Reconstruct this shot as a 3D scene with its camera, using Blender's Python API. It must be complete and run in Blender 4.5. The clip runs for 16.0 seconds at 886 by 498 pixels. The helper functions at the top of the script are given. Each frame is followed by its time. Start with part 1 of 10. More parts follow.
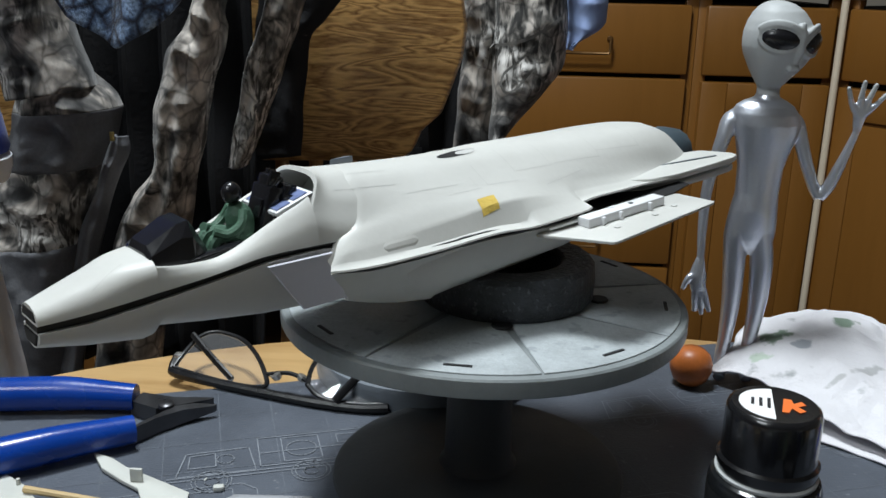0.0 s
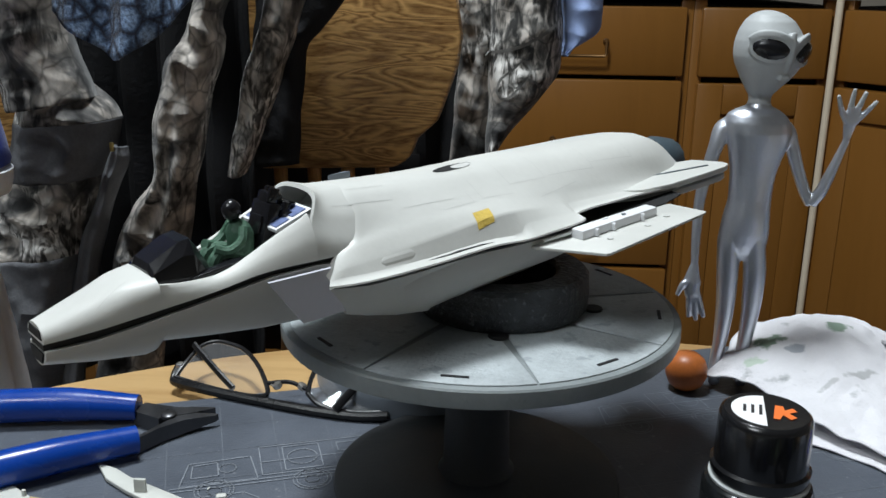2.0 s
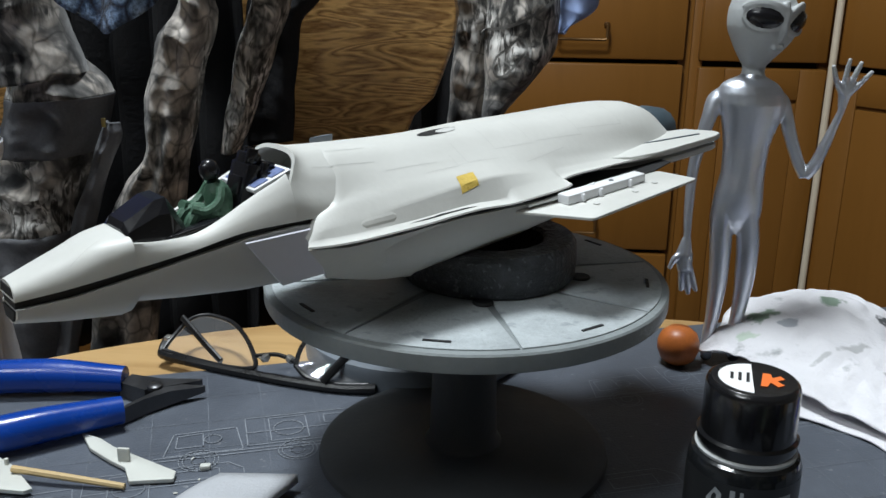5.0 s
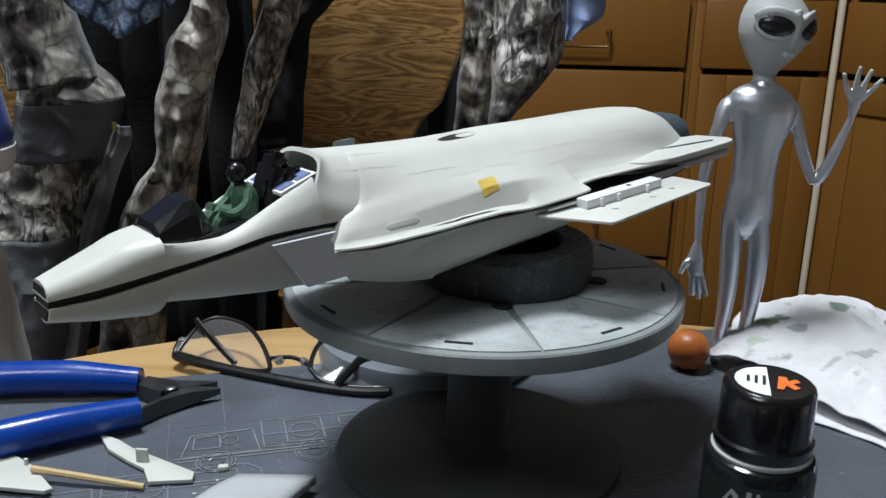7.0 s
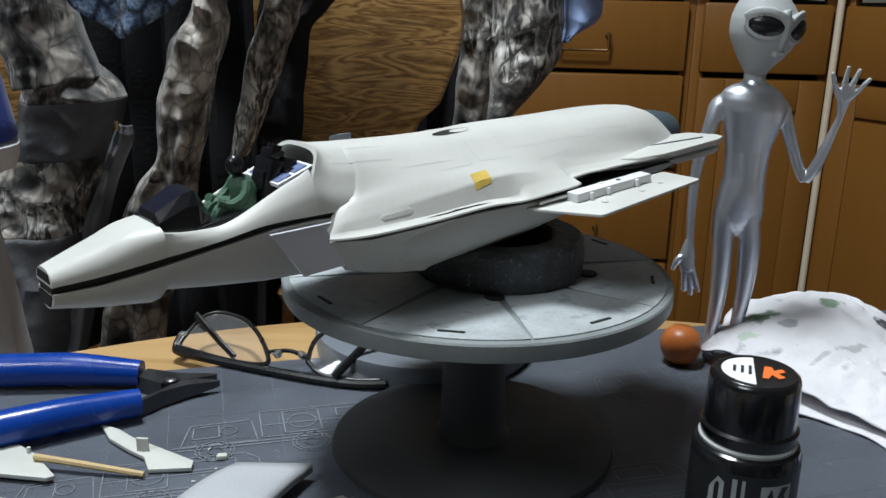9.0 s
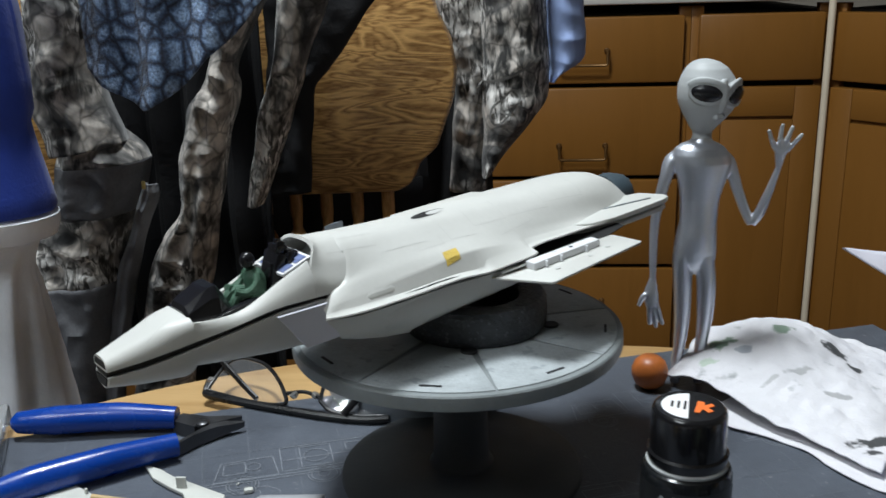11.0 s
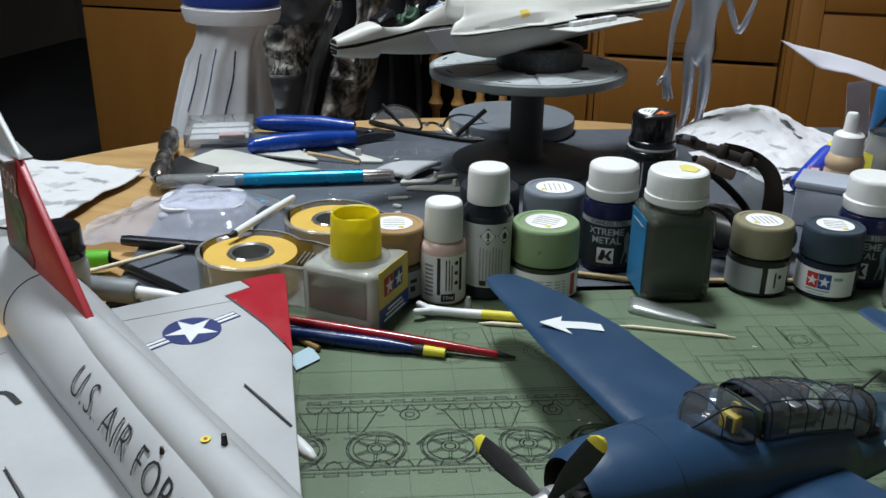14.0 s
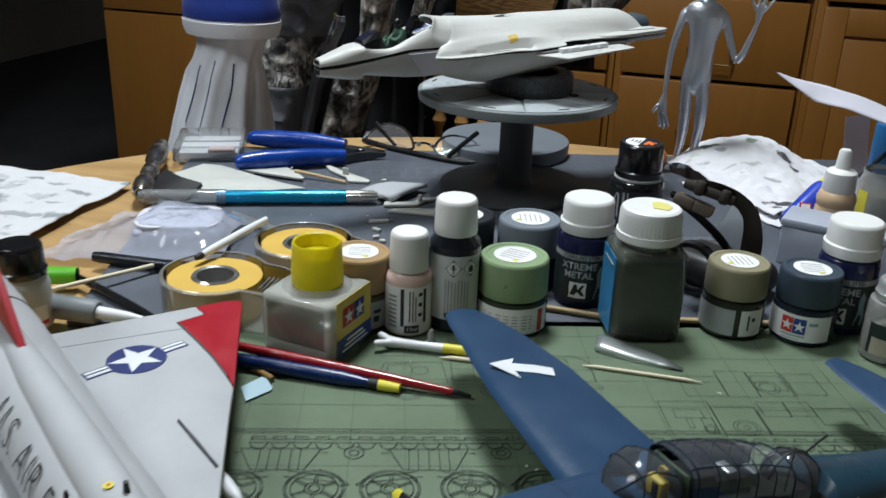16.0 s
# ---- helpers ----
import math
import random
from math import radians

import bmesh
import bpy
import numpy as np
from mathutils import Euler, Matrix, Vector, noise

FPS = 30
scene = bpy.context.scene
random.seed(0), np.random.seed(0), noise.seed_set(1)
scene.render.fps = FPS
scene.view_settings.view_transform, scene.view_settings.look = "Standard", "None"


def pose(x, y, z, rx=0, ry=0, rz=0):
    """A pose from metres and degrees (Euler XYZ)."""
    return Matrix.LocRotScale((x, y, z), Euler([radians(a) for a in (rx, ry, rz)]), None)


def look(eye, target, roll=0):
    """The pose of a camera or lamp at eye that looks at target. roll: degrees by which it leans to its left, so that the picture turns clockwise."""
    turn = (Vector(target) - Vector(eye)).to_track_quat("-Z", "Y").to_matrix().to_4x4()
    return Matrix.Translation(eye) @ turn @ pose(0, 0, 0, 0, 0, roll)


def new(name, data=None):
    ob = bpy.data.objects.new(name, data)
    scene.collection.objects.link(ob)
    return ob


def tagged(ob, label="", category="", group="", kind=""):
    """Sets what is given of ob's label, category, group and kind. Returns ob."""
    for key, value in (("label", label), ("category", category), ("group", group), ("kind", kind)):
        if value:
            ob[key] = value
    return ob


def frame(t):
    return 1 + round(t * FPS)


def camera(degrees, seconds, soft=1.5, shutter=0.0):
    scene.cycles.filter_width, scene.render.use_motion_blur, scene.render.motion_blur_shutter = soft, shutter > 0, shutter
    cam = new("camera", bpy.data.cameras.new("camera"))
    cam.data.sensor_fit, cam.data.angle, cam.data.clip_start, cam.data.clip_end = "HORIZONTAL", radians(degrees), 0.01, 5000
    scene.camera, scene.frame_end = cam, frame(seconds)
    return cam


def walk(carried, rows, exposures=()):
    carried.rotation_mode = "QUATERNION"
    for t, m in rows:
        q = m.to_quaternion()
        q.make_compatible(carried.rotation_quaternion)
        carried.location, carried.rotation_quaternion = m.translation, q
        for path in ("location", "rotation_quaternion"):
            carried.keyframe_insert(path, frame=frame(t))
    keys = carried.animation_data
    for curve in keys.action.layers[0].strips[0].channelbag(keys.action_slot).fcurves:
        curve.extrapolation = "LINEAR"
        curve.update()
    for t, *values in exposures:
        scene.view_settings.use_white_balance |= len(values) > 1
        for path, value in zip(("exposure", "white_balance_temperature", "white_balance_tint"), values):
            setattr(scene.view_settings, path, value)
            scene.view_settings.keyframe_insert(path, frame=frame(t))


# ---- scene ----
cam = camera(51.8, 16.0, shutter=0.35)
PATH = [
    (0, (0.064, 0.04, 0.928), (-0.072, 1.949, 0.348), 1.2),
    (0.5, (0.062, 0.039, 0.925), (-0.076, 1.947, 0.344), 1.2),
    (1, (0.061, 0.038, 0.929), (-0.081, 1.948, 0.353), 1.0),
    (1.5, (0.064, 0.039, 0.93), (-0.074, 1.948, 0.351), 0.7),
    (2, (0.065, 0.036, 0.933), (-0.069, 1.946, 0.355), 0.7),
    (2.5, (0.065, 0.037, 0.934), (-0.065, 1.946, 0.354), 0.8),
    (3, (0.069, 0.038, 0.929), (-0.058, 1.946, 0.345), 0.7),
    (3.5, (0.072, 0.039, 0.927), (-0.053, 1.946, 0.338), 0.7),
    (4, (0.069, 0.036, 0.925), (-0.06, 1.942, 0.333), 0.7),
    (4.2, (0.071, 0.038, 0.924), (-0.077, 1.939, 0.322), 0.6),
    (6.3, (0.069, 0.038, 0.927), (-0.054, 1.945, 0.335), 1.2),
    (6.5, (0.068, 0.036, 0.926), (-0.062, 1.943, 0.338), 1.1),
    (7, (0.064, 0.034, 0.925), (-0.07, 1.941, 0.336), 1.1),
    (7.5, (0.064, 0.034, 0.924), (-0.072, 1.94, 0.335), 1.0),
    (8, (0.059, 0.031, 0.922), (-0.078, 1.938, 0.335), 1.2),
    (10.3, (0.079, 0.004, 0.939), (-0.061, 1.915, 0.364), 1.1),
    (10.5, (0.078, -0.005, 0.946), (-0.068, 1.905, 0.371), 0.5),
    (11, (0.087, -0.02, 0.963), (-0.1, 1.885, 0.386), -1.7),
    (11.5, (0.125, -0.054, 0.956), (-0.059, 1.85, 0.371), -1.2),
    (12, (0.127, -0.123, 0.954), (-0.07, 1.779, 0.368), 2.1),
    (12.5, (0.128, -0.182, 0.933), (-0.077, 1.692, 0.265), 3.8),
    (13, (0.143, -0.215, 0.93), (-0.089, 1.615, 0.158), 3.8),
    (13.5, (0.152, -0.269, 0.942), (-0.118, 1.56, 0.178), 3.4),
    (14, (0.157, -0.296, 0.946), (-0.295, 1.496, 0.184), 0.8),
    (14.5, (0.163, -0.296, 0.935), (-0.325, 1.483, 0.162), 1.2),
    (15, (0.162, -0.307, 0.935), (-0.334, 1.47, 0.164), 2.1),
    (15.5, (0.169, -0.306, 0.951), (-0.337, 1.474, 0.193), 2.3),
    (16, (0.18, -0.278, 0.954), (-0.321, 1.508, 0.207), 2.2),
]
walk(cam, [(t, look(eye, target, roll)) for t, eye, target, roll in PATH])

from mathutils.bvhtree import BVHTree

# ---- light ----
world = bpy.data.worlds.new("world")
world.use_nodes = True
world.node_tree.nodes["Background"].inputs[0].default_value = (0.62, 0.68, 0.80, 1)
world.node_tree.nodes["Background"].inputs[1].default_value = 0.006
scene.world = world


def area_lamp(name, place, target, size, power, colour):
    data = bpy.data.lights.new(name, "AREA")
    data.shape, data.size, data.energy, data.color = "DISK", size, power, colour
    ob = new(name, data)
    ob.matrix_world = look(place, target)
    return ob


# the room's ceiling lamp behind the table; a weaker, unseen fill is added over the side where the camera is
area_lamp("ceiling_lamp_light", (-0.19, 0.50, 2.25), (0.05, 0.2, 0.75), 0.34, 31.0, (0.885, 0.96, 1.0))
# added fill with no fixture of its own, brightens the fronts of the clothes
area_lamp("camera_side_fill_light", (-0.85, -0.60, 2.38), (-0.2, 0.55, 0.85), 0.8, 20.0, (0.885, 0.96, 1.0))
scene.view_settings.exposure = -0.06

# ---- materials ----
MATS = {}


def mat(name, colour, rough=0.5, metal=0.0, vary=0.12, scale=60.0, bump=0.05, bscale=None, coat=0.0, ior=1.45,
        speck=None, trans=0.0, alpha=1.0, island=0.0, sheen=0.0):
    """A surface with coarse and fine variation of its colour and roughness, and a fine relief."""
    if name in MATS:
        return MATS[name]
    m = bpy.data.materials.new(name)
    m.use_nodes = True
    nt = m.node_tree
    n, l = nt.nodes, nt.links
    b = n["Principled BSDF"]
    tc = n.new("ShaderNodeTexCoord")
    big = n.new("ShaderNodeTexNoise")
    big.inputs["Scale"].default_value, big.inputs["Detail"].default_value = scale, 4
    fine = n.new("ShaderNodeTexNoise")
    fine.inputs["Scale"].default_value, fine.inputs["Detail"].default_value = scale * 9, 3
    for q in (big, fine):
        l.new(tc.outputs["Object"], q.inputs["Vector"])
    mix = n.new("ShaderNodeMath")
    mix.operation = "MULTIPLY_ADD"
    mix.inputs[1].default_value = 0.4
    l.new(fine.outputs["Fac"], mix.inputs[0])
    l.new(big.outputs["Fac"], mix.inputs[2])
    ramp = n.new("ShaderNodeMapRange")
    ramp.inputs[1].default_value, ramp.inputs[2].default_value = 0.35, 1.05
    ramp.inputs[3].default_value, ramp.inputs[4].default_value = 1 - vary, 1 + vary
    l.new(mix.outputs[0], ramp.inputs[0])
    hsv = n.new("ShaderNodeHueSaturation")
    hsv.inputs["Color"].default_value = (*colour, 1)
    l.new(ramp.outputs[0], hsv.inputs["Value"])
    out = hsv.outputs[0]
    if speck:
        colour2, sscale, limit = speck
        sp = n.new("ShaderNodeTexNoise")
        sp.inputs["Scale"].default_value, sp.inputs["Detail"].default_value = sscale, 5
        l.new(tc.outputs["Object"], sp.inputs["Vector"])
        sr = n.new("ShaderNodeMapRange")
        sr.inputs[1].default_value, sr.inputs[2].default_value = limit, limit + 0.06
        l.new(sp.outputs["Fac"], sr.inputs[0])
        mx = n.new("ShaderNodeMix")
        mx.data_type = "RGBA"
        l.new(sr.outputs[0], mx.inputs[0])
        l.new(out, mx.inputs[6])
        mx.inputs[7].default_value = (*colour2, 1)
        out = mx.outputs[2]
    l.new(out, b.inputs["Base Color"])
    rr = n.new("ShaderNodeMapRange")
    rr.inputs[1].default_value, rr.inputs[2].default_value = 0.3, 0.7
    rr.inputs[3].default_value, rr.inputs[4].default_value = max(0.02, rough - 0.08), min(1, rough + 0.08)
    l.new(big.outputs["Fac"], rr.inputs[0])
    l.new(rr.outputs[0], b.inputs["Roughness"])
    b.inputs["Metallic"].default_value = metal
    b.inputs["IOR"].default_value = ior
    b.inputs["Coat Weight"].default_value = coat
    b.inputs["Transmission Weight"].default_value = trans
    b.inputs["Alpha"].default_value = alpha
    b.inputs["Sheen Weight"].default_value = sheen
    if bump:
        bn = n.new("ShaderNodeTexNoise")
        bn.inputs["Scale"].default_value, bn.inputs["Detail"].default_value = bscale or scale * 12, 4
        l.new(tc.outputs["Object"], bn.inputs["Vector"])
        bp = n.new("ShaderNodeBump")
        bp.inputs["Strength"].default_value, bp.inputs["Distance"].default_value = bump, 0.001
        l.new(bn.outputs["Fac"], bp.inputs["Height"])
        l.new(bp.outputs["Normal"], b.inputs["Normal"])
    MATS[name] = m
    return m


def ramp_nodes(nt, source, stops):
    r = nt.nodes.new("ShaderNodeValToRGB")
    e = r.color_ramp.elements
    while len(e) < len(stops):
        e.new(0.5)
    for q, (pos, col) in zip(e, stops):
        q.position, q.color = pos, (*col, 1)
    nt.links.new(source, r.inputs[0])
    return r.outputs[0]


def wood_mat(name, dark, light, scale, stretch, rough=0.4, rings=6.0, coat=0.1):
    """Grain that runs along one axis of the thing, with rings bent by noise."""
    m = bpy.data.materials.new(name)
    m.use_nodes = True
    nt = m.node_tree
    n, l = nt.nodes, nt.links
    b = n["Principled BSDF"]
    tc, mp = n.new("ShaderNodeTexCoord"), n.new("ShaderNodeMapping")
    mp.inputs["Scale"].default_value = stretch
    l.new(tc.outputs["Object"], mp.inputs[0])
    nz = n.new("ShaderNodeTexNoise")
    nz.inputs["Scale"].default_value, nz.inputs["Detail"].default_value, nz.inputs["Distortion"].default_value = scale, 3, 0.6
    l.new(mp.outputs[0], nz.inputs["Vector"])
    mul = n.new("ShaderNodeMath")
    mul.operation = "MULTIPLY"
    mul.inputs[1].default_value = rings
    l.new(nz.outputs["Fac"], mul.inputs[0])
    fr = n.new("ShaderNodeMath")
    fr.operation = "PINGPONG"
    fr.inputs[1].default_value = 0.5
    l.new(mul.outputs[0], fr.inputs[0])
    pore = n.new("ShaderNodeTexNoise")
    pore.inputs["Scale"].default_value, pore.inputs["Detail"].default_value = scale * 14, 4
    l.new(mp.outputs[0], pore.inputs["Vector"])
    add = n.new("ShaderNodeMath")
    add.operation = "MULTIPLY_ADD"
    add.inputs[1].default_value = 0.6
    l.new(pore.outputs["Fac"], add.inputs[0])
    l.new(fr.outputs[0], add.inputs[2])
    mid = tuple((a + c) / 2 for a, c in zip(dark, light))
    col = ramp_nodes(nt, add.outputs[0], [(0.25, dark), (0.5, mid), (0.75, light)])
    l.new(col, b.inputs["Base Color"])
    b.inputs["Roughness"].default_value, b.inputs["Coat Weight"].default_value = rough, coat
    bp = n.new("ShaderNodeBump")
    bp.inputs["Strength"].default_value, bp.inputs["Distance"].default_value = 0.15, 0.001
    l.new(add.outputs[0], bp.inputs["Height"])
    l.new(bp.outputs["Normal"], b.inputs["Normal"])
    MATS[name] = m
    return m


def camo_mat(name, stops, scale, stretch=(1, 1, 1), rough=0.85, voronoi=False, relief=0.5):
    """Printed cloth: blotches of several colours, with a woven relief."""
    m = bpy.data.materials.new(name)
    m.use_nodes = True
    nt = m.node_tree
    n, l = nt.nodes, nt.links
    b = n["Principled BSDF"]
    tc, mp = n.new("ShaderNodeTexCoord"), n.new("ShaderNodeMapping")
    mp.inputs["Scale"].default_value = stretch
    l.new(tc.outputs["Object"], mp.inputs[0])
    if voronoi:
        v = n.new("ShaderNodeTexVoronoi")
        v.feature = "DISTANCE_TO_EDGE"
        v.inputs["Scale"].default_value = scale
        l.new(mp.outputs[0], v.inputs["Vector"])
        src = v.outputs["Distance"]
    else:
        v = n.new("ShaderNodeTexNoise")
        v.inputs["Scale"].default_value, v.inputs["Detail"].default_value = scale, 6
        v.inputs["Distortion"].default_value, v.inputs["Roughness"].default_value = 0.5, 0.66
        l.new(mp.outputs[0], v.inputs["Vector"])
        src = v.outputs["Fac"]
    col = ramp_nodes(nt, src, stops)
    fine = n.new("ShaderNodeTexNoise")
    fine.inputs["Scale"].default_value, fine.inputs["Detail"].default_value = scale * 7, 4
    l.new(mp.outputs[0], fine.inputs["Vector"])
    rg = n.new("ShaderNodeMapRange")
    rg.inputs[1].default_value, rg.inputs[2].default_value, rg.inputs[3].default_value, rg.inputs[4].default_value = 0.35, 0.65, 0.5, 1.35
    l.new(fine.outputs["Fac"], rg.inputs[0])
    hsv = n.new("ShaderNodeHueSaturation")
    l.new(col, hsv.inputs["Color"])
    l.new(rg.outputs[0], hsv.inputs["Value"])
    l.new(hsv.outputs[0], b.inputs["Base Color"])
    b.inputs["Roughness"].default_value = rough
    b.inputs["Sheen Weight"].default_value = 0.15
    bp = n.new("ShaderNodeBump")
    bp.inputs["Strength"].default_value, bp.inputs["Distance"].default_value = relief, 0.004
    l.new(fine.outputs["Fac"], bp.inputs["Height"])
    l.new(bp.outputs["Normal"], b.inputs["Normal"])
    MATS[name] = m
    return m


def woods_camo_mat(name):
    """Printed hunting cloth: soft taupe and charcoal blotches, upright bark streaks, and patches of pale dry grass."""
    m = bpy.data.materials.new(name)
    m.use_nodes = True
    nt = m.node_tree
    n, l = nt.nodes, nt.links
    b = n["Principled BSDF"]
    tc = n.new("ShaderNodeTexCoord")

    def field(scale, stretch, detail, turn=(0, 0, 0), shift=(0, 0, 0), bend=0.0):
        mp, nz = n.new("ShaderNodeMapping"), n.new("ShaderNodeTexNoise")
        mp.inputs["Scale"].default_value, mp.inputs["Rotation"].default_value, mp.inputs["Location"].default_value = stretch, turn, shift
        nz.inputs["Scale"].default_value, nz.inputs["Detail"].default_value, nz.inputs["Distortion"].default_value = scale, detail, bend
        l.new(tc.outputs["Object"], mp.inputs[0])
        l.new(mp.outputs[0], nz.inputs["Vector"])
        return nz.outputs["Fac"]

    def spread(source, a, c, lo, hi):
        r = n.new("ShaderNodeMapRange")
        r.inputs[1].default_value, r.inputs[2].default_value, r.inputs[3].default_value, r.inputs[4].default_value = a, c, lo, hi
        l.new(source, r.inputs[0])
        return r.outputs[0]

    def blend(fac, one, two):
        mx = n.new("ShaderNodeMix")
        mx.data_type = "RGBA"
        l.new(fac, mx.inputs[0])
        l.new(one, mx.inputs[6])
        l.new(two, mx.inputs[7])
        return mx.outputs[2]

    base = ramp_nodes(nt, field(26.0, (1, 1, 0.9), 6, bend=0.9), [(0.38, (0.020, 0.020, 0.021)), (0.43, (0.080, 0.077, 0.075)), (0.48, (0.15, 0.142, 0.135)), (0.52, (0.38, 0.345, 0.31)), (0.61, (0.58, 0.53, 0.48))])
    grass = ramp_nodes(nt, field(60.0, (3.2, 3.2, 1.1), 6, (0.0, 0.9, 0.0), bend=1.0), [(0.40, (0.040, 0.038, 0.036)), (0.47, (0.26, 0.245, 0.225)), (0.53, (0.78, 0.76, 0.73))])
    twig = ramp_nodes(nt, field(50.0, (3.0, 3.0, 1.0), 6, (0.0, -0.6, 0.0), (3, 1, 7), 0.8), [(0.40, (0.030, 0.029, 0.028)), (0.50, (0.19, 0.18, 0.165)), (0.60, (0.52, 0.48, 0.44))])
    col = blend(spread(field(16.0, (1, 1, 1), 3, shift=(5, 2, 1)), 0.52, 0.56, 0.0, 1.0), base, twig)
    col = blend(spread(field(17.0, (1, 1, 0.9), 3, shift=(1, 8, 4)), 0.54, 0.58, 0.0, 0.9), col, grass)
    leaf = n.new("ShaderNodeTexVoronoi")
    leaf.feature = "DISTANCE_TO_EDGE"
    leaf.inputs["Scale"].default_value = 52.0
    warp = n.new("ShaderNodeVectorMath")
    warp.operation = "MULTIPLY_ADD"
    warp.inputs[1].default_value = (0.03, 0.03, 0.03)
    wn_ = n.new("ShaderNodeTexNoise")
    wn_.inputs["Scale"].default_value = 30.0
    l.new(tc.outputs["Object"], wn_.inputs["Vector"])
    l.new(wn_.outputs["Color"], warp.inputs[0])
    l.new(tc.outputs["Object"], warp.inputs[2])
    l.new(warp.outputs[0], leaf.inputs["Vector"])
    vein = spread(leaf.outputs["Distance"], 0.0, 0.09, 0.45, 1.0)
    speckle = spread(field(110.0, (1, 1, 0.6), 5), 0.35, 0.65, 0.55, 1.4)
    both = n.new("ShaderNodeMath")
    both.operation = "MULTIPLY"
    l.new(vein, both.inputs[0])
    l.new(speckle, both.inputs[1])
    hsv = n.new("ShaderNodeHueSaturation")
    l.new(col, hsv.inputs["Color"])
    l.new(both.outputs[0], hsv.inputs["Value"])
    l.new(hsv.outputs[0], b.inputs["Base Color"])
    b.inputs["Roughness"].default_value, b.inputs["Sheen Weight"].default_value = 0.85, 0.12
    bp = n.new("ShaderNodeBump")
    bp.inputs["Strength"].default_value, bp.inputs["Distance"].default_value = 0.4, 0.003
    l.new(field(55.0, (1, 1, 0.6), 4, bend=0.4), bp.inputs["Height"])
    l.new(bp.outputs["Normal"], b.inputs["Normal"])
    MATS[name] = m
    return m


def stained(m, stains):
    """Smears of dried paint soaked into a material: middle, half sizes, turn and colour of each."""
    nt = m.node_tree
    n, l = nt.nodes, nt.links
    b = n["Principled BSDF"]
    tc, ragged = n.new("ShaderNodeTexCoord"), n.new("ShaderNodeTexNoise")
    ragged.inputs["Scale"].default_value, ragged.inputs["Detail"].default_value = 210, 4
    l.new(tc.outputs["Object"], ragged.inputs["Vector"])
    out = b.inputs["Base Color"].links[0].from_socket
    for cx, cy, rx, ry, turn, colour in stains:
        mp, ln, ad, rg, mx = n.new("ShaderNodeMapping"), n.new("ShaderNodeVectorMath"), n.new("ShaderNodeMath"), n.new("ShaderNodeMapRange"), n.new("ShaderNodeMix")
        mp.vector_type, ln.operation, ad.operation, mx.data_type = "TEXTURE", "LENGTH", "MULTIPLY_ADD", "RGBA"
        mp.inputs["Location"].default_value, mp.inputs["Rotation"].default_value, mp.inputs["Scale"].default_value = (cx, cy, 0), (0, 0, radians(turn)), (rx, ry, 1000)
        l.new(tc.outputs["Object"], mp.inputs["Vector"])
        l.new(mp.outputs[0], ln.inputs[0])
        l.new(ragged.outputs["Fac"], ad.inputs[0])
        ad.inputs[1].default_value = 2.4
        l.new(ln.outputs["Value"], ad.inputs[2])
        rg.inputs[1].default_value, rg.inputs[2].default_value, rg.inputs[3].default_value, rg.inputs[4].default_value = 1.85, 2.30, 0.95, 0.0
        l.new(ad.outputs[0], rg.inputs[0])
        l.new(rg.outputs[0], mx.inputs[0])
        l.new(out, mx.inputs[6])
        mx.inputs[7].default_value = (*colour, 1)
        out = mx.outputs[2]
    l.new(out, b.inputs["Base Color"])


def glass_mat(name, colour, rough=0.05, alpha=0.25):
    """Thin clear plastic or glass: mostly see-through, with a glossy face."""
    m = bpy.data.materials.new(name)
    m.use_nodes = True
    nt = m.node_tree
    n, l = nt.nodes, nt.links
    b = n["Principled BSDF"]
    b.inputs["Base Color"].default_value = (*colour, 1)
    b.inputs["Roughness"].default_value = rough
    tr, mx, fr = n.new("ShaderNodeBsdfTransparent"), n.new("ShaderNodeMixShader"), n.new("ShaderNodeTexNoise")
    tr.inputs[0].default_value = (*[0.75 + 0.25 * c for c in colour], 1)
    fr.inputs["Scale"].default_value = 120
    rg = n.new("ShaderNodeMapRange")
    rg.inputs[3].default_value, rg.inputs[4].default_value = max(0.02, alpha - 0.1), min(1, alpha + 0.1)
    l.new(fr.outputs["Fac"], rg.inputs[0])
    l.new(rg.outputs[0], mx.inputs[0])
    l.new(tr.outputs[0], mx.inputs[1])
    l.new(b.outputs[0], mx.inputs[2])
    gl_, fn, top = n.new("ShaderNodeBsdfGlossy"), n.new("ShaderNodeFresnel"), n.new("ShaderNodeMixShader")
    gl_.inputs["Roughness"].default_value, fn.inputs["IOR"].default_value = rough, 1.45
    l.new(fn.outputs[0], top.inputs[0])
    l.new(mx.outputs[0], top.inputs[1])
    l.new(gl_.outputs[0], top.inputs[2])
    l.new(top.outputs[0], n["Material Output"].inputs["Surface"])
    MATS[name] = m
    return m


# ---- mesh helpers ----
def drape(ob, targets, direction, lift=0.0002):
    """Lay a flat marking on its thing's curved skin, along a direction (all in the thing's space)."""
    d = Vector(direction).normalized()
    trees = [BVHTree.FromPolygons([t.matrix_basis @ v.co for v in t.data.vertices], [p.vertices[:] for p in t.data.polygons]) for t in targets]
    back = ob.matrix_basis.inverted()
    for v in ob.data.vertices:
        p = ob.matrix_basis @ v.co
        hits = [t.ray_cast(p - d * 0.05, d) for t in trees]
        hits = [h for h in hits if h[0] is not None]
        if hits:
            h = min(hits, key=lambda q: q[3])
            v.co = back @ (h[0] - d * (lift + (v.co.z if v.co.z > 0 else 0)))


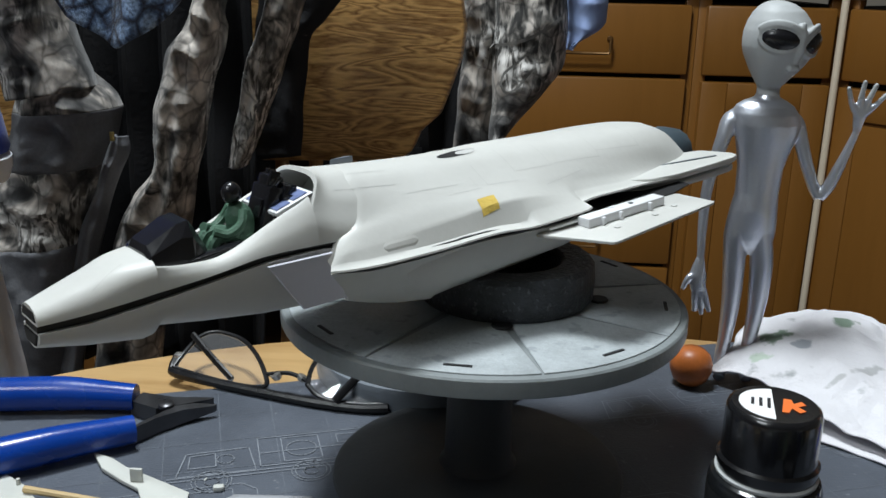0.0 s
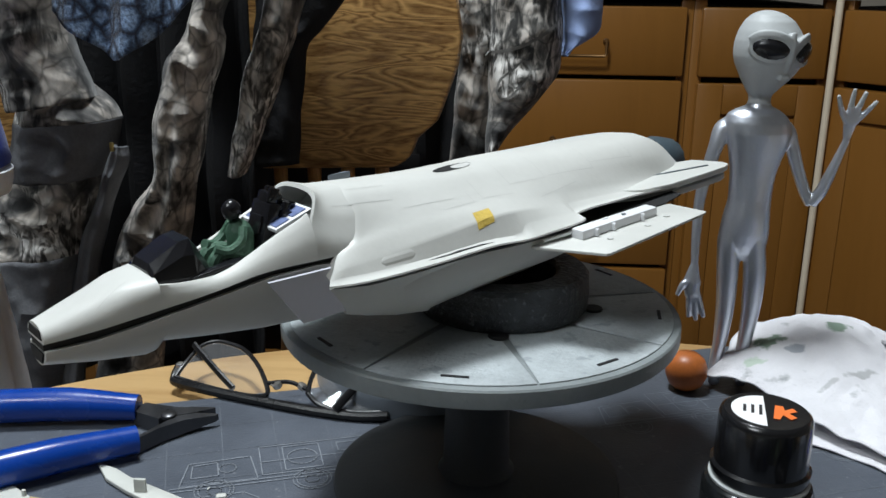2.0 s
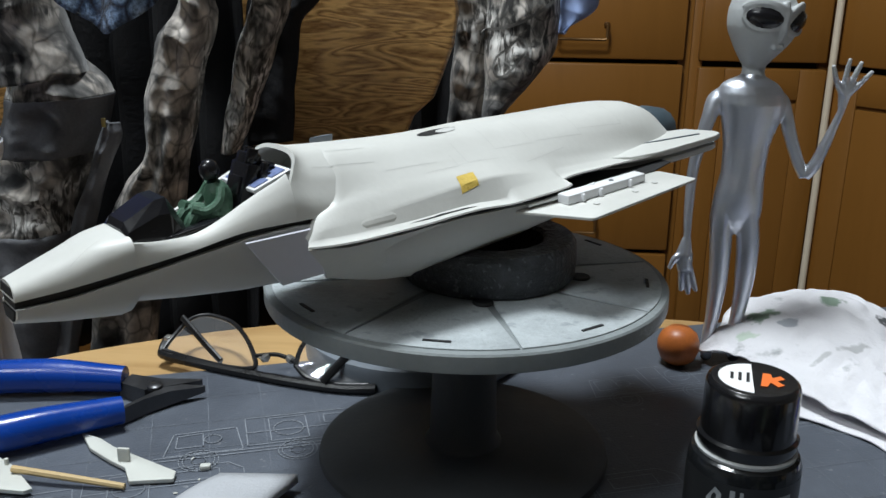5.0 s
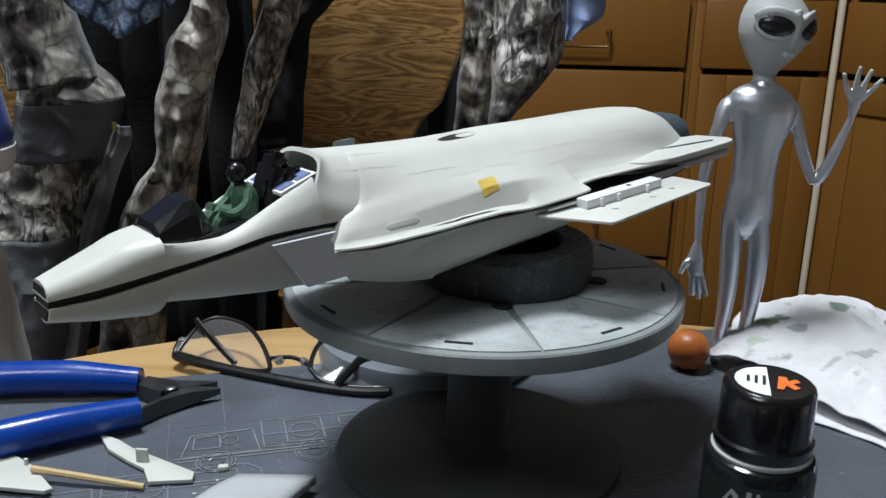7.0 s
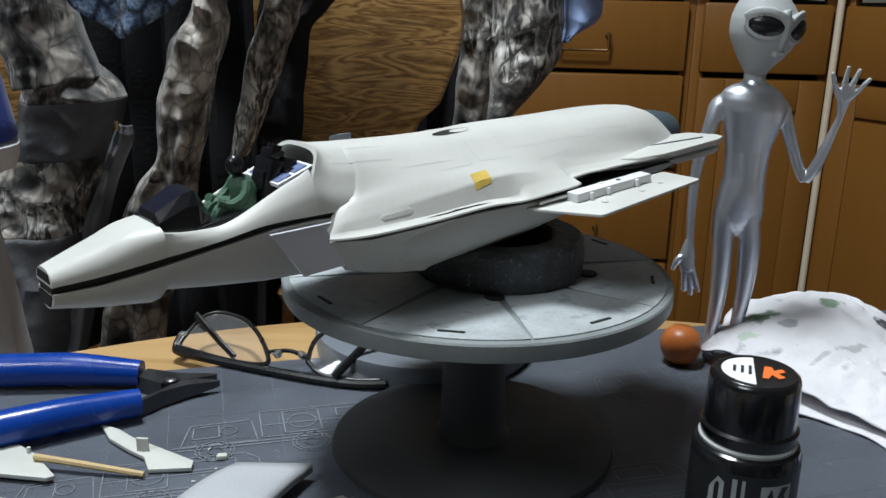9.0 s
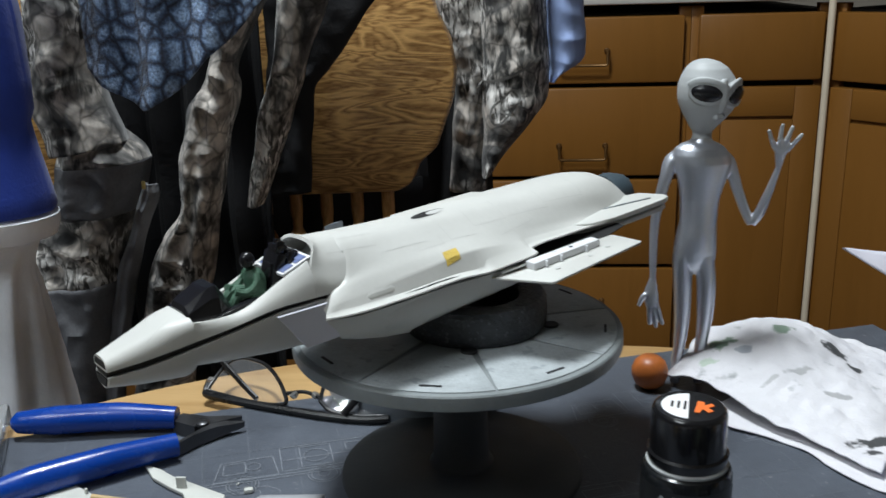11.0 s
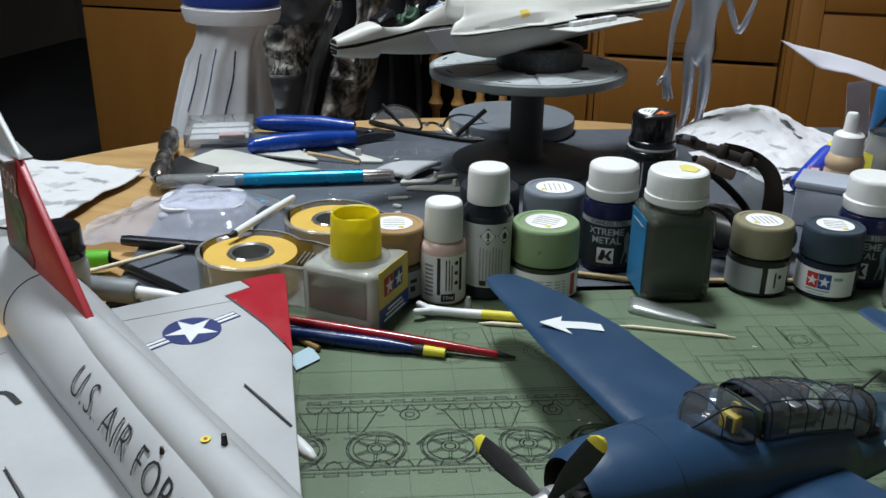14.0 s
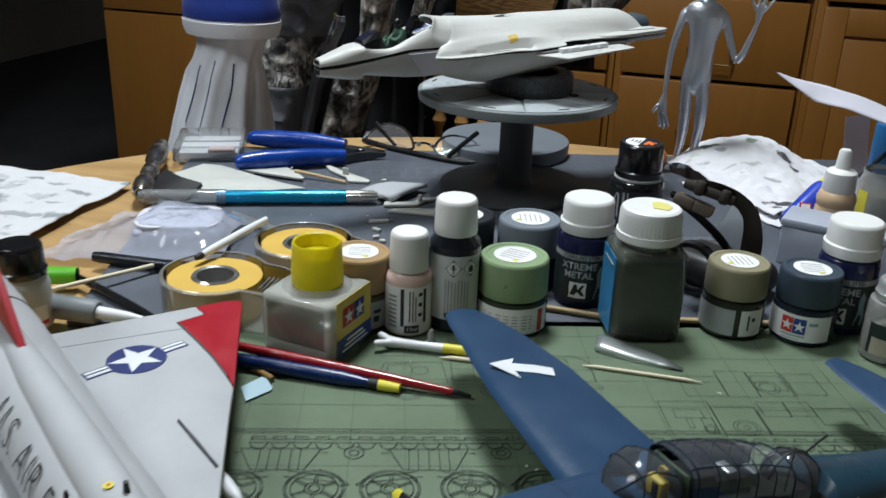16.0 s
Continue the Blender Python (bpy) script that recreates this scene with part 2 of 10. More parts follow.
def part(name, bm, material, parent=None, label="", smooth=True, place=None):
    """One mesh object of a bmesh, under a thing or a part."""
    bmesh.ops.recalc_face_normals(bm, faces=bm.faces)
    me = bpy.data.meshes.new(name)
    bm.to_mesh(me)
    bm.free()
    if smooth:
        me.polygons.foreach_set("use_smooth", [True] * len(me.polygons))
        me.set_sharp_from_angle(angle=radians(38))
    me.materials.append(material)
    ob = new(name, me)
    ob.parent = parent
    if place is not None:
        ob.matrix_basis = place
    if label:
        ob["label"] = label
    return ob


def thing(name, label, category, place, group="", kind=""):
    ob = new(name)
    ob.empty_display_size = 0.01
    ob.matrix_basis = place
    return tagged(ob, label, category, group, kind)


def box(sx, sy, sz, at=(0, 0, 0), bevel=0.0, bm=None, turn=0.0, seg=2):
    """A box that stands on at, its edges rounded."""
    own = bmesh.new()
    bmesh.ops.create_cube(own, size=1)
    bmesh.ops.scale(own, vec=(sx, sy, sz), verts=own.verts)
    if bevel:
        bmesh.ops.bevel(own, geom=own.edges[:], offset=bevel, segments=seg, profile=0.5, affect="EDGES")
    bmesh.ops.transform(own, matrix=Matrix.Translation(at) @ Matrix.Rotation(radians(turn), 4, "Z") @ Matrix.Translation((0, 0, sz / 2)), verts=own.verts)
    return join(bm, own)


def join(bm, own):
    if bm is None:
        return own
    me = bpy.data.meshes.new("tmp")
    own.to_mesh(me)
    own.free()
    bm.from_mesh(me)
    bpy.data.meshes.remove(me)
    return bm


def lathe(profile, seg=40, at=(0, 0, 0), bm=None, ribs=0, depth=0.0, tilt=None):
    """A turned body: (radius, height) from one end of the axis to the other; ribs: grooves round it."""
    own = bmesh.new()
    rings = []
    for r, z in profile:
        if r < 1e-6:
            rings.append([own.verts.new((0, 0, z))])
        else:
            ring = []
            for i in range(seg):
                a = 2 * math.pi * i / seg
                q = r - (depth if ribs and i % 2 else 0)
                ring.append(own.verts.new((q * math.cos(a), q * math.sin(a), z)))
            rings.append(ring)
    for a, c in zip(rings, rings[1:]):
        for i in range(seg):
            j = (i + 1) % seg
            if len(a) == 1 and len(c) == 1:
                continue
            if len(a) == 1:
                own.faces.new((a[0], c[j], c[i]))
            elif len(c) == 1:
                own.faces.new((a[i], a[j], c[0]))
            else:
                own.faces.new((a[i], a[j], c[j], c[i]))
    if tilt is not None:
        bmesh.ops.transform(own, matrix=tilt, verts=own.verts)
    bmesh.ops.translate(own, vec=at, verts=own.verts)
    return join(bm, own)


def loft(rings, cap=True, bm=None, closed=True):
    """A skin over rings of equally many points."""
    own = bmesh.new()
    vs = [[own.verts.new(p) for p in ring] for ring in rings]
    k = len(vs[0])
    for a, c in zip(vs, vs[1:]):
        for i in range(k if closed else k - 1):
            j = (i + 1) % k
            own.faces.new((a[i], a[j], c[j], c[i]))
    if cap and closed:
        own.faces.new(vs[0])
        own.faces.new(vs[-1])
    return join(bm, own)


def tube(path, radii, seg=12, bm=None, flat=1.0, wave=0.0, cap=True, seed=0.0):
    """A round rod or sleeve along a path; flat squeezes it, wave crumples it."""
    pts = [Vector(p) for p in path]
    if isinstance(radii, (int, float)):
        radii = [radii] * len(pts)
    rings, side = [], None
    for i, p in enumerate(pts):
        d = (pts[min(i + 1, len(pts) - 1)] - pts[max(i - 1, 0)]).normalized()
        if side is None:
            side = d.cross(Vector((0, 1, 0.01))).normalized()
        side = (side - d * side.dot(d)).normalized()
        up = d.cross(side)
        ring = []
        for k in range(seg):
            a = 2 * math.pi * k / seg
            off = side * math.cos(a) * radii[i] + up * math.sin(a) * radii[i] * flat
            q = p + off
            if wave:
                e = Vector((q.x * 20 + seed, q.y * 20, q.z * 13 + 0.4 * q.x * 20))
                g = Vector((q.x * 16, q.y * 16 + seed, q.z * 40 - q.x * 22))
                q = q + off * wave * (0.8 * noise.noise(e) + 0.55 * (0.35 - abs(noise.noise(g))) + 0.22 * (0.3 - abs(noise.noise(g * 2.1))))
            ring.append(q)
        rings.append(ring)
    return loft(rings, cap, bm)


def spline(points, n=8):
    """A smooth path through points (Catmull-Rom)."""
    p = [Vector(q) for q in points]
    p = [2 * p[0] - p[1]] + p + [2 * p[-1] - p[-2]]
    out = []
    for i in range(1, len(p) - 2):
        for k in range(n):
            t = k / n
            a, b, c, d = p[i - 1], p[i], p[i + 1], p[i + 2]
            out.append(0.5 * ((2 * b) + (c - a) * t + (2 * a - 5 * b + 4 * c - d) * t * t + (3 * b - a - 3 * c + d) * t ** 3))
    out.append(p[-2])
    return out


def slab(outline, z0, z1, bevel=0.0, bm=None):
    """A flat piece of the given outline, with thickness."""
    own = bmesh.new()
    low = [own.verts.new((x, y, z0)) for x, y in outline]
    face = own.faces.new(low)
    up = bmesh.ops.extrude_face_region(own, geom=[face])
    bmesh.ops.translate(own, vec=(0, 0, z1 - z0), verts=[v for v in up["geom"] if isinstance(v, bmesh.types.BMVert)])
    if bevel:
        bmesh.ops.recalc_face_normals(own, faces=own.faces)
        es = [e for e in own.edges if e.calc_face_angle(0) > 0.5]
        bmesh.ops.bevel(own, geom=es, offset=bevel, segments=2, profile=0.5, affect="EDGES")
    return join(bm, own)


def strips(lines, width, z=0.0, bm=None, h=0.0003):
    """Printed lines: thin flat bands along polylines."""
    own = bm or bmesh.new()
    for line in lines:
        p = [Vector((q[0], q[1])) for q in line]
        for a, c in zip(p, p[1:]):
            d = c - a
            if d.length < 1e-6:
                continue
            d.normalize()
            s = Vector((-d.y, d.x)) * width / 2
            e = d * width / 2
            v = [own.verts.new((q.x, q.y, z)) for q in (a - e + s, a - e - s, c + e - s, c + e + s)]
            own.faces.new(v)
    return own


def ring_line(cx, cy, r, n=28, ry=None):
    return [(cx + r * math.cos(2 * math.pi * i / n), cy + (ry or r) * math.sin(2 * math.pi * i / n)) for i in range(n + 1)]


def text_part(name, words, size, material, parent, place, label="", extrude=0.0, align="CENTER", spacing=1.0, bold=0.0):
    """Lettering as a mesh, lying in the xy plane of place."""
    cu = bpy.data.curves.new(name, "FONT")
    cu.body, cu.size, cu.align_x, cu.align_y, cu.extrude, cu.space_character = words, size, align, "CENTER", extrude, spacing
    cu.offset = bold
    cu.resolution_u = 3
    tmp = bpy.data.objects.new(name, cu)
    scene.collection.objects.link(tmp)
    me = bpy.data.meshes.new_from_object(tmp.evaluated_get(bpy.context.evaluated_depsgraph_get()))
    bpy.data.objects.remove(tmp)
    bpy.data.curves.remove(cu)
    me.name = name
    me.materials.clear()
    me.materials.append(material)
    ob = new(name, me)
    ob.parent = parent
    ob.matrix_basis = place
    if label:
        ob["label"] = label
    return ob


def bend_text(ob, radius, height):
    """Wrap lettering that lies flat in xy round an upright cylinder, facing -y at its middle."""
    for v in ob.data.vertices:
        a = v.co.x / radius
        v.co = Vector((radius * math.sin(a), -radius * math.cos(a), height + v.co.y))


def band(radius, z0, z1, a0, a1, seg=24):
    """A label bent round a bottle between two angles (degrees, 0 faces -y)."""
    own = bmesh.new()
    rows = []
    for i in range(seg + 1):
        a = radians(a0 + (a1 - a0) * i / seg)
        rows.append([own.verts.new((r * math.sin(a), -r * math.cos(a), z)) for r, z in ((radius, z0), (radius, z1))])
    for a, c in zip(rows, rows[1:]):
        own.faces.new((a[0], c[0], c[1], a[1]))
    return own


TOP = 0.750  # the mats' upper face
TABLE = 0.7465

# ---- the room ----
AMBER = wood_mat("amber_cabinet_wood", (0.212, 0.088, 0.0150), (0.230, 0.097, 0.0175), 3.0, (6, 6, 0.8), 0.38, 3.0, 0.15)
OAK = wood_mat("oak_board", (0.22, 0.100, 0.026), (0.66, 0.38, 0.135), 10.0, (1.0, 1.0, 5.0), 0.42, 12.0, 0.12)
TABLEWOOD = wood_mat("pale_table_wood", (0.42, 0.25, 0.10), (0.56, 0.36, 0.16), 4.0, (1, 7, 7), 0.4, 4.0, 0.2)
SPINDLE = wood_mat("turned_oak", (0.36, 0.17, 0.05), (0.60, 0.32, 0.11), 20.0, (4, 4, 1), 0.3, 3.0, 0.3)
WALLPAINT = mat("dull_wall_paint", (0.34, 0.30, 0.25), 0.8, vary=0.08, scale=3, bump=0.1, bscale=200)
CEILPAINT = mat("ceiling_paint", (0.7, 0.68, 0.64), 0.85, vary=0.05, scale=3)
FLOORMAT = mat("grey_floor_covering", (0.055, 0.055, 0.06), 0.7, vary=0.25, scale=4, bump=0.1, bscale=150)
# near black on carcass and plinth stands for the shade between the fronts
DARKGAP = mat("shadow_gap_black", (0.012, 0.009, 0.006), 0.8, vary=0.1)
BRONZE = mat("dark_bronze_pull", (0.16, 0.085, 0.030), 0.36, 0.6, vary=0.2, scale=80)
COUNTER = mat("pale_worktop", (0.66, 0.64, 0.60), 0.4, vary=0.06, scale=30)
POSTW = mat("cream_painted_post", (0.72, 0.62, 0.48), 0.5, vary=0.08, scale=20)


def structure(name, bm, material, label=""):
    ob = part(name, bm, material, None, label, smooth=False)
    ob["kind"] = "structure"
    return ob


structure("floor", box(8, 9.0, 0.1, (0, 1.0, -0.1)), FLOORMAT, "dark grey floor covering, dull and worn")
structure("ceiling", box(8, 9.0, 0.1, (0, 1.0, 2.5)), CEILPAINT, "plain off-white ceiling")
structure("wall_south", box(8, 0.12, 2.5, (0, -2.6, 0)), WALLPAINT, "plain dull painted wall")
structure("wall_east", box(0.12, 8, 2.5, (2.6, 1.0, 0)), WALLPAINT, "plain dull painted wall")
structure("wall_west", box(0.12, 8, 2.5, (-3.4, 1.0, 0)), WALLPAINT, "plain dull painted wall")
wn = box(3.75, 0.12, 2.5, (0.695, 2.20, 0))
box(1.1, 0.12, 2.5, (-2.85, 2.20, 0), bm=wn)
box(1.12, 0.12, 0.42, (-1.74, 2.20, 2.08), bm=wn)
structure("wall_north", wn, WALLPAINT, "painted wall with a dark doorway")
# the hall's darkness is put into this wall's colour
structure("wall_hall", box(4.0, 0.12, 2.5, (-1.8, 4.6, 0)), mat("shade_toned_hall_wall", (0.16, 0.15, 0.135), 0.8, vary=0.2, scale=3), "wall of the unlit hall behind the doorway, its shade in the colour")


def bail_pull(parent, at, upright=False, width=0.080):
    """A square bail handle with two feet."""
    w, d, r = width / 2, 0.016, 0.0024
    pts = [(-w, 0, 0.010), (-w, -d, 0.010), (-w, -d, -0.010), (-w + 0.003, -d, -0.0125), (w - 0.003, -d, -0.0125), (w, -d, -0.010), (w, -d, 0.010), (w, 0, 0.010)]
    m = Matrix.Translation(at)
    if upright:
        m = m @ Matrix.Rotation(radians(90), 4, "Y")
    bm = tube(pts, r, 8)
    for s in (-1, 1):
        lathe([(0, -0.003), (0.0052, -0.003), (0.0052, 0), (0.0034, 0.003), (0, 0.003)], 12, (0, 0, 0), bm,
              tilt=Matrix.Translation((s * w, -0.002, 0.010)) @ Matrix.Rotation(radians(90), 4, "X"))
    return part("handle", bm, BRONZE, parent, "dark bronze bail handle", place=m)


def cabinet(x0, x1, kind, place=None, pull=True):
    """A base cabinet unit of amber wood; kind says what its front holds."""
    w = x1 - x0
    c = thing("base_cabinet", "amber-stained wooden base cabinet with " + {"drawers": "stacked drawers and dark bail pulls", "panels": "plain flat end panels", "door": "one drawer over a panelled door"}[kind],
              "cabinet", place or pose((x0 + x1) / 2, 1.60, 0), "run of base cabinets")
    part("body", box(w, 0.56, 0.80, (0, 0.285, 0.09)), DARKGAP, c, "carcass coloured near black for the shade in the gaps", smooth=False)
    fr = box(0.020, 0.02, 0.81, (-w / 2 + 0.010, 0.0015, 0.09), 0.001)
    box(0.020, 0.02, 0.81, (w / 2 - 0.010, 0.0015, 0.09), 0.001, fr)
    part("face_frame", fr, AMBER, c)
    fw = w - 0.024
    if kind == "panels":
        for z0, z1 in ((0.655, 0.886), (0.11, 0.650)):
            part("front_panel", box(w - 0.004, 0.022, z1 - z0, (0, -0.012, z0), 0.003), AMBER, c)
    elif kind == "drawers":
        for z0, z1 in ((0.775, 0.886), (0.613, 0.768), (0.449, 0.606), (0.11, 0.442)):
            d = part("drawer_front", box(fw, 0.022, z1 - z0, (0, -0.012, z0), 0.004), AMBER, c)
            bail_pull(d, (0, -0.023, z1 - 0.072 if z0 < 0.2 else z0 + 0.045))
    else:
        part("drawer_front", box(fw, 0.022, 0.111, (0, -0.012, 0.775), 0.004), AMBER, c)
        door = part("door", box(fw, 0.018, 0.655, (0, -0.010, 0.11), 0.003), AMBER, c)
        for sx in (-1, 1):
            part("stile", box(0.042, 0.008, 0.655, (sx * (fw / 2 - 0.021), -0.023, 0.11), 0.0025), AMBER, door)
        for z in (0.11, 0.715):
            part("rail", box(fw - 0.084, 0.008, 0.05, (0, -0.023, z), 0.0025), AMBER, door)
        part("panel", box(fw - 0.0848, 0.0074, 0.5485, (0, -0.0222, 0.161), 0.0008), AMBER, door)
        if pull:
            bail_pull(door, (fw / 2 - 0.022, -0.029, 0.66), True, 0.08)
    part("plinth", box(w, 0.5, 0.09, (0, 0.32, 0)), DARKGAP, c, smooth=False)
    return c


for a, b, k in ((-1.18, -0.79, "panels"), (-0.788, -0.40, "door"), (-0.3985, -0.002, "drawers"), (0.0, 0.360, "drawers"), (0.3605, 0.588, "door")):
    cabinet(a, b, k, None, b != 0.588)
turned = Matrix.Translation((0.595, 1.585, 0)) @ Matrix.Rotation(radians(-48), 4, "Z")
cabinet(-0.0, 0.40, "door", turned @ pose(0.20, 0, 0))
cabinet(-0.0, 0.40, "door", turned @ pose(0.604, 0, 0))
tagged(part("worktop", box(1.76, 0.62, 0.035, (-0.303, 1.88, 0.905), 0.006), COUNTER), "pale worktop with a rounded front edge on the cabinets", "worktop")
tagged(part("worktop", box(0.84, 0.62, 0.035, (0.405, 0.285, 0.905), 0.006), COUNTER, place=turned), "pale worktop running on round the corner", "worktop")
tagged(part("corner_post", lathe([(0, 0), (0.0058, 0), (0.0058, 2.48), (0, 2.48)], 14, (0.576, 1.552, 0)), POSTW), "thin cream upright post at the cabinet corner", "post")

# ---- the round table and the mats ----
table = thing("round_table", "round pale wooden table crowded with model-making tools", "table", pose(0.12, 0.045, 0))
R = 0.457
part("tabletop", lathe([(0, TABLE - 0.026), (R - 0.012, TABLE - 0.026), (R - 0.003, TABLE - 0.02), (R, TABLE - 0.010), (R - 0.002, TABLE - 0.003), (R - 0.007, TABLE), (0, TABLE)], 128), TABLEWOOD, table)
part("pedestal", lathe([(0, 0.05), (0.05, 0.05), (0.055, 0.15), (0.035, 0.3), (0.05, 0.55), (0.09, 0.70), (0.2, 0.72), (0, 0.7205)], 32), TABLEWOOD, table)
for k in range(4):
    part("foot", box(0.36, 0.06, 0.06, (0, 0, 0.0), 0.012), TABLEWOOD, table, place=pose(0.17 * math.cos(k * math.pi / 2 + 0.6), 0.17 * math.sin(k * math.pi / 2 + 0.6), 0, 0, 0, math.degrees(k * math.pi / 2 + 0.6)))

GREYMAT = mat("grey_cutting_mat_face", (0.082, 0.093, 0.115), 0.5, vary=0.22, scale=26, bump=0.25, bscale=900, speck=((0.16, 0.17, 0.19), 260, 0.66))
GREENMAT = mat("green_cutting_mat_face", (0.112, 0.155, 0.098), 0.55, vary=0.14, scale=24, bump=0.2, bscale=1000, speck=((0.17, 0.22, 0.15), 320, 0.70))
PRINTW = mat("pale_print", (0.21, 0.23, 0.26), 0.6, vary=0.35, scale=200, bump=0)
PRINTK = mat("dark_print", (0.018, 0.030, 0.020), 0.6, vary=0.3, scale=200, bump=0)
ROT = 19.0


def mat_frame(x, y):
    return pose(x, y, 0, 0, 0, ROT)


grey = thing("grey_cutting_mat", "worn grey cutting mat printed with pale line drawings", "cutting mat", mat_frame(0.105, 0.3145))
part("sheet", box(0.53, 0.316, 0.0035, (-0.015, -0.0225, TABLE), 0.001), GREYMAT, grey)
green = thing("green_cutting_mat", "green cutting mat printed with black tank and truck drawings", "cutting mat", mat_frame(0.20, 0.010))
part("sheet", box(0.46, 0.335, 0.0035, (-0.02, -0.022, TABLE), 0.001), GREENMAT, green)


def truck_lines(x, y, s):
    """A side view of an old truck with a tank body, in lines."""
    o = [[(0, 0.3), (0.1, 0.75), (0.75, 0.78), (0.8, 0.3), (0, 0.3)], [(0.14, 0.7), (0.4, 0.72), (0.4, 0.45), (0.12, 0.45), (0.14, 0.7)],
         [(0.85, 0.35), (0.85, 0.95), (2.3, 0.95), (2.45, 0.8), (2.45, 0.35), (0.85, 0.35)], [(0.85, 0.62), (2.45, 0.62)], [(-0.1, 0.28), (2.5, 0.28), (2.5, 0.22), (-0.1, 0.22), (-0.1, 0.28)],
         [(1.1, 0.9), (1.1, 0.4), (1.5, 0.4), (1.5, 0.9), (1.1, 0.9)], [(1.7, 0.86), (2.2, 0.86), (2.2, 0.68), (1.7, 0.68), (1.7, 0.86)]]
    for cx in (0.35, 1.35, 1.95):
        for r in (0.2, 0.16, 0.07):
            o.append(ring_line(cx, 0.16, r, 24))
    o.append(ring_line(1.3, 0.65, 0.16, 20))
    o.append(ring_line(0.5, 0.58, 0.09, 16))
    return [[(x + s * a, y + s * b) for a, b in ln] for ln in o]


def tank_lines(x, y, s):
    """Running gear of a tank: toothed track, spoked wheels and a hull, in lines."""
    o = []
    L = 5.6
    for yy, d in ((0.0, 1), (1.0, -1)):
        o.append([(0, yy), (L, yy)])
        o.append([(0, yy + 0.05 * d), (L, yy + 0.05 * d)])
        k = 0.0
        while k < L - 0.1:
            o.append([(k, yy + 0.05 * d), (k + 0.03, yy + 0.12 * d), (k + 0.08, yy + 0.15 * d), (k + 0.13, yy + 0.12 * d), (k + 0.16, yy + 0.05 * d)])
            o.append([(k + 0.01, yy), (k + 0.01, yy - 0.04 * d), (k + 0.12, yy - 0.04 * d), (k + 0.12, yy)])
            k += 0.185
    for k in range(5):
        cx = 0.28 + 1.256 * k
        o.append([(cx - 0.34, 0.86), (cx - 0.22, 0.56), (cx + 0.22, 0.56), (cx + 0.34, 0.86), (cx - 0.34, 0.86)])
        for q in (-0.17, -0.09, 0.0, 0.09, 0.17):
            o.append([(cx + q, 0.56), (cx + q, 0.86)])
        o.append([(cx - 0.40, 0.80), (cx - 0.34, 0.80)])
        o.append([(cx + 0.34, 0.80), (cx + 0.40, 0.80)])
        o.append(ring_line(cx + 0.62, 0.80, 0.085, 16))
        o.append(ring_line(cx + 0.62, 0.80, 0.04, 12))
        for sx in (-1, 1):
            o.append([(cx + sx * 0.10, 0.54), (cx + sx * 0.50, 0.46), (cx + sx * 0.60, 0.36), (cx + sx * 0.54, 0.34), (cx + sx * 0.46, 0.40), (cx + sx * 0.06, 0.47)])
            wx = cx + sx * 0.325
            for r in (0.245, 0.228, 0.19, 0.075, 0.045):
                o.append(ring_line(wx, 0.31, r, 26))
            for j in range(6):
                q = j * math.pi / 3 + 0.3
                o.append([(wx + 0.08 * math.cos(q), 0.31 + 0.08 * math.sin(q)), (wx + 0.19 * math.cos(q + 0.1), 0.31 + 0.19 * math.sin(q + 0.1))])
                o.append([(wx + 0.08 * math.cos(q + 0.3), 0.31 + 0.08 * math.sin(q + 0.3)), (wx + 0.19 * math.cos(q + 0.2), 0.31 + 0.19 * math.sin(q + 0.2))])
    o += [[(-0.2, 1.12), (6.6, 1.12)], [(-0.2, 1.16), (6.6, 1.16)]]
    return [[(x + s * a, y + s * b) for a, b in ln] for ln in o]


def end_views():
    """End and top views of a truck beside the tank: panels, hatches and round lamps, in lines."""
    o = []
    for x0, y0, x1, y1 in ((0.016, 0.0731, 0.0342, 0.0903), (0.0345, 0.0728, 0.0485, 0.0951), (0.0487, 0.0734, 0.0646, 0.0942), (0.0655, 0.0746, 0.0794, 0.0932), (0.0013, 0.0409, 0.0229, 0.0687), (0.0061, 0.0557, 0.018, 0.0623), (0.0099, 0.0482, 0.0118, 0.0551), (0.0162, 0.0444, 0.0209, 0.0554), (0.0232, 0.0429, 0.0418, 0.0649), (0.0444, 0.0571, 0.0559, 0.0684), (0.0564, 0.0574, 0.0672, 0.0687), (0.0674, 0.051, 0.086, 0.0637), (0.0423, 0.0428, 0.0915, 0.0619), (0.0496, 0.0782, 0.0631, 0.091)):
        o.append([(x0, y0), (x1, y0), (x1, y1), (x0, y1), (x0, y0)])
    for r in (0.0055, 0.0040, 0.0014):
        o.append(ring_line(0.0336, 0.0485, r, 22))
    for r in (0.0028, 0.0018):
        o.append(ring_line(0.0182, 0.0476, r, 16))
        o.append(ring_line(0.0543, 0.0809, 2 * r, 16))
    return o


lines = []
gx, gy = 0.0, 0.0
for i in range(-11, 10):
    lines.append([(i * 0.0214, -0.185), (i * 0.0214, 0.138)])
for i in range(-8, 7):
    lines.append([(-0.24, i * 0.0214), (0.20, i * 0.0214)])
grid = part("printed_grid", strips(lines, 0.00022, TOP + 0.0002), mat("faint_green_print", (0.070, 0.100, 0.062), 0.6, vary=0.3, scale=200, bump=0), green, "thin dark printed grid", smooth=False)
grid["kind"] = "stuff"
part("printed_drawing", strips(tank_lines(-0.1671, -0.0065, 0.045), 0.00036, TOP + 0.0004), PRINTK, green, "black printed tank running gear", smooth=False)
part("printed_drawing", strips(tank_lines(-0.130, -0.112, 0.045), 0.00036, TOP + 0.0004), PRINTK, green, "black printed tank running gear", smooth=False)
